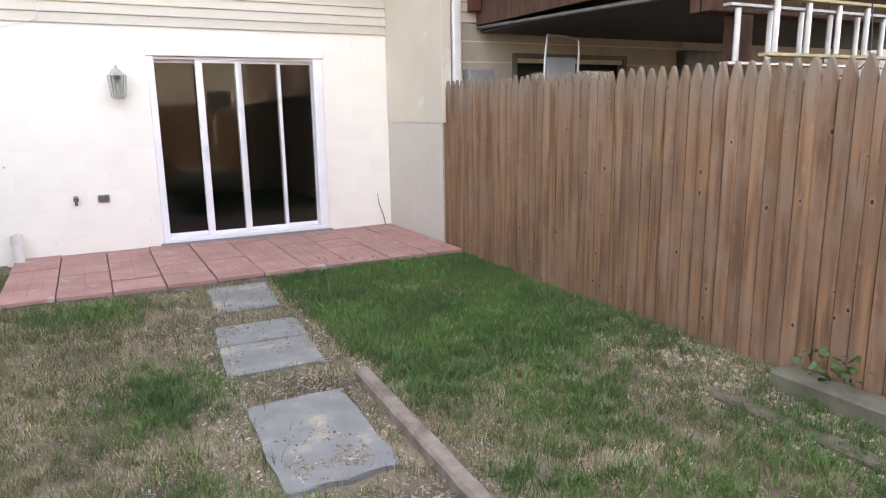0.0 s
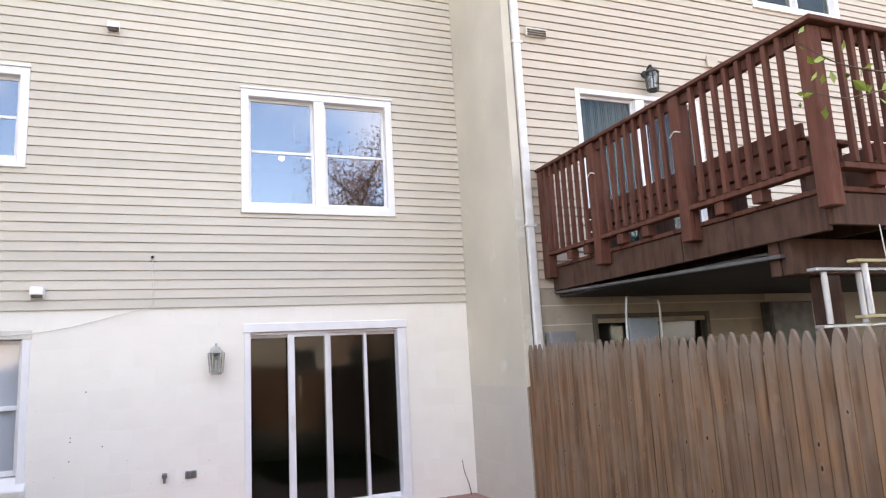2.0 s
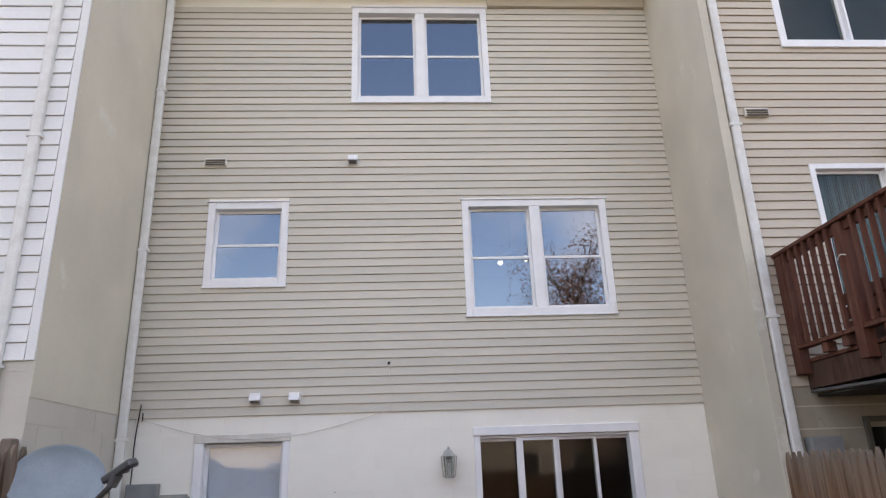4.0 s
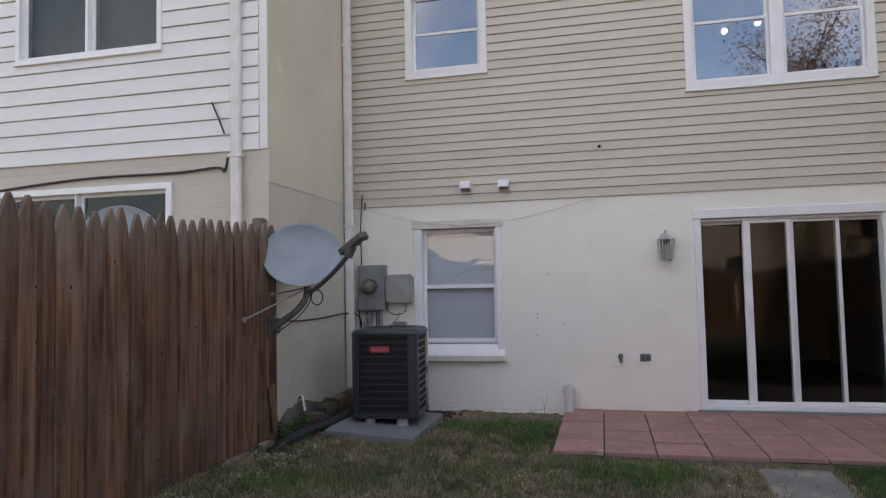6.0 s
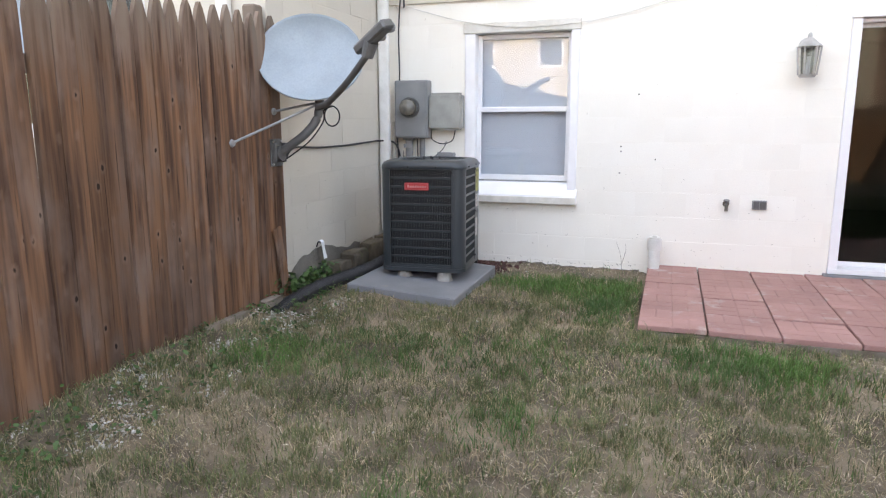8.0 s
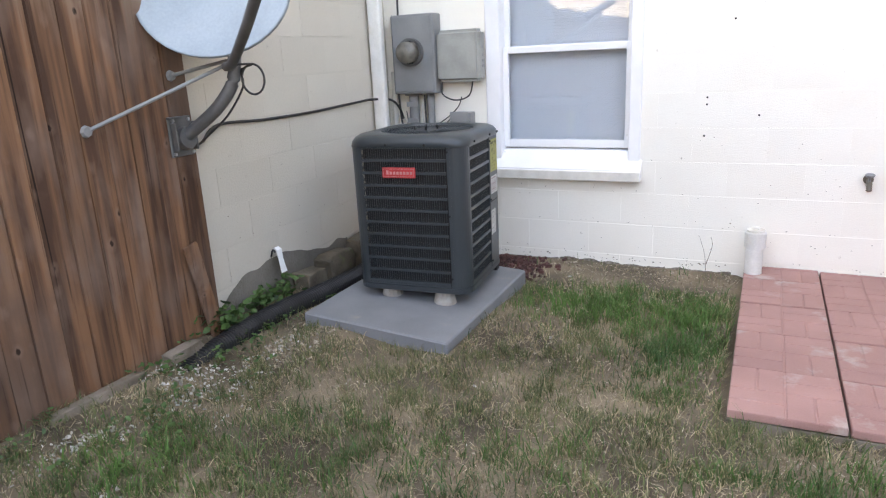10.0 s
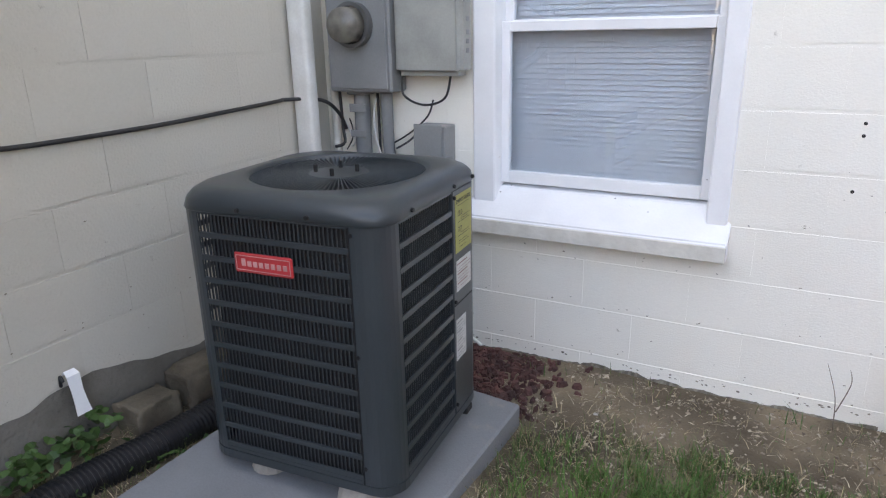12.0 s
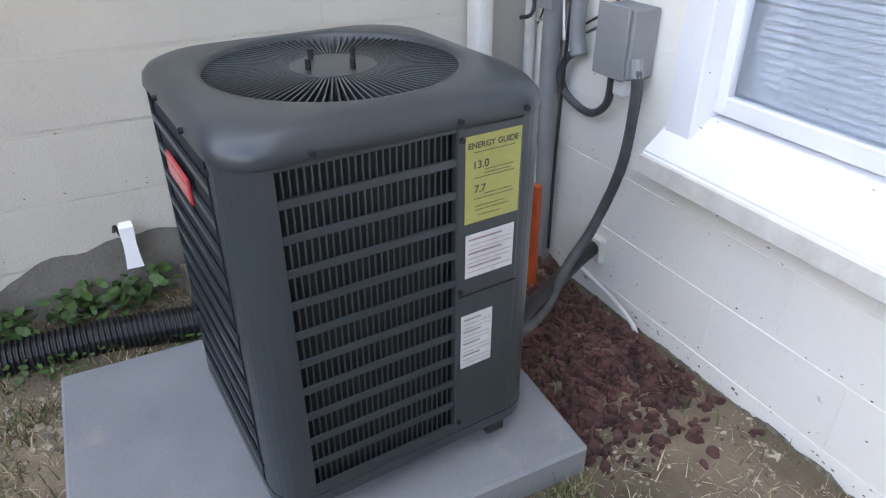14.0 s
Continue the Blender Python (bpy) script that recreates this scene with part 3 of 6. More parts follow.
def window(name, o, panels, label, frame_w=0.085, proud=0.03, mid=True, glass=M_GLASS, material=M_WHITE, y=YF, head=False, sill=True, mull=0.13):
    """A window: flat casing, sashes with stiles and rails, panes, sill and a check rail. panels: how many sashes side by side."""
    x0, x1, z0, z1 = o
    w = thing(name, ((x0 + x1) / 2, y, z0), label, "window", kind="structure")
    bm = bmesh.new()
    for a in ((x0, x0 + frame_w, z0, z1), (x1 - frame_w, x1, z0, z1), (x0 + frame_w, x1 - frame_w, z1 - frame_w, z1), (x0 + frame_w, x1 - frame_w, z0, z0 + frame_w)):
        box(bm, a[0], a[1], y - proud, y + 0.14, a[2], a[3], bevel=0.004)
    span = (x1 - x0 - 2 * frame_w)
    pw = (span - mull * (panels - 1)) / panels
    for k in range(1, panels):
        xm = x0 + frame_w + k * pw + (k - 1) * mull
        box(bm, xm, xm + mull, y - proud + 0.006, y + 0.14, z0 + frame_w, z1 - frame_w, bevel=0.004)
    part("window_frame", bm, material, w)
    if head:
        part("head_flashing", boxed(x0 - 0.012, x1 + 0.012, y - proud - 0.02, y + 0.02, z1 + 0.001, z1 + 0.02, bevel=0.003), material, w)
    if sill:
        part("window_sill", boxed(x0 - 0.006, x1 + 0.006, y - proud - 0.015, y + 0.02, z0 - 0.022, z0 - 0.001, bevel=0.004), material, w)
    zm = (z0 + z1) / 2 - 0.01
    for k in range(panels):
        a = x0 + frame_w + k * (pw + mull)
        b = a + pw
        for lo, hi, yy in ((z0 + frame_w, zm + 0.018, y + 0.028), (zm - 0.018, z1 - frame_w, y + 0.062)) if mid else ((z0 + frame_w, z1 - frame_w, y + 0.04),):
            s, st = bmesh.new(), 0.032
            for q in ((a, a + st, lo, hi), (b - st, b, lo, hi), (a + st, b - st, hi - st, hi), (a + st, b - st, lo, lo + st)):
                box(s, q[0], q[1], yy, yy + 0.03, q[2], q[3], bevel=0.003)
            sash = part("sash", s, material, w)
            pane = part("pane", boxed(a + st - 0.004, b - st + 0.004, yy + 0.012, yy + 0.016, lo + st - 0.004, hi - st + 0.004), glass, sash)
            pane.visible_shadow = False
    return w


window("window_1", WIN1, 1, "small white double-hung window reflecting blue sky", head=True)
window("window_2", WIN2, 2, "twin white double-hung window reflecting cloud and tree", head=True)
window("window_3", WIN3, 2, "twin white double-hung window on the top floor", head=True)

# ground floor window: deep reveal, sloping painted sill
x0, x1, z0, z1 = WIN0
w0 = thing("window_4", ((x0 + x1) / 2, YF, z0), "old white sash window with a deep painted sill", "window", kind="structure")
bm = bmesh.new()
for q in ((x0, x0 + 0.10, z0, z1 - 0.09), (x1 - 0.075, x1, z0, z1 - 0.09)):
    box(bm, q[0], q[1], YF - 0.012, YF + 0.12, q[2], q[3], bevel=0.006)
part("casing", bm, M_WHITE, w0)
part("head", boxed(x0 - 0.01, x1 + 0.01, YF - 0.02, YF + 0.12, z1 - 0.09, z1, bevel=0.006), M_TRIM, w0)
bm = bmesh.new()
vs = [bm.verts.new((x, y, z)) for x in (x0 - 0.01, x1 + 0.012) for y, z in ((YF - 0.075, 0.575), (YF - 0.075, 0.645), (YF + 0.05, 0.755), (YF + 0.14, 0.77), (YF + 0.14, 0.575))]
bm.faces.new(vs[:5][::-1]), bm.faces.new(vs[5:])
for k in range(5):
    bm.faces.new((vs[k], vs[(k + 1) % 5], vs[5 + (k + 1) % 5], vs[5 + k]))
bmesh.ops.recalc_face_normals(bm, faces=bm.faces)
bmesh.ops.bevel(bm, geom=list(bm.edges), offset=0.006, segments=2, affect="EDGES")
part("sloping_sill", bm, M_WHITE, w0)
part("sill_nosing", boxed(x0 - 0.008, x1 + 0.010, YF - 0.084, YF - 0.0765, 0.578, 0.638, bevel=0.003), M_TRIM, w0, "flaking cream nosing")
for lo, hi, yy, st in ((0.772, 1.425, YF + 0.055, 0.05), (1.385, 2.06, YF + 0.09, 0.045)):
    bm = bmesh.new()
    a, b = x0 + 0.10, x1 - 0.075
    for q in ((a, a + 0.035, lo, hi), (b - 0.035, b, lo, hi), (a + 0.035, b - 0.035, hi - 0.04, hi), (a + 0.035, b - 0.035, lo, lo + st)):
        box(bm, q[0], q[1], yy, yy + 0.032, q[2], q[3], bevel=0.003)
    sash = part("sash", bm, M_WHITE, w0)
    part("pane", boxed(a + 0.031, b - 0.031, yy + 0.013, yy + 0.017, lo + st - 0.004, hi - 0.036), M_GLASS_LOW, sash).visible_shadow = False
blind = thing("window_blind", (-1, YF + 0.2, 0.8), "pale slatted blind lowered behind the sash window", "blind")
slat = mesh_of("slat", boxed(-0.46, 0.46, -0.0008, 0.0008, -0.0125, 0.0125), M_BLIND)
for k in range(62):
    piece("slat", slat, blind, ((x0 + x1) / 2 + 0.01, YF + 0.145, 0.80 + k * 0.0205), (radians(-19), 0, 0))
part("headrail", boxed(x0 + 0.05, x1 - 0.03, YF + 0.13, YF + 0.16, 2.068, 2.11, bevel=0.004), M_WHITE, blind)

# ---- sliding glass door ----
x0, x1, z0, z1 = DOOR
door = thing("door_1", ((x0 + x1) / 2, YF, z0), "white aluminium sliding glass door, closed, dark room behind", "door", kind="structure")
part("head_trim", boxed(x0 - 0.012, x1 + 0.012, YF - 0.035, YF + 0.10, z1 - 0.095, z1, bevel=0.005), M_WHITE, door)
bm = bmesh.new()
box(bm, x0, x0 + 0.068, YF - 0.02, YF + 0.14, z0 + 0.03, z1 - 0.097, bevel=0.004)
box(bm, x1 - 0.105, x1, YF - 0.02, YF + 0.14, z0 + 0.03, z1 - 0.097, bevel=0.004)
part("jamb", bm, M_WHITE, door)
bm = bmesh.new()
box(bm, x0, x1, YF - 0.03, YF + 0.14, z0 + 0.03, z0 + 0.072, bevel=0.004)
box(bm, x0 + 0.068, x1 - 0.105, YF + 0.02, YF + 0.14, z1 - 0.125, z1 - 0.098, bevel=0.003)
part("track", bm, M_WHITE, door)
part("threshold", boxed(x0 - 0.03, x1 + 0.03, YF - 0.07, YF + 0.02, 0.03, z0 + 0.028, bevel=0.006), M_CONCRETE, door, "grey concrete threshold")
for a, b, yy, sl, sr in ((x0 + 0.069, 2.055, YF + 0.095, 0.0, 0.03), (2.02, 2.47, YF + 0.02, 0.072, 0.035), (2.43, 2.93, YF + 0.055, 0.078, 0.03), (2.895, x1 - 0.106, YF + 0.095, 0.052, 0.0)):
    bm = bmesh.new()
    lo, hi = z0 + 0.074, z1 - 0.127
    if sl:
        box(bm, a, a + sl, yy, yy + 0.032, lo, hi, bevel=0.003)
    if sr:
        box(bm, b - sr, b, yy, yy + 0.032, lo, hi, bevel=0.003)
    box(bm, a + sl, b - sr, yy, yy + 0.032, hi - 0.03, hi, bevel=0.003)
    box(bm, a + sl, b - sr, yy, yy + 0.032, lo, lo + 0.04, bevel=0.003)
    panel = part("door_panel", bm, M_WHITE, door)
    part("pane", boxed(a + sl - 0.003, b - sr + 0.003, yy + 0.014, yy + 0.018, lo + 0.037, hi - 0.027), M_GLASS_DOOR, panel).visible_shadow = False
    if a == 2.02:
        part("door_handle", boxed(2.045, 2.062, yy - 0.03, yy - 0.001, 0.95, 1.13, bevel=0.005), M_WHITE, panel)

# ---- siding and blocks of our house ----
ours = [WIN1, WIN2, WIN3]
lap_siding(front, XL + 0.004, XR - 0.004, YF + 0.0055, Z_SIDE, Z_TOP, 0.1003, [(a, b, c - 0.02, d + 0.02) for a, b, c, d in ours], M_SIDING)
block_face(front, XL + 0.005, XR - 0.005, -0.125, Z_SIDE - 0.012, [DOOR, WIN0], lambda u, z: (u, YF, z), (0, 0, 0), M_BLOCK)
block_face(left_wall, YL + 0.005, YF - 0.002, -0.125, 2.37, [], lambda u, z: (XL, u, z), (0, 0, radians(90)), M_BLOCK_SHADED, first=1)
block_face(right_wall, YR, YF - 0.002, -0.125, 1.33, [], lambda u, z: (XR, YR + YF - u, z), (0, 0, radians(-90)), M_BLOCK_SHADED, first=1)

# ---- neighbours ----
solo("wall_right_corner", boxed(XR + 0.0035, XR + 0.25, YR + 0.0035, YR + 0.032, -0.3, 9.6), M_BLOCK_SHADED, "corner of the neighbouring house", "wall", kind="structure")
solo("wall_left_corner", boxed(XL - 0.25, XL - 0.0035, YL + 0.0035, YL + 0.032, -0.3, 9.6), M_BLOCK_SHADED, "corner of the neighbouring house", "wall", kind="structure")
RW = (5.10, 6.82, 6.13, 7.55)
RW2 = (8.05, 9.7, 6.13, 7.55)
RD = (5.10, 6.90, 2.62, 4.66)
RB = (5.08, 6.68, 0.9, 2.05)
nr = wall("wall_right_house", "neighbouring house front, peach siding over block", XR + 0.25, 12.0, YR + 0.0035, -0.3, 9.6, [RW, RW2, RD, RB], M_BLOCK_SHADED, 0.2)
lap_siding(nr, XR + 0.09, 12.0, YR + 0.0055, 2.34, 9.6, 0.1003, [(a, b, c - 0.02, d + 0.02) for a, b, c, d in (RW, RW2, RD)], M_SIDING_R)
block_face(nr, XR + 0.005, 7.6, -0.125, 2.33, [RB], lambda u, z: (u, YR, z), (0, 0, 0), M_BLOCK_TAN)
window("window_5", RW, 2, "wide neighbour window with dark screens", mid=False, mull=0.03, y=YR, glass=M_GLASS_DOOR)
window("window_6", RW2, 2, "wide neighbour window with dark screens", mid=False, mull=0.03, y=YR, glass=M_GLASS_DOOR)
window("window_7", RB, 2, "dark basement window under the deck", mid=False, mull=0.03, frame_w=0.05, y=YR, glass=M_GLASS_DOOR, material=M_BROWNVENT)
window("door_2", RD, 2, "white sliding balcony door onto the deck", frame_w=0.06, mid=False, y=YR, glass=M_GLASS_DOOR, sill=False)
for q, m in ((RW, M_SCREEN_DARK), (RW2, M_SCREEN_DARK), (RB, M_SCREEN_DARK)):
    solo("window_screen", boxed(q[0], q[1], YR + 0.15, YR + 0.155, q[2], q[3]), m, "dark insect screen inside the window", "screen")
curtain = bmesh.new()
for k in range(60):
    xx = 5.12 + k * 0.0148
    box(curtain, xx, xx + 0.0149, YR + 0.17 + 0.02 * math.sin(k * 0.9), YR + 0.18 + 0.02 * math.sin(k * 0.9), 2.7, 4.6)
solo("curtain", curtain, M_TEAL, "teal curtain behind the balcony door", "curtain")


def dark_shell(x0, x1, y, z0, z1):
    """An added closed shell behind a neighbour's openings; its dark colour stands for unlit rooms."""
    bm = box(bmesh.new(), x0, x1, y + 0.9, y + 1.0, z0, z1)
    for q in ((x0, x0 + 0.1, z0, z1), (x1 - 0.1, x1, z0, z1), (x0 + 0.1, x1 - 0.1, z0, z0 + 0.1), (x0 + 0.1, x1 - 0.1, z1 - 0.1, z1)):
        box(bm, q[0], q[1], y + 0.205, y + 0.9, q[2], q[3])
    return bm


solo("wall_right_house_room", dark_shell(4.6, 10.5, YR, 0.5, 8.0), M_SCREEN_DARK, "dark shell added behind the neighbour's openings in place of unlit rooms", "wall", kind="structure")

LW = (-4.98, -3.33, 3.68, 5.16)
LB = (-5.3, -3.22, 1.2, 2.42)
nl = wall("wall_left_house", "neighbouring house front, white siding over cream block", -12.0, XL - 0.25, YL + 0.0035, -0.3, 9.6, [LW, LB], M_BLOCK_SHADED, 0.2)
lap_siding(nl, -12.0, XL - 0.085, YL + 0.0055, 2.665, 9.6, 0.152, [(a, b, c - 0.02, d + 0.02) for a, b, c, d in (LW,)], M_SIDING_L)
part("corner_post", boxed(XL - 0.082, XL - 0.002, YL - 0.012, YL + 0.004, 2.665, 9.6, bevel=0.004), M_SIDING_L, nl)
block_face(nl, -6.4, XL - 0.002, -0.125, 2.65, [LB], lambda u, z: (u, YL, z), (0, 0, 0), M_BLOCK_SHADED)
window("window_8", LW, 2, "wide neighbour sash window with dusty screen", frame_w=0.05, mull=0.03, mid=False, y=YL, glass=M_GLASS_DOOR)
window("window_9", LB, 2, "neighbour basement slider with white frame", frame_w=0.06, mull=0.02, mid=False, y=YL, glass=M_GLASS_DOOR)
solo("window_screen", boxed(LW[0], LW[1], YL + 0.15, YL + 0.155, LW[2], LW[3]), M_GREYBOX, "dusty grey screen inside the window", "screen")
solo("wall_left_house_room", dark_shell(-6, -2.6, YL, 0.5, 6.0), M_SCREEN_DARK, "dark shell added behind the neighbour's openings in place of unlit rooms", "wall", kind="structure")


# Unseen slabs, added to stop skylight falling in behind the neighbours' fronts.
for nm, a, b, yy in (("roof_right_house", XR + 0.01, 12.0, YR + 0.05), ("roof_left_house", -12.0, XL - 0.01, YL + 0.05)):
    solo(nm, boxed(a, b, yy, yy + 7.5, 9.605, 9.75), M_DECK_DARK, "unseen roof slab added over the neighbouring house to shut out skylight", "roof", kind="structure")


def downspout(x, y, z0, z1, label, w=0.095, d=0.065):
    s = thing("downspout", (x, y, z0), label, "downspout", group="downspouts")
    bm = bmesh.new()
    n = 28
    prof = [(w / 2 * math.copysign(abs(math.cos(a)) ** 0.45, math.cos(a)), d / 2 * math.copysign(abs(math.sin(a)) ** 0.45, math.sin(a))) for a in (k * math.tau / n for k in range(n))]
    lo, hi = [bm.verts.new((x + p, y + q, z0)) for p, q in prof], [bm.verts.new((x + p, y + q, z1)) for p, q in prof]
    for k in range(n):
        bm.faces.new((lo[k], lo[(k + 1) % n], hi[(k + 1) % n], hi[k]))
    part("pipe", bm, M_PVC, s, smooth=True)
    z = z0 + 1.8
    while z < z1:
        part("strap", boxed(x - w / 2 - 0.02, x + w / 2 + 0.02, y - d / 2 - 0.004, y + d / 2, z, z + 0.03, bevel=0.002), M_PVC, s)
        z += 2.1
    return s


downspout(XL + 0.062, 9.20, 0.30, 7.90, "white metal downspout in the corner of the house")
downspout(4.37, YR - 0.04, 1.2, 9.5, "white downspout on the neighbour's corner")
downspout(-2.55, YL - 0.04, 0.8, 9.5, "white downspout beside the neighbour's window")


# ---- fences ----
def picket_mesh(w, h, material, seed):
    rnd = random.Random(seed)
    bm, t = bmesh.new(), 0.024
    tip = 0.085
    out = [(-w / 2, 0), (w / 2, 0), (w / 2, h - tip), (w * 0.40, h - tip * 0.62), (w * 0.24, h - tip * 0.25), (0.006, h), (-0.006, h), (-w * 0.24, h - tip * 0.25), (-w * 0.40, h - tip * 0.62), (-w / 2, h - tip)]
    bow = rnd.uniform(-0.004, 0.004)
    ch, n = 0.002, len(out)
    rows = ([(0.0, u - math.copysign(min(ch, abs(u)), u), z) for u, z in out], [(-0.009, u, z) for u, z in out], [(-t, u, z) for u, z in out])
    fr, md, bk = ([bm.verts.new((x + bow * z / h, u, z)) for x, u, z in row] for row in rows)
    bm.faces.new(fr), bm.faces.new(bk[::-1])
    for a, b in ((fr, md), (md, bk)):
        for k in range(n):
            bm.faces.new((a[k], b[k], b[(k + 1) % n], a[(k + 1) % n]))
    bmesh.ops.recalc_face_normals(bm, faces=bm.faces)
    return mesh_of("picket", bm, material)


def fence(name, label, along, fixed, a, b, top, base, pitch, material, face, seed, ragged=0.012, sway=0.0018):
    """Stockade fence along x or y: pickets nailed to three rails between posts."""
    rnd = random.Random(seed)
    at = (fixed, (a + b) / 2, 0) if along == "y" else ((a + b) / 2, fixed, 0)
    f = thing(name, at, label, "fence")
    kinds = [picket_mesh(pitch * k, 1.0, material, seed + n) for n, k in enumerate((0.955, 0.985, 0.992, 0.972))]
    n = int((b - a) / pitch)
    spin = (0 if face > 0 else math.pi) + (0 if along == "y" else math.pi / 2)
    for k in range(n):
        u = a + (k + 0.5) * pitch
        zb, zt = base(u) - 0.06, top(u) + rnd.uniform(-ragged, ragged)
        off = rnd.uniform(-0.004, 0.004)
        p = (fixed + off, u, zb) if along == "y" else (u, fixed + off, zb)
        lean = rnd.gauss(0, sway)
        piece("picket", kinds[rnd.randrange(4)], f, p, (lean, 0, spin) if along == "y" else (0, lean, spin), (1, 1, zt - zb))
    back = -face
    for z in (0.35, 0.95, 1.5):
        lo, hi = sorted((fixed + back * 0.03, fixed + back * 0.068))
        part("rail", boxed(lo, hi, a, b - 0.09, z, z + 0.08, bevel=0.004) if along == "y" else boxed(a, b, lo, hi, z, z + 0.08, bevel=0.004), material, f)
    u = b - 0.3
    while u > a:
        lo, hi = sorted((fixed + back * 0.07, fixed + back * 0.158))
        part("post", boxed(lo, hi, u - 0.045, u + 0.045, -0.1, top(u) - 0.06, bevel=0.006) if along == "y" else boxed(u - 0.045, u + 0.045, lo, hi, -0.1, top(u) - 0.06, bevel=0.006), material, f)
        u -= 2.4
    return f


fence("picket_fence", "tan cedar stockade fence with pointed picket tops", "y", 4.235, -3.0, 8.14, lambda y: 1.685 + 0.0165 * (y - 3.5) , lambda y: 0.0, 0.0945, M_PICKET, -1, 5)
lf = fence("picket_fence", "old dark brown stockade fence, weathered grey on top", "y", -2.226, -3.012, 7.4915, lambda y: 1.90 + 0.035 * max(0, y - 5.2), lambda y: 0.10, 0.118, M_PICKET_L, 1, 9, 0.02, 0.0045)
part("end_post", boxed(-2.36, -2.262, 7.30, 7.40, 0.05, 2.04, bevel=0.012), M_PICKET_L, lf)
# Added fence: blocks side light so the space below the deck stays dark.
fence("picket_fence", "brown stockade fence added to cut the light under the neighbour's deck", "y", 10.6, -3.0, 7.9, lambda y: 1.8, lambda y: 0.0, 0.118, M_PICKET_L, -1, 21)
fence("picket_fence", "brown stockade fence closing the yard", "x", -3.05, -2.2, 4.2, lambda x: 1.8, lambda x: 0.0, 0.118, M_PICKET_L, 1, 13)

# ---- patio of red pavers ----
patio = thing("patio", (2.2, 8.5, 0.03), "red patio of square pavers cast in a basket weave", "patio", kind="structure")
part("bedding", boxed(0.165, XR - 0.012, 7.56, YF - 0.004, -0.05, 0.034), M_EDGING, patio)


def paver_mesh(w, d):
    bm = bmesh.new()
    box(bm, 0.003, w - 0.003, 0.003, d - 0.003, 0, 0.0305, bevel=0.003)
    c = 0.2005
    for i in range(2):
        for j in range(2):
            for k in range(2):
                if (i + j) % 2:
                    q = (i * c + k * c / 2, i * c + (k + 1) * c / 2, j * c, (j + 1) * c)
                else:
                    q = (i * c, (i + 1) * c, j * c + k * c / 2, j * c + (k + 1) * c / 2)
                a, b, lo, hi = max(q[0], 0) + 0.0035, min(q[1], w) - 0.0035, q[2] + 0.0035, min(q[3], d) - 0.0035
                if b - a > 0.02 and hi - lo > 0.02:
                    box(bm, a, b, lo, hi, 0.020, 0.034, bevel=0.003)
    return mesh_of("paver", bm, M_PAVER)


PAVERS = {}
for i in range(11):
    for j in range(5):
        px, py = 0.165 + i * 0.405, 7.56 + j * 0.405
        w, d = round(min(0.401, XR - 0.014 - px), 3), round(min(0.401, YF - 0.008 - py), 3)
        if w < 0.05 or d < 0.05:
            continue
        if (w, d) not in PAVERS:
            PAVERS[w, d] = paver_mesh(w, d)
        piece("paver", PAVERS[w, d], patio, (px, py, 0.034 + random.uniform(0, 0.006)), (random.gauss(0, 0.006), random.gauss(0, 0.006), random.gauss(0, 0.004)))


# ---- stepping stones and edging ----
def slab(x0, x1, y0, y1, skew, seed):
    rnd = random.Random(seed)
    bm = bmesh.new()
    ring = []
    for (ax, ay), (bx, by) in zip(((x0, y0), (x1, y0), (x1, y1), (x0, y1)), ((x1, y0), (x1, y1), (x0, y1), (x0, y0))):
        for k in range(6):
            t = k / 6
            ring.append((ax + (bx - ax) * t + rnd.uniform(-0.012, 0.012) + skew * (ay + (by - ay) * t - y0), ay + (by - ay) * t + rnd.uniform(-0.012, 0.012)))
    lo, hi = [bm.verts.new((x, y, -0.05)) for x, y in ring], [bm.verts.new((x, y, 0.022)) for x, y in ring]
    n = len(ring)
    bm.faces.new(lo[::-1])
    top = bm.faces.new(hi)
    for k in range(n):
        bm.faces.new((lo[k], lo[(k + 1) % n], hi[(k + 1) % n], hi[k]))
    bmesh.ops.bevel(bm, geom=list(top.edges), offset=0.006, segments=1, affect="EDGES")
    return solo("stepping_stone", bm, M_SLATE, "grey bluestone stepping slab sunk in the lawn, dirt on it", "stepping stone", group="stepping stones")


SLABS = [(1.62, 2.10, 6.66, 7.43), (1.52, 2.08, 5.90, 6.31), (1.47, 2.03, 5.36, 5.88), (1.44, 1.93, 4.05, 4.92)]
for k, (a, b, c, d) in enumerate(SLABS):
    slab(a, b, c, d, 0.05 + 0.02 * (k < 3), 30 + k)


def rough_beam(bm, p, q, w, h, seed, z0):
    """A worn squared timber between two ground points."""
    p, q = Vector((*p, z0)), Vector((*q, z0))
    d = (q - p).normalized()
    s = Vector((-d.y, d.x, 0))
    n = max(4, int((q - p).length / 0.12))
    rings = []
    for k in range(n + 1):
        c = p.lerp(q, k / n)
        o = [0.006 * noise.noise((c.x * 7 + seed, c.y * 7, j * 3.0)) for j in range(6)]
        e = 0.014
        pts = [(-w / 2 + o[0], 0), (w / 2 + o[1], 0), (w / 2 + o[2], h - e), (w / 2 - e + o[3], h + o[3]), (-w / 2 + e + o[4], h + o[4]), (-w / 2 + o[5], h - e)]
        rings.append([bm.verts.new(c + s * a + Vector((0, 0, z))) for a, z in pts])
    for a, b in zip(rings, rings[1:]):
        for k in range(6):
            bm.faces.new((a[k], a[(k + 1) % 6], b[(k + 1) % 6], b[k]))
    bm.faces.new(rings[0][::-1]), bm.faces.new(rings[-1])
    bmesh.ops.recalc_face_normals(bm, faces=bm.faces)
    return bm


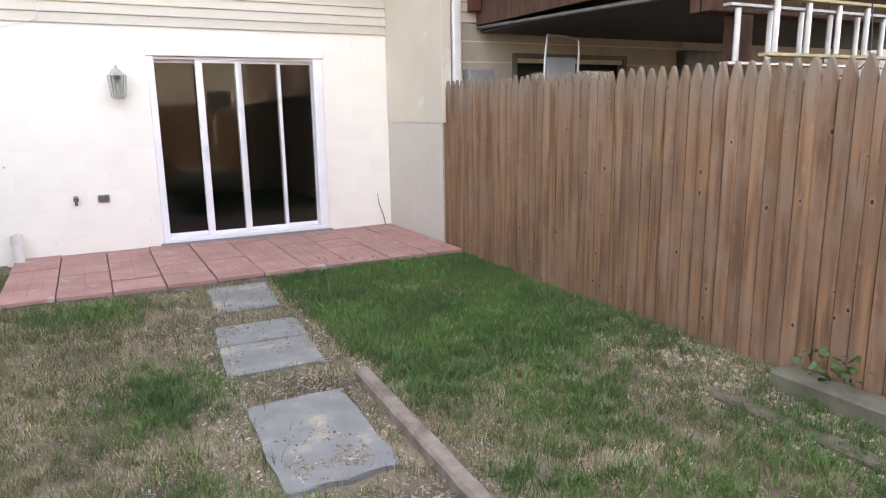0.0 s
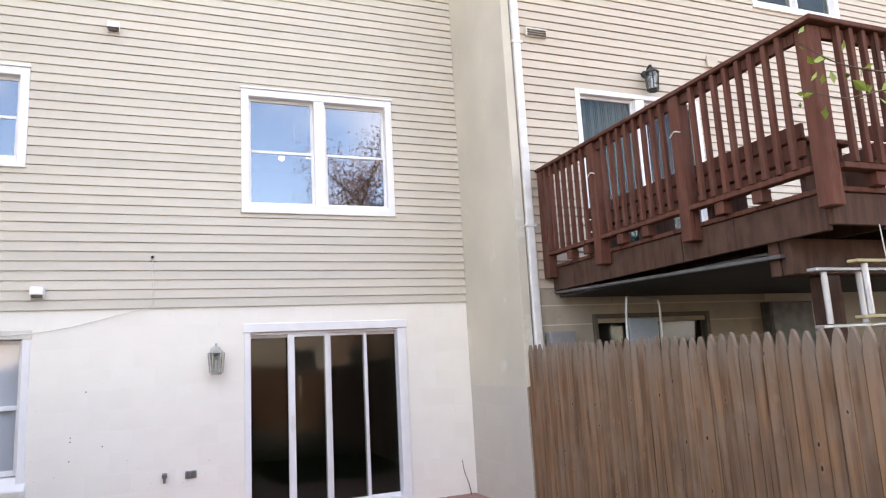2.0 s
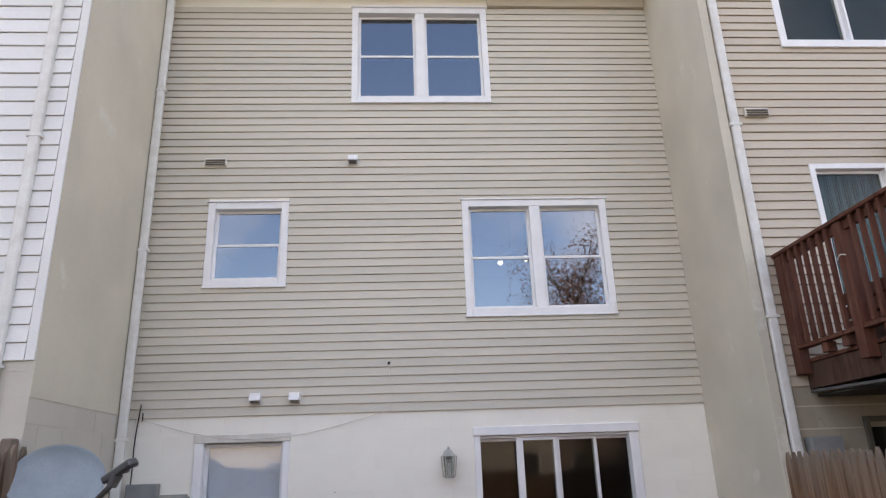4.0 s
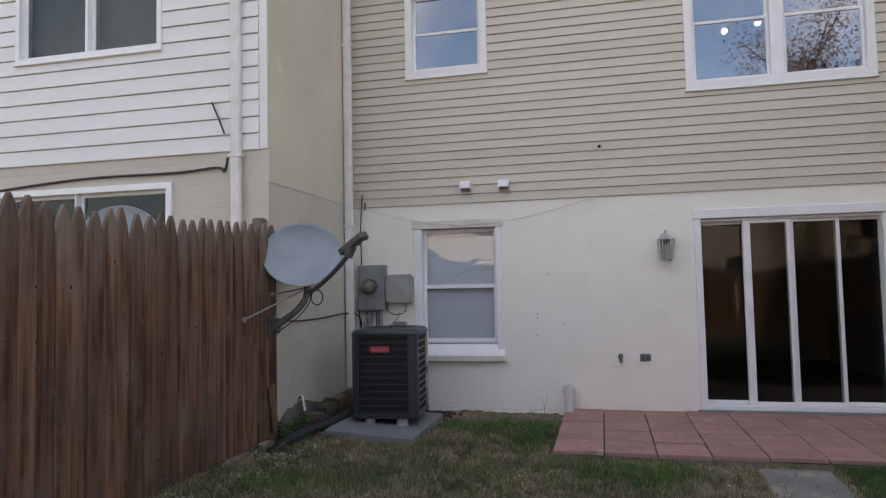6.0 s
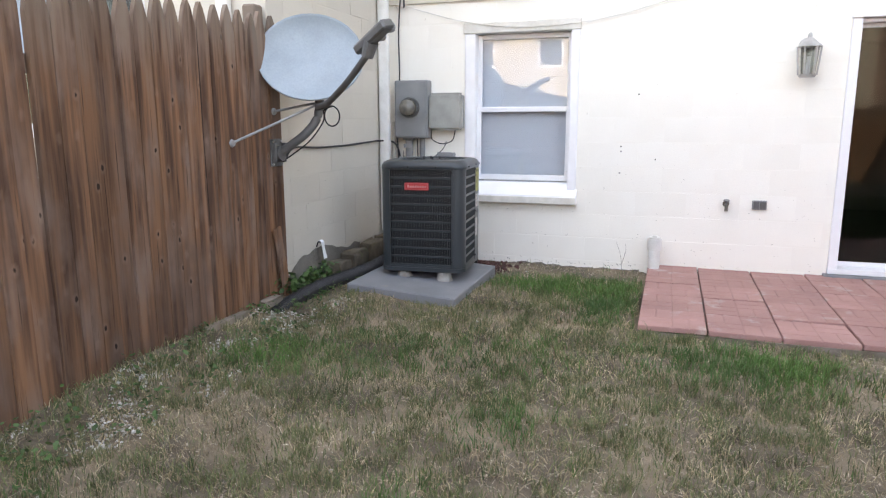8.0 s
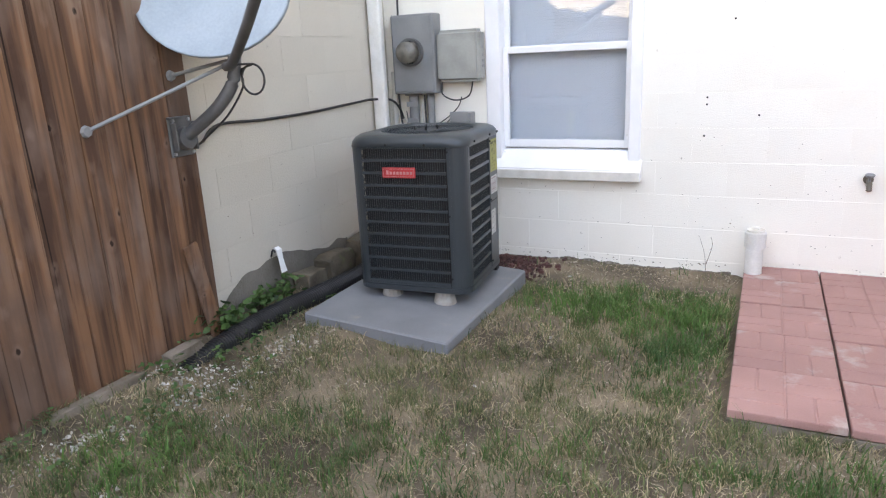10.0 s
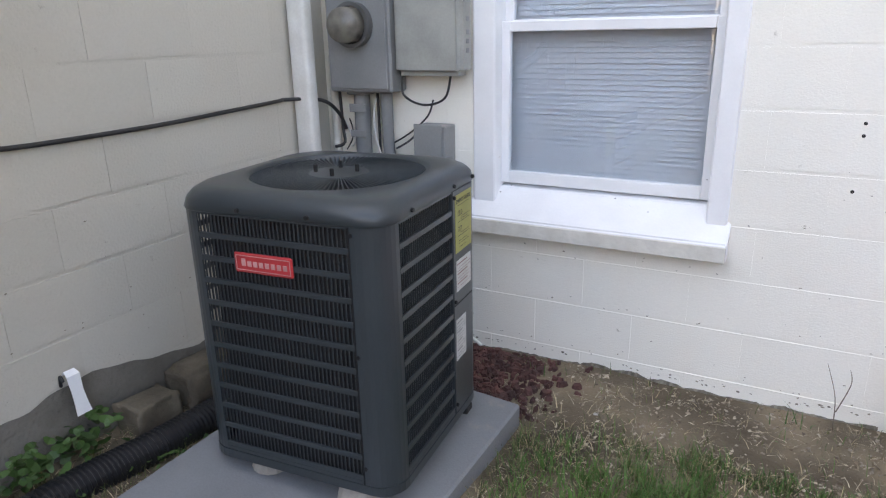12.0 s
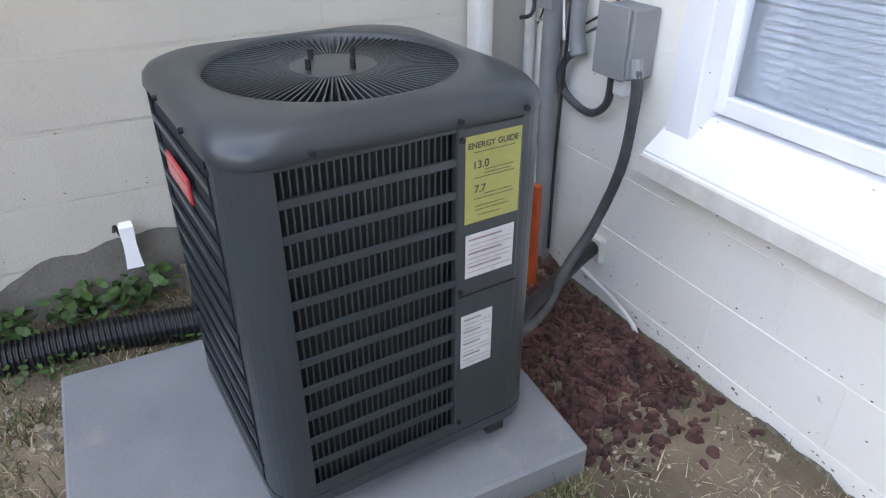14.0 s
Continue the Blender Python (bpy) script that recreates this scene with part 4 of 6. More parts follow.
solo("lawn_edging", rough_beam(bmesh.new(), (2.145, 5.06), (1.93, 0.6), 0.085, 0.10, 2, -0.045), M_EDGING, "worn grey edging strip beside the stepping stones", "edging")
solo("landscape_timber", rough_beam(bmesh.new(), (4.03, 3.83), (4.05, 0.8), 0.17, 0.15, 5, -0.045), M_TIMBER, "mossy squared timber lying along the fence", "timber")
solo("lawn_edging", rough_beam(bmesh.new(), (3.65, 3.92), (3.68, 1.0), 0.09, 0.075, 8, -0.05), M_ROCK, "low stone edging half buried by the fence bed", "edging")

# ---- condenser unit on its pad ----
PADX, PADY = (-1.885, -1.066), (7.728, 8.905)
bm = boxed(*PADX, *PADY, -0.03, 0.088, bevel=0.008)
for v in bm.verts:
    v.co.z += 0.07 * (PADX[1] - v.co.x)      # the pad has settled on its lawn side
solo("equipment_pad", bm, M_CONCRETE, "smooth grey pad under the condenser", "concrete pad")
CX, CY, HALF = -1.475, 8.444, 0.326
ac = thing("air_conditioner", (CX, CY, 0.086), "dark grey-green condenser unit with louvred sides and top fan", "air conditioner")


def rounded(half, r, n=6):
    pts = []
    for qx, qy, a0 in ((1, 1, 0), (-1, 1, 90), (-1, -1, 180), (1, -1, 270)):
        for k in range(n + 1):
            a = radians(a0 + 90 * k / n)
            pts.append((qx * (half - r) + r * math.cos(a), qy * (half - r) + r * math.sin(a)))
        ax, ay = pts[-1]
        bx, by = (-ax, ay) if a0 in (0, 180) else (ax, -ay)
        pts += [(ax + (bx - ax) * k / 10, ay + (by - ay) * k / 10) for k in range(1, 10)]
    return pts


def loft(bm, rings, close=True):
    vr = [[bm.verts.new(p) for p in ring] for ring in rings]
    n = len(vr[0])
    for a, b in zip(vr, vr[1:]):
        for k in range(n):
            bm.faces.new((a[k], a[(k + 1) % n], b[(k + 1) % n], b[k]))
    return vr


def ring_at(half, r, z):
    return [(CX + x, CY + y, z) for x, y in rounded(half, r)]


bm = bmesh.new()
vr = loft(bm, [ring_at(HALF - 0.04, 0.08, 0.18), ring_at(HALF - 0.04, 0.08, 0.955)])
part("coil", bm, M_BLACK, ac, "black finned coil behind the louvres")
bm = bmesh.new()
vr = loft(bm, [ring_at(HALF - 0.012, 0.08, 0.172), ring_at(HALF + 0.002, 0.081, 0.178), ring_at(HALF + 0.002, 0.081, 0.205), ring_at(HALF - 0.02, 0.07, 0.206)])
bm.faces.new(vr[0][::-1])
part("base_pan", bm, M_AC, ac)
circ = [(0.257 * x / math.hypot(x, y) + 0.008, 0.257 * y / math.hypot(x, y)) for x, y in rounded(HALF, 0.1)]


def circle_ring(s, z):
    return [(CX + s * x, CY + s * y, z) for x, y in circ]


bm = bmesh.new()
vr = loft(bm, [ring_at(HALF + 0.002, 0.082, 0.952), ring_at(HALF + 0.006, 0.09, 0.956), ring_at(HALF + 0.004, 0.105, 0.982), ring_at(HALF - 0.005, 0.12, 1.000),
               ring_at(HALF - 0.020, 0.135, 1.011), ring_at(HALF - 0.04, 0.135, 1.015), circle_ring(1.06, 1.018), circle_ring(1.0, 1.014), circle_ring(0.99, 0.97)])
bmesh.ops.recalc_face_normals(bm, faces=bm.faces)
part("top_cap", bm, M_AC, ac, smooth=True)
wire = mesh_of("guard_wire", boxed(0.085, 0.257, -0.0016, 0.0016, -0.010, 0.0075), M_AC)
for k in range(104):
    piece("guard_wire", wire, ac, (CX + 0.008, CY, 1.0015), (0, 0, k * math.tau / 104))
bm = bmesh.new()
cyl(bm, (CX + 0.008, CY, 0.994), (CX + 0.008, CY, 1.010), 0.092, 0.088, 28)
hub = part("guard_hub", bm, M_AC, ac)
for k in range(4):
    a = radians(20 + 90 * k)
    bm = bmesh.new()
    cyl(bm, (CX + 0.062 * math.cos(a), CY + 0.062 * math.sin(a), 1.0105), (CX + 0.062 * math.cos(a), CY + 0.062 * math.sin(a), 1.031), 0.006, seg=8)
    part("bolt", bm, M_BLACK, hub)
bm = bmesh.new()
for k in range(3):
    m = Matrix.Translation((CX, CY, 0.93)) @ Matrix.Rotation(radians(-10 + k * 120), 4, "Z") @ Matrix.Rotation(radians(14), 4, "X")
    vs = [bm.verts.new(m @ Vector((r * math.cos(a), r * math.sin(a), 0))) for r, a in [(0.05, -0.4), (0.15, -0.62), (0.235, -0.70), (0.24, 0.0), (0.235, 0.62), (0.15, 0.5), (0.05, 0.4)]]
    f = bm.faces.new(vs)
r = bmesh.ops.extrude_face_region(bm, geom=list(bm.faces))
bmesh.ops.translate(bm, verts=[v for v in r["geom"] if isinstance(v, bmesh.types.BMVert)], vec=(0, 0, 0.003))
cyl(bm, (CX, CY, 0.88), (CX, CY, 0.95), 0.06, seg=16)
bmesh.ops.recalc_face_normals(bm, faces=bm.faces)
part("fan", bm, M_FANBLADE, ac)
for u, v in ((-0.9, -0.62), (-0.3, -1.0), (0.35, -1.0), (1.0, -0.55), (1.0, 0.3), (1.0, 0.75)):
    bm = bmesh.new()
    n = Vector((1, 0, 0)) if u > 0.9 else Vector((0, -1, 0)) if v < -0.9 else Vector((-0.7, -0.7, 0))
    c = Vector((CX + u * (HALF + 0.004), CY + v * (HALF + 0.004), 0.967))
    if u < -0.8:
        c = Vector((CX - 0.290, CY - 0.300, 0.967))
    cyl(bm, c, c + n * 0.008, 0.006, seg=8)
    part("screw", bm, M_BLACK, ac)

# corner posts
for qx, qy in ((1, -1), (-1, -1), (-1, 1), (1, 1)):
    bm, rr = bmesh.new(), 0.08
    cx, cy = CX + qx * (HALF - rr), CY + qy * (HALF - rr)
    a0 = math.degrees(math.atan2(qy, qx)) - 45
    prof = [(cx + rr * math.cos(radians(a0 + 90 * k / 8)), cy + rr * math.sin(radians(a0 + 90 * k / 8))) for k in range(9)]
    prof += [(cx + (rr - 0.006) * math.cos(radians(a0 + 90 * k / 8)), cy + (rr - 0.006) * math.sin(radians(a0 + 90 * k / 8))) for k in range(8, -1, -1)]
    lo, hi = [bm.verts.new((x, y, 0.207)) for x, y in prof], [bm.verts.new((x, y, 0.951)) for x, y in prof]
    for k in range(18):
        bm.faces.new((lo[k], lo[(k + 1) % 18], hi[(k + 1) % 18], hi[k]))
    bmesh.ops.recalc_face_normals(bm, faces=bm.faces)
    part("corner_post", bm, M_AC, ac)


def louvres(side, u0, u1):
    """One pressed side: horizontal bars, and upright slats in rows between them. side: turn about the middle, degrees."""
    m = Matrix.Translation((CX, CY, 0)) @ Matrix.Rotation(radians(side), 4, "Z")
    bm = bmesh.new()
    z = 0.945
    y = -HALF
    while z > 0.24:
        box(bm, u0, u1, y, y + 0.006, z - 0.066, z - 0.051, m=m)
        z -= 0.066
    box(bm, u0, u1, y, y + 0.006, 0.945, 0.951, m=m)
    box(bm, u0, u1, y, y + 0.006, 0.207, z - 0.001, m=m)
    bars = part("louvre_panel", bm, M_AC, ac)
    n = int((u1 - u0) / 0.0127)
    for k in range(n + 1):
        u = u0 + k * (u1 - u0) / n
        piece("slat", SLAT, bars, m @ Vector((u, y + 0.011, 0.22)), (0, 0, radians(side + 20)))


SLAT = mesh_of("slat", boxed(-0.0016, 0.0016, -0.0015, 0.0015, 0.0, 0.726), M_AC)
louvres(0, -0.245, 0.226)          # front
louvres(90, -0.245, 0.095)         # right, up to the service panel
louvres(180, -0.245, 0.245)
louvres(270, -0.245, 0.245)
part("front_strip", boxed(CX + 0.2297, CX + 0.2458, CY - HALF, CY - HALF + 0.006, 0.207, 0.951), M_AC, ac)
service = part("service_panel", boxed(CX + HALF - 0.012, CX + HALF + 0.003, CY + 0.096, CY + 0.247, 0.207, 0.951, bevel=0.003), M_AC, ac)
part("panel_seam", boxed(CX + HALF + 0.0031, CX + HALF + 0.0045, CY + 0.100, CY + 0.246, 0.585, 0.589), M_BLACK, service)
for lo, z in ((0.30, 0.24), (0.30, 0.60), (0.30, 0.93)):
    bm = bmesh.new()
    cyl(bm, (CX + HALF + 0.003, CY + 0.104, z), (CX + HALF + 0.009, CY + 0.104, z), 0.006, seg=8)
    part("screw", bm, M_BLACK, service)
part("drain_foot", boxed(CX + HALF - 0.08, CX + HALF + 0.004, CY + 0.19, CY + 0.24, 0.15, 0.177, bevel=0.004), M_BLACK, ac)
bm = bmesh.new()
for z in (0.93, 0.60, 0.26):
    cyl(bm, (CX + 0.234, CY - HALF - 0.0035, z), (CX + 0.234, CY - HALF + 0.002, z), 0.006, seg=8)
part("front_seam", box(bm, CX + 0.2265, CX + 0.2295, CY - HALF - 0.003, CY - HALF + 0.002, 0.207, 0.951), M_BLACK, ac)
# badge: red plate with pale rim and a pale bar
bx0, bx1, bz0, bz1, by = CX - 0.128, CX + 0.058, 0.796, 0.852, CY - HALF - 0.006
badge = part("badge", boxed(bx0, bx1, by, by + 0.006, bz0, bz1, bevel=0.004), M_RED, ac, "red maker's plate, plain shapes")
bm = bmesh.new()
for q in ((bx0 + 0.006, bx1 - 0.006, bz1 - 0.009, bz1 - 0.007), (bx0 + 0.006, bx1 - 0.006, bz0 + 0.007, bz0 + 0.009), (bx0 + 0.006, bx0 + 0.008, bz0 + 0.007, bz1 - 0.007), (bx1 - 0.008, bx1 - 0.006, bz0 + 0.007, bz1 - 0.007)):
    box(bm, q[0], q[1], by - 0.0012, by, q[2], q[3])
for k in range(8):
    a = bx0 + 0.024 + k * 0.019
    box(bm, a, a + 0.013, by - 0.0012, by, bz0 + 0.019, bz0 + (0.040 if k == 0 else 0.034))
part("badge_marks", bm, M_BADGE_LINE, badge)
# rating labels on the service panel
lx = CX + HALF + 0.0032


def label_on_panel(name, y0, y1, z0, z1, material, text):
    return part(name, boxed(lx, lx + 0.0012, y0, y1, z0, z1), material, service, text)


def lettering(parent, text, y, z, size, material=M_INK, stroke=0.0):
    """Flat lettering facing +x."""
    cu = bpy.data.curves.new("lettering", "FONT")
    cu.body, cu.size, cu.extrude, cu.offset = text, size, 0.0002, stroke
    tmp = bpy.data.objects.new("lettering", cu)
    scene.collection.objects.link(tmp)
    me = bpy.data.meshes.new_from_object(tmp.evaluated_get(bpy.context.evaluated_depsgraph_get()))
    bpy.data.objects.remove(tmp)
    me.materials.clear()
    me.materials.append(material)
    me.transform(Matrix.Translation(Vector((lx + 0.0018, y, z)) - ORIGIN[parent.name]) @ Matrix.Rotation(radians(90), 4, "Z") @ Matrix.Rotation(radians(90), 4, "X"))
    ob = new("lettering", me)
    ob.parent = parent
    ORIGIN[ob.name] = ORIGIN[parent.name]
    return ob


yl = label_on_panel("energy_label", 8.5565, 8.685, 0.754, 0.934, M_YELLOW, "yellow energy label with printed figures")
lettering(yl, "ENERGY", 8.561, 0.909, 0.0165, stroke=0.00035)
lettering(yl, "GUIDE", 8.628, 0.909, 0.0165, stroke=0.00035)
lettering(yl, "13.0", 8.572, 0.868, 0.022, stroke=0.0003)
lettering(yl, "7.7", 8.577, 0.818, 0.022, stroke=0.0003)
bm = bmesh.new()
for z, a, b in ((0.900, 0.575, 0.67), (0.862, 0.60, 0.668), (0.855, 0.60, 0.66), (0.848, 0.578, 0.67), (0.812, 0.60, 0.665), (0.804, 0.578, 0.67), (0.788, 0.58, 0.65), (0.78, 0.58, 0.66), (0.768, 0.585, 0.64)):
    box(bm, lx + 0.0012, lx + 0.0018, 8 + a, 8 + b, z, z + 0.0011)
part("print_lines", bm, M_INK, yl)
for nm, y0, y1, z0, z1 in (("warning_label", 8.560, 8.678, 0.628, 0.728), ("rating_label", 8.552, 8.632, 0.395, 0.535)):
    lb = label_on_panel(nm, y0, y1, z0, z1, M_PAPER, "white printed label")
    bm = bmesh.new()
    z = z1 - 0.014
    k = 0
    while z > z0 + 0.006:
        box(bm, lx + 0.0012, lx + 0.0018, y0 + 0.006, y1 - (0.006 if k % 3 else 0.03), z, z + (0.004 if k % 3 == 0 else 0.0009))
        z -= 0.0105
        k += 1
    part("print_lines", bm, M_INKRED if nm == "warning_label" else M_GREYBOX, lb)
for qx, qy in ((-0.155, -0.25), (0.16, -0.255), (0.18, 0.2), (-0.18, 0.2)):
    bm = bmesh.new()
    cyl(bm, (CX + qx, CY + qy, 0.086), (CX + qx, CY + qy, 0.18), 0.068, 0.046, 14)
    part("foot", bm, M_FOOT, ac, "pale grey riser foot")
ac.rotation_euler = (0, 0, radians(5))

# ---- meters and boxes on the wall ----
meter = thing("electric_meter", (-1.98, YF, 1.15), "grey electric meter box with round glass dial", "electric meter")
part("cabinet", boxed(-2.14, -1.82, 9.305, YF - 0.001, 1.15, 1.67, bevel=0.008), M_GREYBOX, meter)
part("lid", boxed(-2.125, -1.835, 9.297, 9.304, 1.165, 1.655, bevel=0.003), M_GREYBOX, meter)
bm = bmesh.new()
cyl(bm, (-1.985, 9.296, 1.425), (-1.985, 9.262, 1.425), 0.092, seg=28)
part("socket_ring", bm, M_MAST, meter)
bm = bmesh.new()
cyl(bm, (-1.985, 9.261, 1.425), (-1.985, 9.19, 1.425), 0.078, 0.066, seg=28)
bmesh.ops.bevel(bm, geom=list(bm.edges), offset=0.004, segments=2, affect="EDGES")
part("glass_dial", bm, M_DIAL, meter, "cloudy glass dial", smooth=True)
tube("conduit", [(-2.03, 9.385, 1.149), (-2.03, 9.385, 0.75), (-2.005, 9.385, 0.35), (-2.0, 9.385, 0.0)], 0.036, M_GREYBOX, meter)
tube("conduit", [(-1.90, 9.385, 1.149), (-1.90, 9.385, 0.95), (-1.895, 9.385, 0.88), (-1.878, 9.385, 0.83)], 0.026, M_GREYBOX, meter)
tube("conduit", [(-2.19, 9.405, 1.30), (-2.195, 9.405, 0.95), (-2.19, 9.405, 0.6), (-2.19, 9.405, 0.0)], 0.021, M_TRIM, meter, "dirty painted conduit")
for z, h in ((1.06, 0.035), (0.95, 0.03)):
    part("conduit_strap", boxed(-2.072, -1.985, 9.343, 9.349, z, z + h, bevel=0.002), M_GREYBOX, meter)
part("meter_hub", boxed(-2.08, -1.98, 9.34, 9.42, 1.135, 1.1495, bevel=0.004), M_GREYBOX, meter)
tube("wire", [(-2.15, 9.40, 1.02), (-2.11, 9.395, 0.96), (-2.08, 9.39, 0.93), (-2.10, 9.395, 0.90), (-2.07, 9.345, 0.91)], 0.004, M_PVC, label="thin pale wire tangled beside the conduit", category="wire")
tube("wire", [(-2.075, 9.345, 1.03), (-2.09, 9.385, 0.98), (-2.10, 9.39, 0.93), (-2.14, 9.40, 0.88)], 0.003, M_CABLE, label="thin dark wire drooping beside the conduit", category="wire")
tube("wire", [(-1.955, 9.39, 1.13), (-1.965, 9.375, 1.04), (-1.955, 9.37, 0.95), (-1.92, 9.355, 0.87)], 0.0045, M_PVC, label="pale wire bowed between two conduits", category="wire")
tube("wire", [(-1.87, 9.40, 0.90), (-1.80, 9.405, 0.94), (-1.735, 9.40, 1.0)], 0.0045, M_FLEX, label="grey wire running to the disconnect box", category="wire")
tele = thing("utility_box", (-1.66, YF, 1.22), "grey plastic cable junction box with rounded corners", "utility box")
bm = boxed(-1.815, -1.50, 9.315, YF - 0.001, 1.22, 1.555)
bmesh.ops.bevel(bm, geom=[e for e in bm.edges], offset=0.024, segments=3, affect="EDGES")
part("cover", bm, M_BEIGEBOX, tele, smooth=False)
for z in (1.31, 1.345, 1.38, 1.43):
    part("latch", boxed(-1.5005, -1.497, 9.36, 9.385, z, z + 0.018, bevel=0.002), M_GREYBOX, tele)
disc = thing("disconnect_box", (-1.675, YF, 0.82), "small grey electrical disconnect box on the wall", "disconnect box")
part("body", boxed(-1.73, -1.588, 9.335, YF - 0.001, 0.826, 1.018, bevel=0.005), M_GREYBOX, disc)
part("flap", boxed(-1.734, -1.600, 9.324, 9.3345, 0.822, 1.024, bevel=0.003), M_GREYBOX, disc)
part("fitting", boxed(-1.665, -1.615, 9.35, 9.40, 0.768, 0.8255, bevel=0.006), M_PVC, disc)
tube("flexible_conduit", [(-1.586, 9.36, 0.872), (-1.566, 9.352, 0.84), (-1.564, 9.355, 0.756), (-1.585, 9.355, 0.555), (-1.62, 9.30, 0.34), (-1.592, 9.20, 0.254), (-1.49, 9.05, 0.20), (-1.352, 8.86, 0.262), (-1.31, 8.80, 0.355), (-1.275, 8.775, 0.47)], 0.0165, M_FLEX, label="grey flexible conduit curving from wall to condenser", category="conduit", seg=10)
tube("conduit", [(-1.90, 9.395, 0.84), (-1.955, 9.395, 0.80), (-1.98, 9.395, 0.745), (-1.935, 9.395, 0.685), (-1.81, 9.395, 0.66), (-1.73, 9.395, 0.715), (-1.715, 9.39, 0.825)], 0.013, M_FLEX, label="thin grey conduit looped under the disconnect box", category="conduit")
solo("conduit_elbow", cyl(bmesh.new(), (-1.587, 9.36, 0.885), (-1.568, 9.353, 0.835), 0.021, 0.020, 12), M_GREYBOX, "grey elbow fitting on the disconnect box", "fitting")
tube("refrigerant_line", [(-1.72, 9.41, 0.20), (-1.67, 9.30, 0.20), (-1.60, 9.17, 0.20), (-1.47, 8.98, 0.24), (-1.40, 8.86, 0.24), (-1.38, 8.75, 0.27)], 0.025, M_RUBBER, label="black insulated refrigerant line into the wall", category="pipe", seg=10)
solo("wall_patch", boxed(-1.765, -1.675, 9.405, YF - 0.0005, 0.145, 0.25, bevel=0.012), M_TRIM, "torn white sealing patch round the pipe hole", "patch")
solo("orange_strap", boxed(-0.026, 0.026, -0.012, 0.012, 0.0, 0.41, bevel=0.004, m=Matrix.Translation((-1.868, 9.25, 0.0)) @ Matrix.Rotation(radians(-1), 4, "Y") @ Matrix.Rotation(radians(20), 4, "Z")), M_ORANGE, "orange plastic strap standing in the corner", "strap")
tube("cable", [(-1.80, 9.36, 1.22), (-1.79, 9.35, 1.14), (-1.70, 9.36, 1.10), (-1.60, 9.36, 1.13), (-1.575, 9.37, 1.22)], 0.005, M_CABLE, label="thin black cable looped below the utility box", category="cable")
tube("cable", [(-1.66, 9.37, 1.12), (-1.70, 9.39, 1.05), (-1.80, 9.40, 0.97), (-1.93, 9.40, 0.90)], 0.004, M_CABLE, label="thin dark cable behind the boxes", category="cable")
tube("cable", [(-2.10, 9.40, 2.5), (-2.125, 9.39, 2.1), (-2.12, 9.385, 1.7), (-2.155, 9.39, 1.3), (-2.14, 9.38, 1.0), (-2.12, 9.36, 0.92), (-2.16, 9.34, 0.9)], 0.007, M_CABLE, label="black cable hanging beside the downspout", category="cable")
tube("cable", [(-1.95, 9.39, 1.14), (-1.945, 9.385, 0.9), (-1.955, 9.385, 0.5), (-1.93, 9.37, 0.1)], 0.006, M_CABLE, label="black cable running down between conduits", category="cable")
tube("cable", [(XL + 0.012, 7.56, 1.05), (XL + 0.012, 7.68, 1.118), (XL + 0.012, 8.02, 1.108), (XL + 0.012, 8.47, 1.108), (XL + 0.012, 8.8, 1.118), (XL + 0.012, 9.08, 1.128), (XL + 0.012, 9.12, 1.13), (XL + 0.11, 9.24, 1.12), (XL + 0.13, 9.33, 1.06), (XL + 0.13, 9.385, 0.98)], 0.008, M_CABLE, label="black cable strung along the block wall", category="cable")
tube("wire", [(-2.13, 9.40, 2.30), (-2.14, 9.41, 2.35), (-1.9, 9.41, 2.28), (-1.5, 9.40, 2.17), (-0.95, 9.40, 2.10), (-0.3, 9.40, 2.14), (0.3, 9.40, 2.28), (0.60, 9.40, 2.37), (0.625, 9.40, 2.45), (0.61, 9.405, 2.86)], 0.004, M_TRIM, label="thin painted wire sagging across the house front", category="wire")
solo("wire_hook", cyl(bmesh.new(), (0.61, 9.425, 2.89), (0.61, 9.37, 2.885), 0.017, 0.012, 10), M_BLACK, "small dark wire anchor on the siding", "hook")
tube("cable", [(-2.08, 9.405, 2.32), (-2.06, 9.37, 2.33), (-2.05, 9.34, 2.40)], 0.007, M_CABLE, label="short black cable stub poking from the wall", category="cable")
tube("drain_line", [(-1.80, 9.405, 0.09), (-1.68, 9.41, 0.075), (-1.56, 9.405, 0.06), (-1.47, 9.40, 0.03), (-1.41, 9.39, -0.03)], 0.008, M_PVC, label="thin white drain tube along the wall foot", category="tube")


# ---- small fittings on the front ----
def hood_vent(x, z):
    v = thing("dryer_vent", (x, YF, z), "white hooded exhaust vent on the siding", "vent", group="white exhaust vents")
    part("plate", boxed(x - 0.062, x + 0.062, YF - 0.035, YF - 0.017, z - 0.06, z + 0.06, bevel=0.004), M_WHITE, v)
    bm = bmesh.new()
    vs = [bm.verts.new((xx, y, zz)) for xx in (x - 0.058, x + 0.058) for y, zz in ((YF - 0.036, z + 0.058), (YF - 0.09, z + 0.046), (YF - 0.115, z - 0.03), (YF - 0.036, z - 0.03))]
    bm.faces.new(vs[:4][::-1]), bm.faces.new(vs[4:])
    for k in (0, 1, 3):
        bm.faces.new((vs[k], vs[(k + 1) % 4], vs[4 + (k + 1) % 4], vs[4 + k]))
    bmesh.ops.recalc_face_normals(bm, faces=bm.faces)
    part("hood", bm, M_WHITE, v)
    part("flap", boxed(x - 0.045, x + 0.045, YF - 0.10, YF - 0.04, z - 0.055, z - 0.032, bevel=0.003), M_BROWNVENT, v)


hood_vent(-0.866, 2.53)
hood_vent(-0.436, 2.525)
hood_vent(0.18, 5.44)


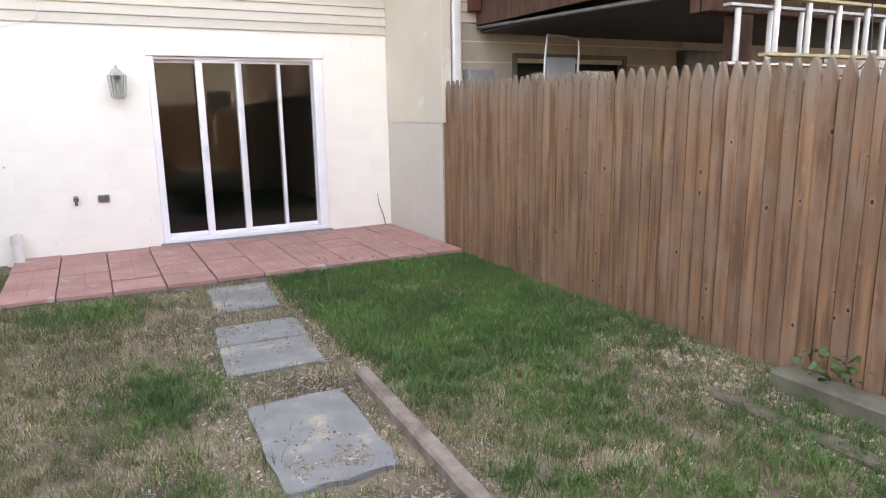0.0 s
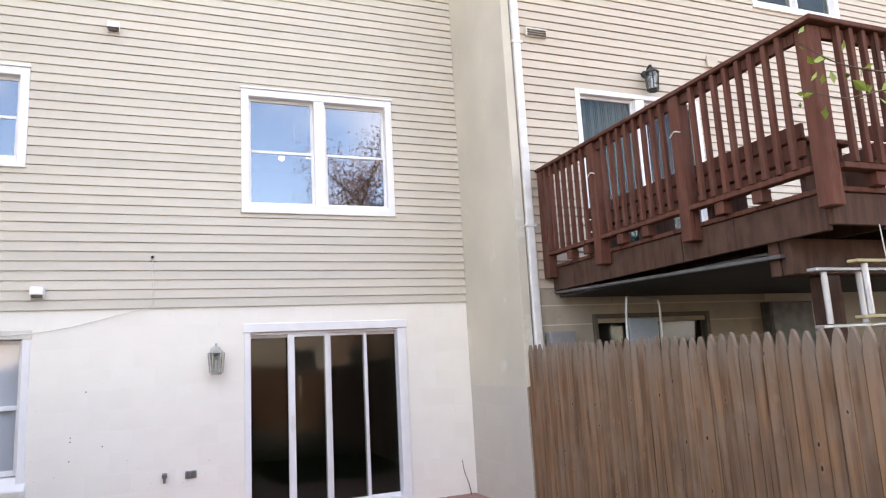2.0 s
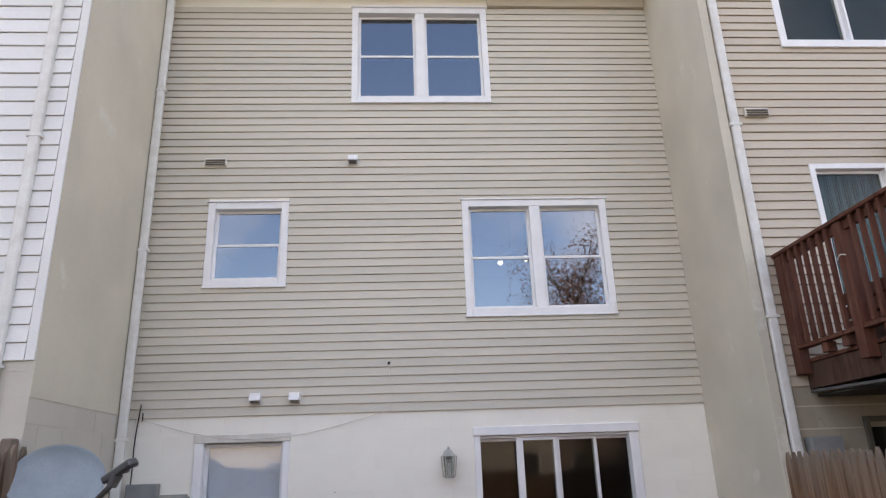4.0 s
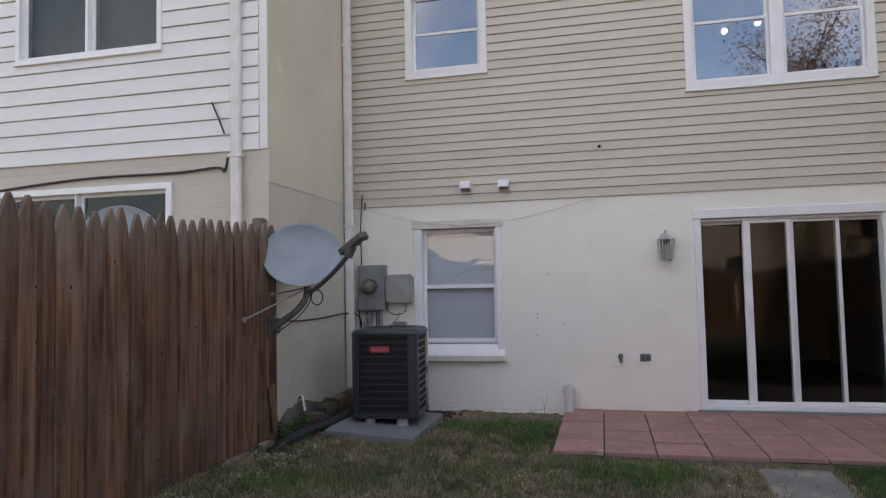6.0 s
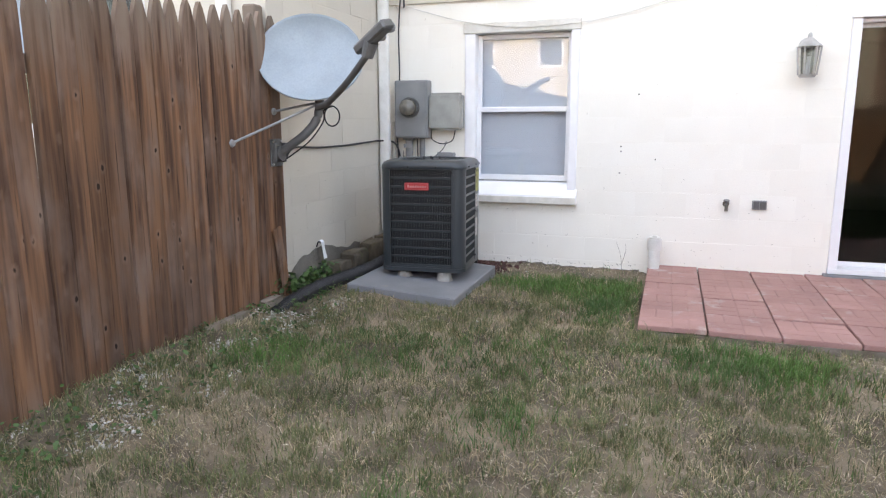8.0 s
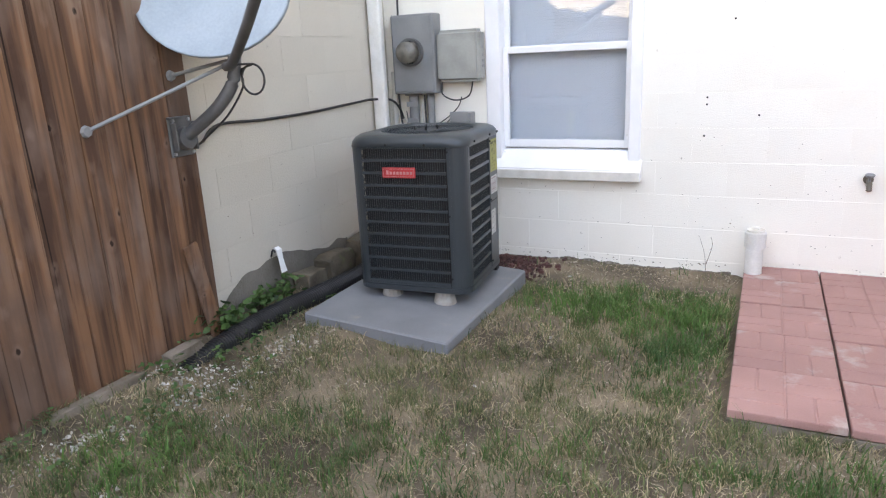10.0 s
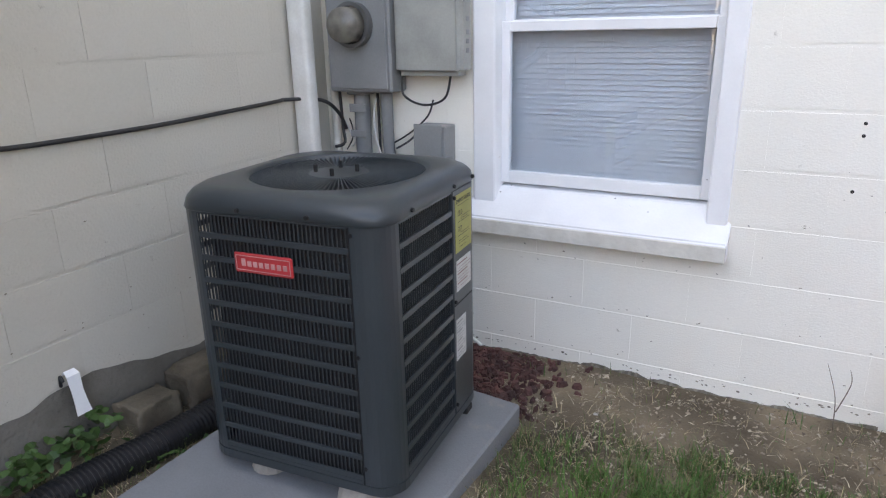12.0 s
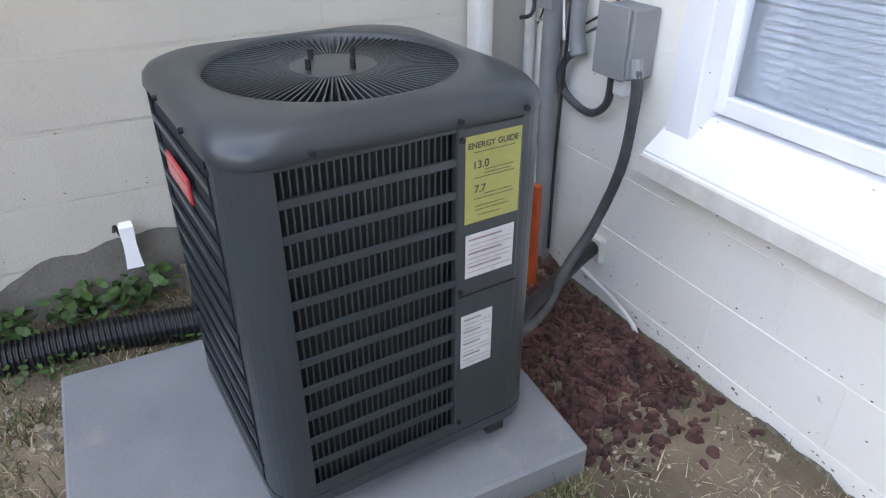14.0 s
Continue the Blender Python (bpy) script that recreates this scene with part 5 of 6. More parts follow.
def louvre_vent(x, y, z, label):
    v = thing("wall_vent", (x, y, z), label, "vent", group="flat wall vents")
    part("frame", boxed(x - 0.135, x + 0.135, y - 0.05, y - 0.017, z - 0.05, z + 0.055, bevel=0.005), M_TRIM, v)
    for k in range(3):
        part("slat", boxed(x - 0.12, x + 0.12, y - 0.062, y - 0.0505, z - 0.045 + k * 0.028, z - 0.026 + k * 0.028, bevel=0.003), M_BROWNVENT, v)


louvre_vent(-1.51, YF, 5.42, "flat brown vent cover in the siding")
louvre_vent(4.64, YR, 5.27, "flat brown vent cover in the neighbour's siding")


def lantern(x, y, z, material, label, s=1.0):
    l = thing("wall_lantern", (x, y, z), label, "wall lamp")
    bm = bmesh.new()
    cyl(bm, (x, y - 0.004, z + 0.06 * s), (x, y - 0.03, z + 0.06 * s), 0.05 * s, 0.04 * s, 16)
    part("back_plate", bm, material, l)
    c = y - 0.11 * s
    tube("bracket", [(x, y - 0.03, z + 0.06 * s), (x, y - 0.07 * s, z + 0.115 * s), (x, c, z + 0.12 * s), (x, c, z + 0.085 * s)], 0.010 * s, material, l)
    bm = bmesh.new()
    cyl(bm, (x, c, z + 0.04 * s), (x, c, z + 0.095 * s), 0.082 * s, 0.018 * s, 6)
    cyl(bm, (x, c, z + 0.095 * s), (x, c, z + 0.12 * s), 0.014 * s, 0.006 * s, 8)
    part("cap", bm, material, l)
    bm = bmesh.new()
    cyl(bm, (x, c, z - 0.155 * s), (x, c, z - 0.135 * s), 0.05 * s, 0.06 * s, 6)
    part("base", bm, material, l)
    for k in range(6):
        a = k * math.tau / 6
        bm = bmesh.new()
        cyl(bm, (x + 0.056 * s * math.cos(a), c + 0.056 * s * math.sin(a), z - 0.14 * s), (x + 0.072 * s * math.cos(a), c + 0.072 * s * math.sin(a), z + 0.042 * s), 0.006 * s, seg=6)
        part("bar", bm, material, l)
    bm = bmesh.new()
    cyl(bm, (x, c, z - 0.134 * s), (x, c, z + 0.039 * s), 0.05 * s, 0.064 * s, 6, caps=False)
    part("glass", bm, M_LAMPGLASS, l)
    bm = bmesh.new()
    cyl(bm, (x, c, z - 0.13 * s), (x, c, z - 0.02 * s), 0.014 * s, 0.012 * s, 10)
    part("bulb", bm, M_WHITE, l)


lantern(1.25, YF, 1.80, M_LANTERN, "pewter coach lantern beside the sliding door, unlit", 1.15)
lantern(6.13, YR, 4.86, M_LANTERN_DARK, "black porch lantern over the neighbour's deck", 1.2)
outlet = thing("outdoor_outlet", (1.01, YF, 0.58), "small weathered grey outlet cover on the wall", "outlet")
part("plate", boxed(0.955, 1.065, YF - 0.022, YF - 0.001, 0.585, 0.66, bevel=0.005), M_GREYBOX, outlet)
part("cover", boxed(0.965, 1.007, YF - 0.03, YF - 0.0225, 0.592, 0.653, bevel=0.003), M_MAST, outlet)
part("cover", boxed(1.013, 1.055, YF - 0.03, YF - 0.0225, 0.592, 0.653, bevel=0.003), M_MAST, outlet)
tap = thing("hose_tap", (0.757, YF, 0.57), "dark brass hose tap on the wall", "tap")
bm = bmesh.new()
cyl(bm, (0.757, YF - 0.001, 0.625), (0.757, YF - 0.012, 0.625), 0.026, seg=14)
cyl(bm, (0.757, YF - 0.01, 0.62), (0.757, YF - 0.075, 0.61), 0.012, seg=10)
cyl(bm, (0.757, YF - 0.07, 0.615), (0.757, YF - 0.088, 0.575), 0.014, seg=10)
part("spout", bm, M_BROWNVENT, tap)
bm = bmesh.new()
cyl(bm, (0.757, YF - 0.055, 0.615), (0.757, YF - 0.062, 0.655), 0.007, seg=8)
cyl(bm, (0.757, YF - 0.062, 0.652), (0.757, YF - 0.064, 0.662), 0.024, seg=8)
part("handle", bm, M_GREYBOX, tap)
clean = thing("cleanout_pipe", (0.215, 9.28, 0), "white pvc cleanout pipe with cap at the patio corner", "pipe")
bm = bmesh.new()
cyl(bm, (0.215, 9.28, -0.05), (0.215, 9.28, 0.25), 0.048, seg=24)
part("pipe", bm, M_PVC, clean, smooth=False)
bm = bmesh.new()
cyl(bm, (0.215, 9.28, 0.23), (0.215, 9.28, 0.325), 0.059, seg=24)
bmesh.ops.bevel(bm, geom=list(bm.edges), offset=0.004, segments=2, affect="EDGES")
part("collar", bm, M_PVC, clean)
bm = bmesh.new()
cyl(bm, (0.215, 9.28, 0.326), (0.215, 9.28, 0.338), 0.05, seg=24)
box(bm, 0.195, 0.235, 9.26, 9.30, 0.338, 0.352, bevel=0.003)
part("plug", bm, M_TRIM, clean)
for x, z in ((-0.105, 1.085), (-0.105, 1.045), (-0.11, 0.86), (0.18, 0.98), (0.02, 1.52)):
    solo("anchor_hole", cyl(bmesh.new(), (x, YF - 0.0025, z), (x, YF + 0.002, z), 0.006, seg=10), M_BLACK, "small dark anchor plug in the painted wall", "plug", group="anchor plugs")
tube("dead_stem", [(4.11, 9.36, 0.04), (4.09, 9.37, 0.18), (4.04, 9.38, 0.34), (4.025, 9.39, 0.47)], (0.006, 0.003), M_BARK, label="dry dead stem growing at the wall foot", category="stem")
for pts in ([(-0.05, 9.36, 0.0), (-0.06, 9.35, 0.14), (-0.10, 9.34, 0.27)], [(-0.05, 9.36, 0.08), (-0.02, 9.35, 0.2), (-0.03, 9.34, 0.26)]):
    tube("dead_stem", pts, (0.0024, 0.001), M_EDGING, label="thin dry weed stem by the white pipe", category="stem")
plate = thing("siding_mount", (7.2, YR, 5.2), "blank cream mounting block on the neighbour's siding", "mount")
part("block", boxed(7.11, 7.29, YR - 0.045, YR - 0.016, 5.14, 5.30, bevel=0.006), M_SIDING_R, plate)
nbox = thing("utility_box", (4.6, YR, 1.5), "grey meter box on the neighbour's block wall", "utility box")
part("cabinet", boxed(4.47, 4.78, YR - 0.12, YR - 0.001, 1.3, 1.875, bevel=0.008), M_GREYBOX, nbox)
part("lid", boxed(4.485, 4.765, YR - 0.128, YR - 0.121, 1.32, 1.86, bevel=0.003), M_GREYBOX, nbox)
nbox2 = thing("utility_box", (7.8, YR, 1.6), "dark grey electrical cabinet under the deck", "utility box")
part("cabinet", boxed(7.5, 8.2, YR - 0.15, YR - 0.001, 1.4, 2.13, bevel=0.008), M_MAST, nbox2)
part("lid", boxed(7.52, 8.18, YR - 0.16, YR - 0.151, 1.42, 2.11, bevel=0.003), M_MAST, nbox2)
tube("cable", [(4.30, YR - 0.02, 2.36), (4.26, YR - 0.03, 2.1), (4.27, YR - 0.02, 1.7), (4.30, YR - 0.02, 1.4)], 0.010, M_PVC, label="pale cable running down the neighbour's corner", category="cable")
tube("cable", [(-5.4, YL - 0.02, 2.42), (-4.2, YL - 0.02, 2.50), (-3.2, YL - 0.02, 2.50), (-2.75, YL - 0.03, 2.52), (-2.66, YL - 0.05, 2.48), (-2.62, YL - 0.06, 2.60)], 0.012, M_CABLE, label="black cable along the foot of the white siding", category="cable")
tube("cable", [(-2.80, YL - 0.03, 3.12), (-2.74, YL - 0.04, 3.0), (-2.66, YL - 0.05, 2.82)], 0.008, M_CABLE, label="short black cable hanging on the white siding", category="cable")
lit = thing("ceiling_lamp", (2.32, 10.63, 4.4), "lit ceiling lamp with two small shades", "ceiling lamp")
tube("bar", [(2.12, 10.94, 4.58), (2.32, 10.63, 4.62), (2.53, 10.32, 4.52)], 0.012, M_ALU, lit)
part("stem", cyl(bmesh.new(), (2.32, 10.63, 4.62), (2.32, 10.63, 5.048), 0.010, seg=10), M_ALU, lit)
for c in ((2.18, 10.85, 4.52), (2.47, 10.41, 4.43)):
    bm = bmesh.new()
    bmesh.ops.create_uvsphere(bm, u_segments=14, v_segments=10, radius=0.042, matrix=Matrix.Translation(c))
    part("shade", bm, M_BULB, lit, "glowing glass shade", smooth=True)

# ---- neighbour's raised deck ----
DX, DY0, DY1, DX1 = 4.62, 4.62, 7.98, 11.5
deck = thing("deck", (7.0, 6.3, 2.2), "raised red-brown stained timber deck with baluster railing", "deck")
k = 0
y = DY0 - 0.02
while y < DY1 - 0.05:
    part("deck_board", boxed(DX - 0.02, DX1, y, min(y + 0.138, DY1 - 0.01), 2.548, 2.582, bevel=0.004), M_DECK, deck)
    y += 0.142
part("fascia", boxed(DX, DX + 0.04, DY0 + 0.042, DY1, 2.31, 2.546, bevel=0.004), M_DECK_DARK, deck)
part("fascia", boxed(DX, DX1, DY0, DY0 + 0.04, 2.34, 2.546, bevel=0.004), M_DECK_DARK, deck)
for x in np.arange(DX + 0.5, DX1, 0.45):
    part("joist", boxed(x, x + 0.04, DY0 + 0.042, DY1, 2.33, 2.546), M_DECK_DARK, deck)
part("beam", boxed(DX + 0.05, DX1, 5.0, 5.09, 2.08, 2.325, bevel=0.006), M_DECK_DARK, deck)
part("beam", boxed(DX + 0.05, DX1, 5.1, 5.19, 2.08, 2.325, bevel=0.006), M_DECK_DARK, deck)
part("under_ceiling", boxed(DX + 0.06, DX1, 5.2, DY1, 2.24, 2.26), M_UNDER, deck, "grey drainage panel under the boards, darkened for the deck's shade")
bm = bmesh.new()
box(bm, DX + 0.0, DX + 0.05, 5.05, DY1, 2.235, 2.262, bevel=0.004)
bmesh.ops.transform(bm, matrix=Matrix.Translation((0, 6.5, 2.25)) @ Matrix.Rotation(radians(1.6), 4, "X") @ Matrix.Translation((0, -6.5, -2.25)), verts=bm.verts)
part("gutter_strip", bm, M_MAST, deck, "dull grey gutter strip under the edge")
for x in (4.98, 7.2, 9.2):
    part("support_post", boxed(x, x + 0.14, 5.02, 5.16, -0.1, 2.079, bevel=0.008), M_DECK_DARK, deck)


def deck_post(x, y):
    bm = bmesh.new()
    box(bm, x - 0.055, x + 0.055, y - 0.055, y + 0.055, 2.44, 3.61, bevel=0.008)
    return part("railing_post", bm, M_DECK, deck)


PX = DX - 0.057
PY = DY0 - 0.057
for y in (7.92, 6.96, 5.78):
    deck_post(PX, y)
deck_post(PX + 0.03, PY + 0.03)
for x in (5.78, 6.98, 8.18, 9.35):
    deck_post(x, PY)
part("cap_rail", boxed(PX - 0.07, PX + 0.07, PY + 0.045, DY1, 3.612, 3.648, bevel=0.006), M_DECK, deck)
part("cap_rail", boxed(PX - 0.07, DX1, PY - 0.08, PY + 0.044, 3.612, 3.648, bevel=0.006), M_DECK, deck)
part("upper_rail", boxed(PX - 0.02, PX + 0.018, PY + 0.09, DY1, 3.53, 3.61, bevel=0.004), M_DECK, deck)
part("upper_rail", boxed(PX + 0.09, DX1, PY - 0.02, PY + 0.018, 3.53, 3.61, bevel=0.004), M_DECK, deck)
part("lower_rail", boxed(PX - 0.045, PX + 0.045, PY + 0.09, DY1, 2.675, 2.713, bevel=0.004), M_DECK, deck)
part("lower_rail", boxed(PX + 0.09, DX1, PY - 0.045, PY + 0.045, 2.675, 2.713, bevel=0.004), M_DECK, deck)
bal = mesh_of("baluster", boxed(-0.019, 0.019, -0.019, 0.019, 0, 0.90, bevel=0.003), M_DECK)
y = PY + 0.19
while y < DY1 - 0.05:
    if min(abs(y - p) for p in (7.92, 6.96, 5.78)) > 0.085:
        piece("baluster", bal, deck, (PX - 0.038, y, 2.714), (0, 0, random.gauss(0, 0.02)))
    y += 0.118
x = PX + 0.2
while x < DX1:
    if min(abs(x - p) for p in (5.78, 6.98, 8.18, 9.35)) > 0.085:
        piece("baluster", bal, deck, (x, PY - 0.038, 2.714), (0, 0, random.gauss(0, 0.02)))
    x += 0.118
blk = mesh_of("spacer_block", boxed(-0.045, 0.045, -0.045, 0.045, 0, 0.091, bevel=0.004), M_DECK)
for y in (7.5, 7.2, 6.65, 6.3, 5.45, 5.1):
    piece("spacer_block", blk, deck, (PX + 0.02, y, 2.583))
for x in (5.0, 5.35, 6.1, 6.5, 7.3, 7.7):
    piece("spacer_block", blk, deck, (x, PY + 0.02, 2.583))
bench = thing("deck_bench", (5.2, 6.3, 2.583), "red-brown built-in timber bench along the railing", "bench")
for k in range(3):
    part("back_slat", boxed(4.86, 4.895, 4.95, 7.6, 2.76 + k * 0.13, 2.87 + k * 0.13, bevel=0.005), M_DECK, bench)
for k in range(3):
    part("seat_slat", boxed(4.91 + k * 0.15, 5.05 + k * 0.15, 4.95, 7.6, 3.0, 3.035, bevel=0.005), M_DECK, bench)
for y in (5.0, 5.9, 6.8, 7.5):
    part("leg", boxed(4.90, 5.3, y, y + 0.05, 2.583, 2.999, bevel=0.004), M_DECK_DARK, bench)
bench2 = thing("deck_bench", (6.8, 5.0, 2.583), "red-brown built-in timber bench across the deck front", "bench")
for k in range(3):
    part("back_slat", boxed(5.45, 9.2, 4.86, 4.895, 2.76 + k * 0.13, 2.87 + k * 0.13, bevel=0.005), M_DECK, bench2)
for x in (5.5, 6.6, 7.7, 8.9):
    part("leg", boxed(x, x + 0.05, 4.9, 5.3, 2.583, 2.999, bevel=0.004), M_DECK_DARK, bench2)
for pts in ([(4.99, 4.60, 2.34), (4.985, 4.59, 2.2), (4.99, 4.585, 2.08)], [(5.06, 4.60, 2.34), (5.07, 4.59, 2.22), (5.075, 4.585, 2.12)]):
    tube("cord", pts, 0.004, M_TRIM, deck, "frayed pale cord")
for y in (6.96, 5.78):
    tube("string", [(PX - 0.056, y - 0.06, 3.30), (PX - 0.062, y, 3.32), (PX - 0.056, y + 0.06, 3.29)], 0.005, M_TRIM, label="pale string tied round a railing post", category="string")


def ladder(y, x0, length, z0, z1, label, rail_mat):
    l = thing("ladder", (x0, y, z0), label, "ladder", group="ladders under the deck")
    for z in (z0, z1):
        part("rail", boxed(x0, x0 + length, y - 0.035, y + 0.035, z - 0.010, z + 0.010, bevel=0.003), rail_mat, l)
    x = x0 + 0.10
    while x < x0 + length:
        bm = bmesh.new()
        cyl(bm, (x, y, z0 + 0.015), (x, y, z1 - 0.015), 0.019, seg=12)
        part("rung", bm, M_ALU, l)
        x += 0.305
    return l


ladder(4.56, 4.64, 4.2, 1.765, 2.10, "aluminium ladder with yellow rails hung on its side", M_FIBRE)
ladder(4.72, 4.49, 4.2, 1.72, 2.07, "second aluminium ladder hung on its side under the deck", M_ALU)
for x in (5.6, 7.6):
    tube("hanging_strap", [(x, 4.50, 2.12), (x, 4.50, 1.73), (x, 4.78, 1.70), (x, 4.78, 2.33)], 0.004, M_RUBBER, label="dark strap holding the ladders under the deck", category="strap")
cart = thing("folding_cart", (5.1, 7.2, 0.0), "old folding cart with tubular handle and pale panel", "cart")
tube("handle", [(4.90, 7.2, 0.05), (4.92, 7.2, 1.6), (4.95, 7.2, 2.10), (5.0, 7.2, 2.15), (5.28, 7.2, 2.13), (5.34, 7.2, 2.06), (5.33, 7.2, 1.6), (5.35, 7.2, 0.05)], 0.013, M_ALU, cart)
part("panel", boxed(4.95, 5.30, 7.19, 7.215, 1.40, 1.95, bevel=0.01), M_DISH, cart, "pale plastic panel")
part("toe_plate", boxed(4.90, 5.36, 6.95, 7.19, 0.0, 0.03, bevel=0.004), M_ALU, cart)


# ---- satellite dishes ----
def dish(centre, normal, rx, rz, label):
    d = thing("satellite_dish", (centre[0], centre[1], 0.0), label, "satellite dish")
    n = Vector(normal).normalized()
    side = n.cross(Vector((0, 0, 1))).normalized()
    up = side.cross(n)
    bm = bmesh.new()
    rings = []
    for r, push, back in ((0.02, 0, 0), (0.35, 0, 0), (0.7, 0, 0), (0.96, 0, 0), (1.0, 0.008, 0), (1.0, 0.0, 0.014), (0.7, 0, 0.014), (0.35, 0, 0.014), (0.02, 0, 0.014)):
        ring = []
        for k in range(40):
            a = k * math.tau / 40
            depth = -0.07 * (1 - r * r) + push - back
            ring.append(Vector(centre) + side * (rx * r * math.cos(a)) + up * (rz * r * math.sin(a)) + n * depth)
        rings.append(ring)
    vr = loft(bm, rings)
    bm.faces.new(vr[0]), bm.faces.new(vr[-1])
    bmesh.ops.recalc_face_normals(bm, faces=bm.faces)
    part("reflector", bm, M_DISH, d, "dull blue-grey oval reflector", smooth=True)
    return d, n, side, up


sd, n, side, up = dish((-1.945, 7.43, 1.712), (0.36, -0.86, 0.30), 0.342, 0.292, "grey satellite dish on a bent mast at the fence end")
tube("feed_arm", [(-1.89, 7.40, 1.395), (-1.78, 7.32, 1.41), (-1.56, 7.17, 1.53), (-1.37, 7.05, 1.67)], 0.021, M_MAST, sd)
bm = bmesh.new()
m = Matrix.Translation((-1.32, 7.03, 1.765)) @ Matrix.Rotation(radians(-28), 4, "Y") @ Matrix.Rotation(radians(-25), 4, "Z")
box(bm, -0.15, 0.15, -0.045, 0.045, -0.028, 0.028, bevel=0.012, m=m)
head = part("receiver_head", bm, M_MAST, sd)
for k in (-0.09, 0.0, 0.09):
    bm = bmesh.new()
    cyl(bm, m @ Vector((k, 0.045, 0)), m @ Vector((k, 0.075, 0)), 0.03, seg=14)
    part("feed_horn", bm, M_GREYBOX, head)
bm = bmesh.new()
cyl(bm, (-1.37, 7.05, 1.66), (-1.335, 7.035, 1.74), 0.035, 0.045, 12)
part("head_socket", bm, M_MAST, sd)
tube("mast", [(-2.205, 7.418, 1.088), (-2.12, 7.435, 1.145), (-2.016, 7.455, 1.222), (-1.945, 7.485, 1.32), (-1.935, 7.51, 1.43), (-1.945, 7.545, 1.60)], 0.029, M_MAST, sd, seg=12)
bm = boxed(-2.222, -2.212, 7.335, 7.472, 1.005, 1.186, bevel=0.003)
box(bm, -2.2115, -2.19, 7.325, 7.40, 1.178, 1.188, bevel=0.003)
box(bm, -2.2115, -2.18, 7.345, 7.355, 1.03, 1.16, bevel=0.003)
box(bm, -2.2115, -2.18, 7.462, 7.472, 1.03, 1.16, bevel=0.003)
cyl(bm, (-2.211, 7.41, 1.085), (-2.175, 7.41, 1.09), 0.055, 0.05, 20)
part("foot_plate", bm, M_MAST, sd, "galvanised bracket screwed to the fence")
for y, z in ((7.35, 1.02), (7.46, 1.02), (7.36, 1.17), (7.455, 1.17)):
    part("bolt", cyl(bmesh.new(), (-2.2115, y, z), (-2.203, y, z), 0.008, seg=6), M_ALU, sd)
m = Matrix.Translation((-1.985, 7.565, 1.675)) @ n.to_track_quat("Y", "Z").to_matrix().to_4x4()
part("dish_clamp", box(bmesh.new(), -0.06, 0.06, -0.045, 0.02, -0.09, 0.09, bevel=0.01, m=m), M_MAST, sd)
for a, b in (((-2.2215, 6.927, 1.172), (-1.95, 7.48, 1.405)), ((-2.2215, 7.40, 1.366), (-1.955, 7.49, 1.42))):
    bm = bmesh.new()
    cyl(bm, a, b, 0.008, seg=8)
    cyl(bm, a, (a[0] + 0.014, a[1], a[2]), 0.026, 0.02, seg=8)
    part("strut", bm, M_GREYBOX, sd)
loop = [(-1.845 + 0.045 * math.cos(a), 7.51 + 0.02 * math.cos(a), 1.335 + 0.065 * math.sin(a)) for a in (k * math.tau / 10 + 1.6 for k in range(12))]
tube("cable", [(-1.89, 7.40, 1.40), *loop, (-1.90, 7.50, 1.37), (-1.915, 7.515, 1.30), (-2.0, 7.49, 1.18), (-2.12, 7.475, 1.09), (-2.21, 7.50, 1.045), (XL + 0.012, 7.56, 1.05)], 0.005, M_CABLE, sd)
sd2, n2, s2, u2 = dish((-2.83, 6.25, 1.80), (0.5, -0.8, 0.35), 0.28, 0.28, "pale green-grey satellite dish behind the old fence")
tube("mast", [(-2.87, 6.34, 0.0), (-2.87, 6.34, 1.0), (-2.86, 6.32, 1.74)], 0.025, M_MAST, sd2)

# ---- corner by the condenser ----
bm = bmesh.new()
prof = []
for k in range(40):
    yy = 7.50 + k * 0.0315
    prof.append((yy, 0.325 + 0.03 * noise.noise((yy * 2.3, 1.0, 0.0)) + 0.03 * noise.noise((yy * 9, 4.0, 0.0)) - 0.05 * smooth(8.1, 8.5, yy) - 0.12 * smooth(7.75, 7.5, yy)))
for (ya, za), (yb, zb) in zip(prof, prof[1:]):
    vs = [bm.verts.new(p) for p in ((XL + 0.0045, ya, za), (XL + 0.0045, yb, zb), (XL + 0.006, yb, -0.05), (XL + 0.006, ya, -0.05))]
    bm.faces.new(vs)
bmesh.ops.remove_doubles(bm, verts=bm.verts, dist=0.0005)
part("bare_cement_patch", bm, M_OLDCEM, left_wall, "bare grey cement where paint has fallen off")


def rock(name, c, s, seed, material, label, category, group=""):
    bm = bmesh.new()
    bmesh.ops.create_icosphere(bm, subdivisions=3, radius=1.0)
    for v in bm.verts:
        f = 1 + 0.28 * noise.noise(v.co * 1.3 + Vector((seed, 0, 0))) + 0.10 * noise.noise(v.co * 3.5 + Vector((0, seed, 0)))
        q = Vector([math.copysign(abs(a) ** 0.24, a) for a in v.co]) * f
        v.co = Vector(c) + Vector((q.x * s[0], q.y * s[1], q.z * s[2]))
    return solo(name, bm, material, label, category, group, smooth=True)


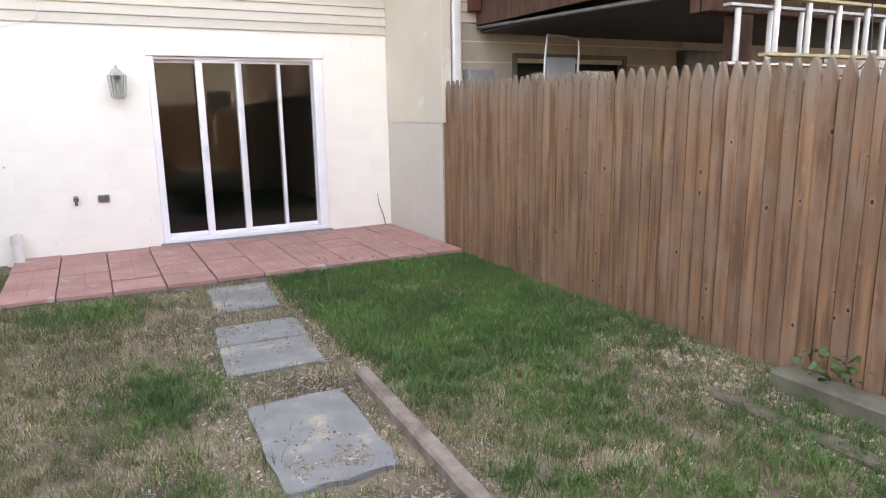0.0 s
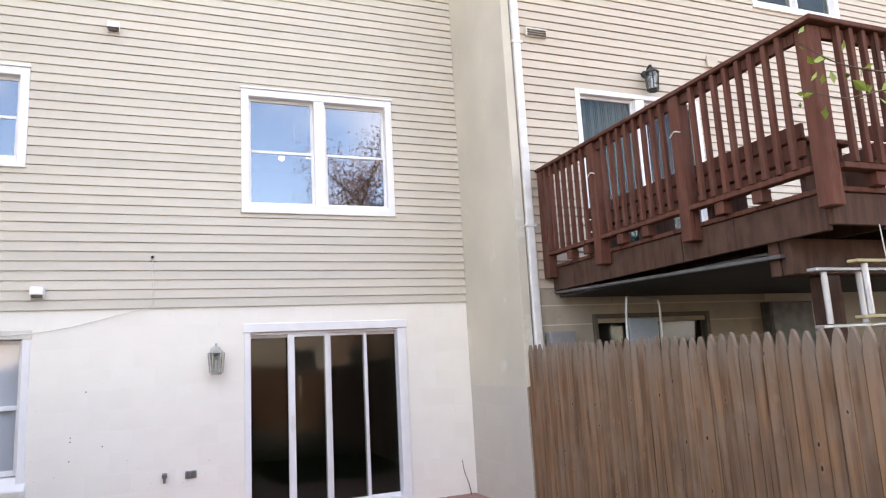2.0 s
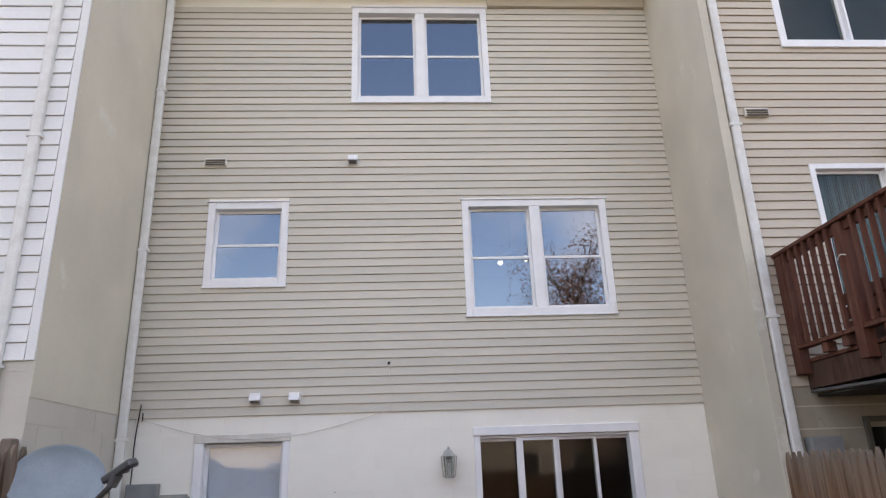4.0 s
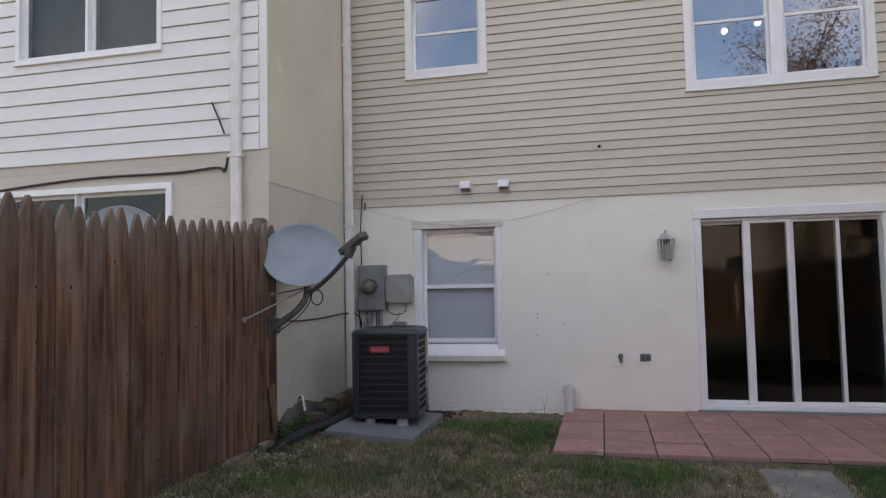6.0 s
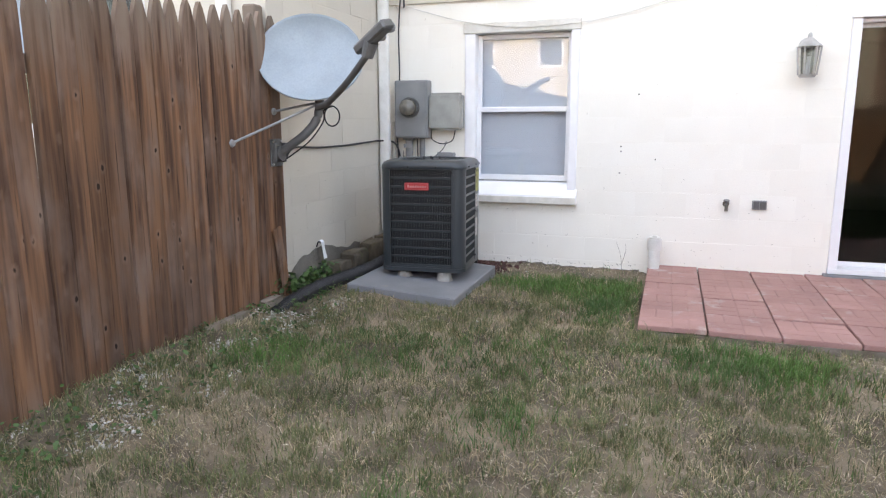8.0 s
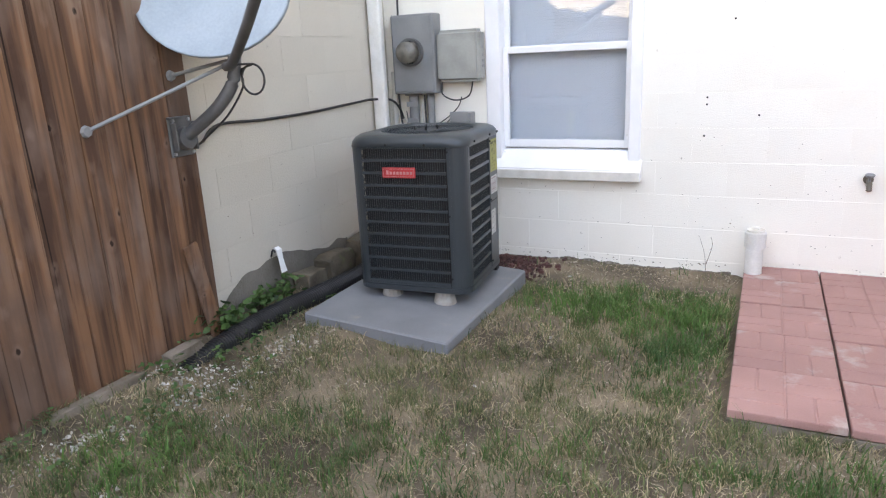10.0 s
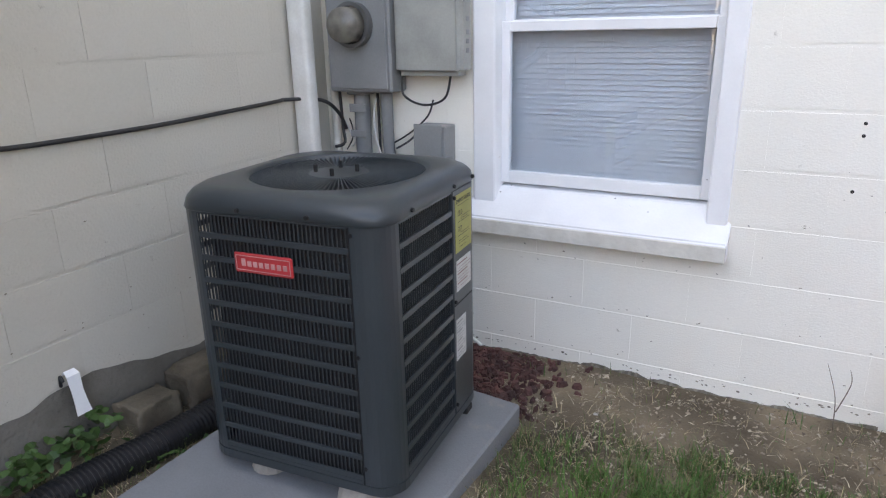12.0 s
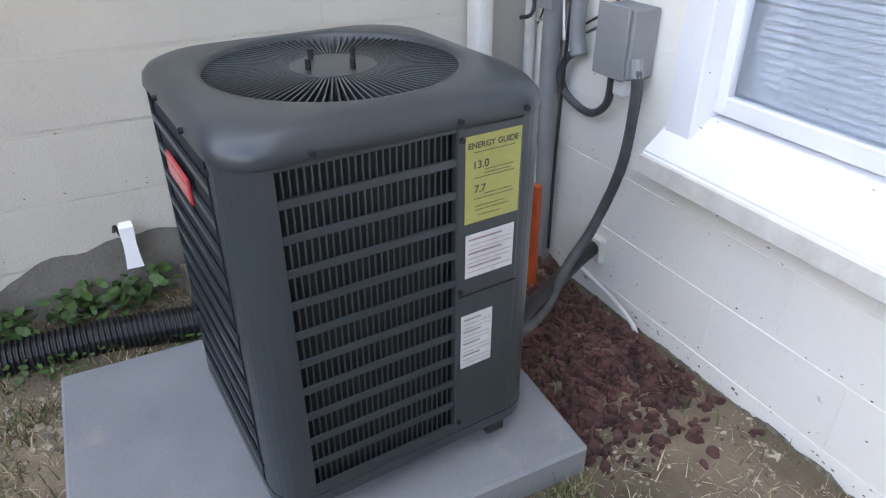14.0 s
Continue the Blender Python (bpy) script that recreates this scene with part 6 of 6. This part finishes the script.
for k, (c, s) in enumerate((((-2.175, 8.19, 0.12), (0.06, 0.085, 0.085)), ((-2.165, 8.45, 0.14), (0.07, 0.14, 0.10)), ((-2.165, 8.80, 0.15), (0.07, 0.16, 0.12)), ((-2.17, 9.09, 0.15), (0.065, 0.09, 0.13)))):
    rock("edging_stone", c, s, k * 7.3, M_ROCK, "mossy brown stone against the wall foot", "stone", "stones along the wall")
for k, (c, s) in enumerate((((-2.165, 7.17, 0.125), (0.03, 0.11, 0.026)), ((-2.185, 6.72, 0.105), (0.022, 0.22, 0.026)))):
    rock("edging_stone", c, s, 50 + k * 7.3, M_EDGING, "dirty concrete lump at the fence foot", "stone", "stones along the fence")
bm = bmesh.new()
bend = [Vector(p) for p in ((-2.12, 7.10, 0.03), (-2.12, 7.32, 0.07), (-2.105, 7.56, 0.095), (-2.09, 7.85, 0.10), (-2.045, 8.12, 0.10), (-2.02, 8.5, 0.10), (-2.05, 8.95, 0.10))]
rings = []
for i in range(len(bend) - 1):
    a, b = bend[max(i - 1, 0)], bend[min(i + 2, len(bend) - 1)]
    steps = 4 * round((bend[i + 1] - bend[i]).length / 0.0165)
    for j in range(steps):
        t = j / steps
        p = 0.5 * ((2 * bend[i]) + (bend[i + 1] - a) * t + (2 * a - 5 * bend[i] + 4 * bend[i + 1] - b) * t * t + (3 * bend[i] - a - 3 * bend[i + 1] + b) * t ** 3)
        r = 0.057 if j // 2 % 2 else 0.050
        rings.append([p + Vector((r * math.cos(k * math.tau / 16), 0, r * math.sin(k * math.tau / 16))) for k in range(16)])
vr = loft(bm, rings)
bmesh.ops.recalc_face_normals(bm, faces=bm.faces)
solo("drain_pipe", bm, M_RUBBER, "black corrugated drain pipe along the wall foot", "drain pipe")
bm = bmesh.new()
curl = [(0.008, 0.385, 0.014), (0.03, 0.405, 0.018), (0.048, 0.392, 0.022), (0.054, 0.34, 0.019), (0.062, 0.30, 0.021), (0.07, 0.262, 0.025)]
rows = [[bm.verts.new((XL + x + d, 7.975 + k * w, z)) for k in (-1, 1) for d in (0.0, 0.003)] for x, z, w in curl]
for a, b in zip(rows, rows[1:]):
    for p, q in ((0, 1), (1, 3), (3, 2), (2, 0)):
        bm.faces.new((a[p], a[q], b[q], b[p]))
bm.faces.new([rows[0][k] for k in (0, 1, 3, 2)])
bm.faces.new([rows[-1][k] for k in (0, 2, 3, 1)])
bmesh.ops.recalc_face_normals(bm, faces=bm.faces)
tag = solo("plastic_tag", bm, M_WHITE, "curled white plastic strip poking from the wall", "strip")
tube("stem", [(XL + 0.006, 7.955, 0.35), (XL + 0.03, 7.945, 0.395), (XL + 0.05, 7.94, 0.385)], 0.005, M_CABLE, tag, "thin black wire")
bm = boxed(-0.009, 0.009, -0.042, 0.042, 0.0, 0.50, bevel=0.004, m=Matrix.Translation((-2.195, 7.43, 0.10)) @ Matrix.Rotation(radians(10), 4, "X") @ Matrix.Rotation(radians(-1), 4, "Y"))
solo("loose_board", bm, M_PICKET_L, "short loose board leaning at the fence end", "board")
bm = boxed(-0.009, 0.009, -0.04, 0.04, 0.0, 0.36, bevel=0.004, m=Matrix.Translation((-2.19, 4.79, 0.03)) @ Matrix.Rotation(radians(-16), 4, "X") @ Matrix.Rotation(radians(-9), 4, "Y"))
solo("loose_board", bm, M_PICKET_L, "short splintered board leaning on the old fence", "board")


# ---- trees ----
def tree(name, foot, limbs, leaf_mat, leaves, leaf, spread, seed, label, trunk_r, twig=0.42):
    rnd = random.Random(seed)
    t = thing(name, foot, label, "tree")
    for k, pts in enumerate(limbs):
        tube("trunk" if k == 0 else "limb", pts, (trunk_r, trunk_r * 0.55) if k == 0 else (trunk_r * twig, 0.002), M_BARK, t, seg=10 if k == 0 else 7)
    vs, fs = [], []
    for pts in limbs[1:]:
        for i in range(leaves):
            j = rnd.randrange(len(pts) - 1)
            p = Vector(pts[j]).lerp(Vector(pts[j + 1]), rnd.random()) + Vector([rnd.gauss(0, spread) for _ in range(3)])
            a = Vector([rnd.gauss(0, 1) for _ in range(3)]).normalized()
            b = a.cross(Vector([rnd.gauss(0, 1) for _ in range(3)])).normalized()
            L = leaf * rnd.uniform(0.6, 1.3)
            o = len(vs)
            c = a.cross(b)
            vs += [p, p + a * L * 0.5 + b * L * 0.28 + c * L * 0.06, p + a * L, p + a * L * 0.5 - b * L * 0.28 + c * L * 0.06]
            fs += [(o, o + 1, o + 2), (o, o + 2, o + 3)]
    me = bpy.data.meshes.new("crown")
    me.from_pydata([v - Vector(foot) for v in vs], [], fs)
    me.materials.append(leaf_mat)
    ob = new("crown", me)
    ob.parent = t
    ORIGIN[ob.name] = Vector(foot)
    return t


tree("small_tree", (6.4, 3.1, 0), [
    [(6.4, 3.1, 0), (6.38, 3.12, 1.4), (6.3, 3.2, 2.6), (6.25, 3.25, 3.6)],
    [(6.3, 3.2, 2.7), (6.0, 3.6, 2.95), (5.6, 3.95, 3.06), (5.1, 4.12, 3.07), (4.66, 4.2, 3.04), (4.28, 4.2, 2.955), (3.93, 4.2, 2.99)],
    [(5.6, 3.95, 3.06), (5.1, 4.1, 3.11), (4.6, 4.2, 3.15), (4.25, 4.2, 3.17), (3.99, 4.2, 3.26)],
    [(6.3, 3.2, 2.9), (6.1, 3.9, 3.3), (5.9, 4.2, 3.2), (5.4, 4.3, 2.95)]], M_LEAF, 26, 0.085, 0.055, 3, "slim young tree with fresh yellow-green leaves", 0.05, 0.2)
rl = random.Random(17)
crown_limbs = [[(8.0, -10, 0), (8.05, -10, 3), (7.9, -9.9, 6.0), (8.0, -9.8, 8.5)]]
for k in range(14):
    a, z = k * 2.4, 4.2 + k * 0.36
    r = rl.uniform(2.0, 3.6) * (1.0 if k < 9 else 0.65)
    crown_limbs.append([(7.95, -9.9, z), (7.95 + 0.4 * r * math.cos(a), -9.9 + 0.4 * r * math.sin(a), z + 0.9), (7.95 + r * math.cos(a), -9.9 + r * math.sin(a), z + 2.2 + rl.random())])
tree("rust_leaved_tree", (8.0, -10, 0), crown_limbs, M_LEAF_RED, 900, 0.12, 0.5, 5, "tall rust-leaved tree beyond the yard", 0.22)


# ---- houses across the way, seen only in the panes ----
def far_house(x0, x1, y, top, wall_mat, label):
    h = thing("town_house", ((x0 + x1) / 2, y, 0), label, "house", group="houses across the way")
    holes = [(x0 + a, x0 + a + 1.3, z, z + 1.4) for z in (1.2, 4.0) for a in (0.8, (x1 - x0) - 2.1)]
    bm = bmesh.new()
    for a, b, lo, hi in cells(x0, x1, -0.1, top, holes):
        box(bm, a, b, y - 0.25, y, lo, hi)
    part("wall", bm, wall_mat, h)
    part("back", boxed(x0, x1, y - 7.0, y - 0.9, -0.1, top - 0.1), M_SCREEN_DARK, h)
    bm = bmesh.new()
    vs = [bm.verts.new((x, yy, z)) for x in (x0 - 0.02, x1 - 0.03) for yy, z in ((y + 0.35, top - 0.05), (y - 3.5, top + 1.9), (y - 7.3, top - 0.05))]
    bm.faces.new(vs[:3]), bm.faces.new(vs[3:][::-1])
    for k in range(3):
        bm.faces.new((vs[k], vs[3 + k], vs[3 + (k + 1) % 3], vs[(k + 1) % 3]))
    bmesh.ops.recalc_face_normals(bm, faces=bm.faces)
    part("roof", bm, M_DECK_DARK, h)
    for a, b, lo, hi in holes:
        w = part("window", boxed(a, b, y - 0.16, y - 0.10, lo, hi), M_WHITE, h)
        part("pane", boxed(a + 0.09, b - 0.09, y - 0.098, y - 0.09, lo + 0.09, hi - 0.09), M_UNDER, w)


for k, (a, b, top, mat) in enumerate(((-17.0, -10.6, 6.2, M_BRICK), (-10.6, -4.2, 5.7, M_BLOCK_TAN), (-4.2, 2.2, 6.2, M_BRICK), (2.2, 8.6, 5.7, M_BLOCK_TAN), (8.6, 15.0, 6.2, M_BRICK))):
    far_house(a, b, -19.0, top, mat, "tan and brick town house across the way, dark pitched roof")


# ---- loose ground cover ----
def lush(x, y):
    """How green the lawn is, 0 to 1."""
    g = 0.0
    if x > 2.12 and y > 3.2:
        g = smooth(2.12, 2.4, x - 0.05 * noise.noise((y * 3, 2, 0))) * smooth(3.9, 5.2, y + 0.7 * noise.noise((x * 1.2, y * 1.2, 7))) * (1 - 0.5 * smooth(3.75, 4.15, x))
        g *= 1 - 0.75 * math.exp(-((x - 3.3) ** 2 + (y - 6.55) ** 2) / 0.10) - 0.6 * math.exp(-((x - 2.75) ** 2 + (y - 4.5) ** 2) / 0.12)
        g *= 0.62 + 0.38 * smooth(-0.25, 0.2, noise.noise((x * 2.6, y * 2.6, 41.0)))
    for cx, cy, rx, ry, s in ((1.18, 5.25, 0.26, 0.36, 1.0), (1.10, 4.0, 0.32, 0.26, 0.9), (-0.08, 8.35, 0.18, 0.5, 0.75), (-0.5, 8.62, 0.42, 0.22, 0.55), (3.7, 3.2, 0.4, 0.5, 0.6), (0.75, 7.1, 0.4, 0.25, 0.55), (-1.75, 6.5, 0.2, 0.25, 0.4), (-0.35, 6.1, 0.14, 0.2, 0.3), (-0.55, 5.4, 0.1, 0.12, 0.4), (2.9, 3.2, 0.5, 0.4, 0.35)):
        g = max(g, s * math.exp(-(((x - cx) / rx) ** 2 + ((y - cy) / ry) ** 2)))
    g = max(g, 0.42 * smooth(0.15, 0.5, noise.noise((x * 1.1 + 5, y * 1.1, 12.0))) * (0.22 if x < 2.2 else 1))
    return min(g, 1.0)


def bare(x, y):
    """Where nothing grows: paving, slabs, pad, walls, worn soil."""
    if x > 0.14 and y > 7.57 or y > YF - 0.03 or x < XL + 0.03 or x > 4.2:
        return 1.0
    if PADX[0] - 0.02 < x < PADX[1] + 0.02 and PADY[0] - 0.02 < y < PADY[1] + 0.02:
        return 1.0
    if any(a + 0.02 < x - 0.05 * (y - c) < b - 0.02 and c + 0.02 < y < d - 0.02 for a, b, c, d in SLABS):
        return 0.94
    if abs(x - (1.93 + 0.048 * (y - 0.6))) < 0.05 and y < 5.05:
        return 0.97
    if 1.2 < x < 2.2 and y < 7.6:
        return 0.62
    if x < -1.0 and y > 8.88 or y > 8.98 + 0.08 * noise.noise((x * 4, 1, 5)) and x < 0.14:
        return 0.93
    if x < -1.88 and y > 7.0:
        return 0.8
    return 0.2 * smooth(0.0, 0.35, noise.noise((x * 0.8, y * 0.8, 30.0)))


def worn_out(x, y):
    """Patches where only pale thatch is left."""
    return 0.65 * smooth(0.08, 0.34, noise.noise((x * 1.7, y * 1.7, 21.0)))


def clump(x, y):
    return 0.25 + 1.3 * smooth(-0.1, 0.35, noise.noise((x * 8, y * 8, 50.0)) + 0.5 * noise.noise((x * 19, y * 19, 60.0)))


def blades(name, label, count, box_xy, keep, height, width, lean, material, seed):
    rng = random.Random(seed)
    vs, fs, tries = [], [], 0
    x0, x1, y0, y1 = box_xy
    made = 0
    while made < count and tries < count * 9:
        tries += 1
        x, y = rng.uniform(x0, x1), rng.uniform(y0, y1)
        if rng.random() > keep(x, y) * clump(x, y):
            continue
        made += 1
        h, a = height * rng.uniform(0.45, 1.35), rng.uniform(0, math.tau)
        w, l = width * rng.uniform(0.6, 1.3), lean * rng.uniform(0.2, 1.5) * h
        ca, sa, z = math.cos(a), math.sin(a), ground_z(x, y) - 0.004
        b = rng.uniform(0, math.tau)
        dx, dy = l * math.cos(b), l * math.sin(b)
        o = len(vs)
        vs += [(x - w * ca, y - w * sa, z), (x + w * ca, y + w * sa, z), (x + w * 0.7 * ca + dx * 0.35, y + w * 0.7 * sa + dy * 0.35, z + h * 0.6), (x - w * 0.7 * ca + dx * 0.35, y - w * 0.7 * sa + dy * 0.35, z + h * 0.6), (x + dx, y + dy, z + h * rng.uniform(0.75, 1.0))]
        fs += [(o, o + 1, o + 2, o + 3), (o + 3, o + 2, o + 4)]
    me = bpy.data.meshes.new(name)
    me.from_pydata(vs, [], fs)
    me.materials.append(material)
    return tagged(new(name, me), label, "grass", kind="stuff")


LAWN = (XL, 4.2, 2.6, 9.4)
blades("green_grass", "thick green grass in uneven patches", 125000, LAWN, lambda x, y: (1 - bare(x, y)) * lush(x, y), 0.07, 0.0023, 0.6, M_GREEN, 1)
blades("olive_grass", "thin olive grass between dry patches", 135000, LAWN, lambda x, y: (1 - bare(x, y)) * (0.42 + 0.1 * lush(x, y)) * (1 - worn_out(x, y)), 0.055, 0.0019, 0.55, M_OLIVE, 2)
blades("dry_grass", "dry straw-coloured grass and thatch", 130000, LAWN, lambda x, y: (1 - bare(x, y)) * (1 - 0.85 * lush(x, y)) + 0.08 * (bare(x, y) < 0.9), 0.034, 0.0018, 1.35, M_DRY, 3)
blades("straw", "pale dead straw lying flat in the lawn", 46000, LAWN, lambda x, y: (1 - 0.8 * bare(x, y)) * (1 - 0.8 * lush(x, y)) * (bare(x, y) < 0.9), 0.013, 0.0016, 3.6, M_STRAW, 8)
blades("straw", "dead straw and twigs strewn along the wall foot", 900, (-1.6, 0.14, 8.9, 9.4), lambda x, y: 0.8, 0.014, 0.0016, 3.8, M_STRAW, 9)
blades("grass_tufts", "taller dark green tufts standing in the thin lawn", 5000, LAWN, lambda x, y: (1 - bare(x, y)) * smooth(0.32, 0.5, noise.noise((x * 5, y * 5, 88.0))), 0.095, 0.0022, 0.45, M_WEED, 6)


def scatter(name, label, category, count, area, size, flat, material, seed, sides=5, keep=None, level=None):
    """Many small chips or leaves lying on the ground."""
    rng = random.Random(seed)
    vs, fs = [], []
    for _ in range(count):
        x, y = rng.uniform(area[0], area[1]), rng.uniform(area[2], area[3])
        if keep and rng.random() > keep(x, y):
            continue
        s, z = size * rng.uniform(0.4, 1.4), ground_z(x, y) if level is None else level
        q = Euler((rng.gauss(0, 0.35), rng.gauss(0, 0.35), rng.uniform(0, 6.28))).to_matrix()
        o, slim = len(vs), rng.uniform(0.22, 0.85)
        up = s * flat
        low = [q @ Vector((s * rng.uniform(0.7, 1.1) * math.cos(k * math.tau / sides), s * slim * rng.uniform(0.7, 1.1) * math.sin(k * math.tau / sides), 0)) for k in range(sides)]
        c = Vector((x, y, z + up * 0.35))
        vs += [c + p - Vector((0, 0, up * 0.4)) for p in low] + [c + p * 0.72 + Vector((0, 0, up)) for p in low]
        fs.append(tuple(o + sides + k for k in range(sides)))
        fs += [(o + k, o + (k + 1) % sides, o + sides + (k + 1) % sides, o + sides + k) for k in range(sides)]
    me = bpy.data.meshes.new(name)
    me.from_pydata(vs, [], fs)
    me.materials.append(material)
    return tagged(new(name, me), label, category, kind="stuff")


open_soil = lambda x, y: 0.0 if (x > 0.14 and y > 7.57) or (PADX[0] < x < PADX[1] and PADY[0] < y < PADY[1]) else 1.0
scatter("lava_rock", "dark red lava rock between condenser and wall", "lava rock", 2200, (-2.05, -0.85, 8.92, 9.40), 0.023, 0.55, M_LAVA, 11, 6, lambda x, y: 1 - 0.97 * smooth(-1.3, -0.95, x))
scatter("leaf_litter", "dry leaves and straw crumbs on the soil", "litter", 8000, (XL, 4.2, 2.8, 9.4), 0.011, 0.12, M_LITTER, 12, 4, open_soil)
scatter("leaf_litter", "brown crumbs and straw round the stepping stones", "litter", 11000, (1.25, 2.3, 3.2, 7.55), 0.012, 0.15, M_LITTER, 13, 4)
scatter("leaf_litter", "heap of dry leaves in the bed by the fence", "litter", 2300, (3.5, 4.2, 2.6, 5.2), 0.026, 0.12, M_LITTER, 14, 5)
scatter("leaf_litter", "straw crumbs blown onto the nearest stepping slab", "litter", 900, (1.50, 1.86, 4.07, 4.62), 0.010, 0.2, M_LITTER, 28, 4, lambda x, y: smooth(4.66, 4.15, y) * smooth(-0.25, 0.25, noise.noise((x * 7, y * 7, 3.0))), 0.023)
scatter("leaf_litter", "straw crumbs blown over the middle slabs", "litter", 700, (1.52, 2.05, 5.4, 6.28), 0.010, 0.2, M_LITTER, 29, 4, lambda x, y: smooth(-0.1, 0.3, noise.noise((x * 5, y * 5, 8.0))), 0.023)
scatter("leaf_litter", "dry curled leaves banked against the timber", "litter", 700, (3.72, 4.15, 3.75, 4.5), 0.03, 0.14, M_LITTER, 27, 5)
scatter("leaf_litter", "straw and leaf crumbs along the wall foot", "litter", 2600, (-1.2, 0.14, 8.7, 9.42), 0.011, 0.15, M_LITTER, 15, 4, lambda x, y: 0.15 + smooth(-0.1, 0.35, noise.noise((x * 6, y * 6, 19.0))))
scatter("leaf_litter", "dead leaves and chips between drain pipe and pad", "litter", 420, (-2.0, -1.62, 7.3, 8.2), 0.02, 0.15, M_LITTER, 19, 5, open_soil)
scatter("gravel", "pale gravel and chips along the old fence", "gravel", 6000, (-2.2, -1.6, 4.3, 7.6), 0.011, 0.35, M_CHIP, 16, 5, lambda x, y: smooth(-1.6, -2.0, x) * smooth(-0.05, 0.3, noise.noise((x * 4, y * 2.2, 77.0)) + 0.12))
scatter("gravel", "few pale stones scattered over the lawn", "gravel", 160, (XL, 4.2, 3.0, 9.4), 0.010, 0.5, M_CHIP, 18, 5, open_soil)


def weeds(name, label, count, area, size, seed, material=M_WEED, height=0.12):
    rng = random.Random(seed)
    vs, fs = [], []
    for _ in range(count):
        cx, cy = rng.uniform(area[0], area[1]), rng.uniform(area[2], area[3])
        z = ground_z(cx, cy)
        for k in range(rng.randint(5, 9)):
            a, r = rng.uniform(0, math.tau), rng.uniform(0.01, 0.06)
            c = Vector((max(cx + r * math.cos(a), XL + 0.03), cy + r * math.sin(a), z + height * rng.uniform(0.15, 1.0)))
            q = Euler((rng.gauss(0, 0.5), rng.gauss(0, 0.5), a)).to_matrix()
            s = size * rng.uniform(0.5, 1.2)
            o = len(vs)
            rim = [(0.5, 0.0), (0.85, 0.35), (0.6, 0.75), (0.0, 0.95), (-0.6, 0.75), (-0.85, 0.35), (-0.5, 0.0)]
            vs.append(c)
            vs += [c + q @ Vector((s * u, s * v, s * 0.18 * abs(u))) for u, v in rim]
            fs += [(o, o + k2 + 1, o + k2 + 2) for k2 in range(6)]
    me = bpy.data.meshes.new(name)
    me.from_pydata(vs, [], fs)
    me.materials.append(material)
    return tagged(new(name, me), label, "weeds", kind="stuff")


weeds("ground_ivy", "round-leaved green weeds along the wall foot", 36, (-2.23, -2.15, 7.3, 8.05), 0.03, 21, height=0.12)
weeds("ground_ivy", "low green weeds along the old fence", 110, (-2.2, -1.75, 4.6, 7.5), 0.017, 22, height=0.07)
weeds("ground_ivy", "small green weeds beside the pad", 26, (-2.06, -1.95, 7.2, 8.3), 0.017, 23, height=0.06)
weeds("ground_ivy", "green weed growing behind the timber", 10, (4.0, 4.15, 3.35, 3.75), 0.035, 24, height=0.22)
weeds("ground_ivy", "weeds sprouting at the patio edge", 26, (2.2, 4.1, 7.42, 7.58), 0.012, 25, M_OLIVE, 0.16)


# ---- soil splashed and paint chipped along the wall foot ----
def wall_specks(parent, count, u0, u1, place, seed, label):
    """Small ragged flakes of soil and bare block on a painted wall, thickest along the foot and the joints."""
    rng = random.Random(seed)
    vs, fs = [], []
    for k in range(count):
        u = rng.uniform(u0, u1)
        z = rng.choice((0.04, 0.04, 0.04, 0.0825, 0.29, 0.4975)) + abs(rng.gauss(0, 0.018)) if k % 3 else rng.uniform(0.03, 0.95)
        s, sides, o = rng.uniform(0.0008, 0.0030) * (1.5 if z < 0.07 else 1.0), 6, len(vs)
        for j in range(sides):
            a, r = j * math.tau / sides, s * rng.uniform(0.4, 1.3)
            vs.append(Vector(place(u + 1.8 * r * math.cos(a), z + r * math.sin(a))) - ORIGIN[parent.name])
        fs.append(tuple(range(o, o + sides)))
    x, top = u0, []
    while x < u1:
        top.append((x, ground_z(*place(x, 0)[:2]) + 0.004 + 0.022 * abs(noise.noise((x * 7, seed, 0))) + 0.010 * abs(noise.noise((x * 31, seed, 2)))))
        x += 0.012
    for (a, za), (b, zb) in zip(top, top[1:]):
        o = len(vs)
        vs += [Vector(place(p, q)) - ORIGIN[parent.name] for p, q in ((a, za), (b, zb), (b, -0.04), (a, -0.04))]
        fs.append((o, o + 1, o + 2, o + 3))
    me = bpy.data.meshes.new("soil_specks")
    me.from_pydata(vs, [], fs)
    me.materials.append(M_SPLASH)
    ob = new("soil_specks", me)
    ob.parent = parent
    return tagged(ob, label, kind="stuff")


wall_specks(front, 200, -2.2, 0.10, lambda u, z: (u, YF - 0.0016, z), 31, "soil splashes and chipped paint")
wall_specks(front, 120, 0.2, 1.5, lambda u, z: (u, YF - 0.0016, z), 32, "soil splashes and chipped paint")
wall_specks(left_wall, 150, 7.6, 9.3, lambda u, z: (XL + 0.0018, u, z), 33, "soil splashes and chipped paint")
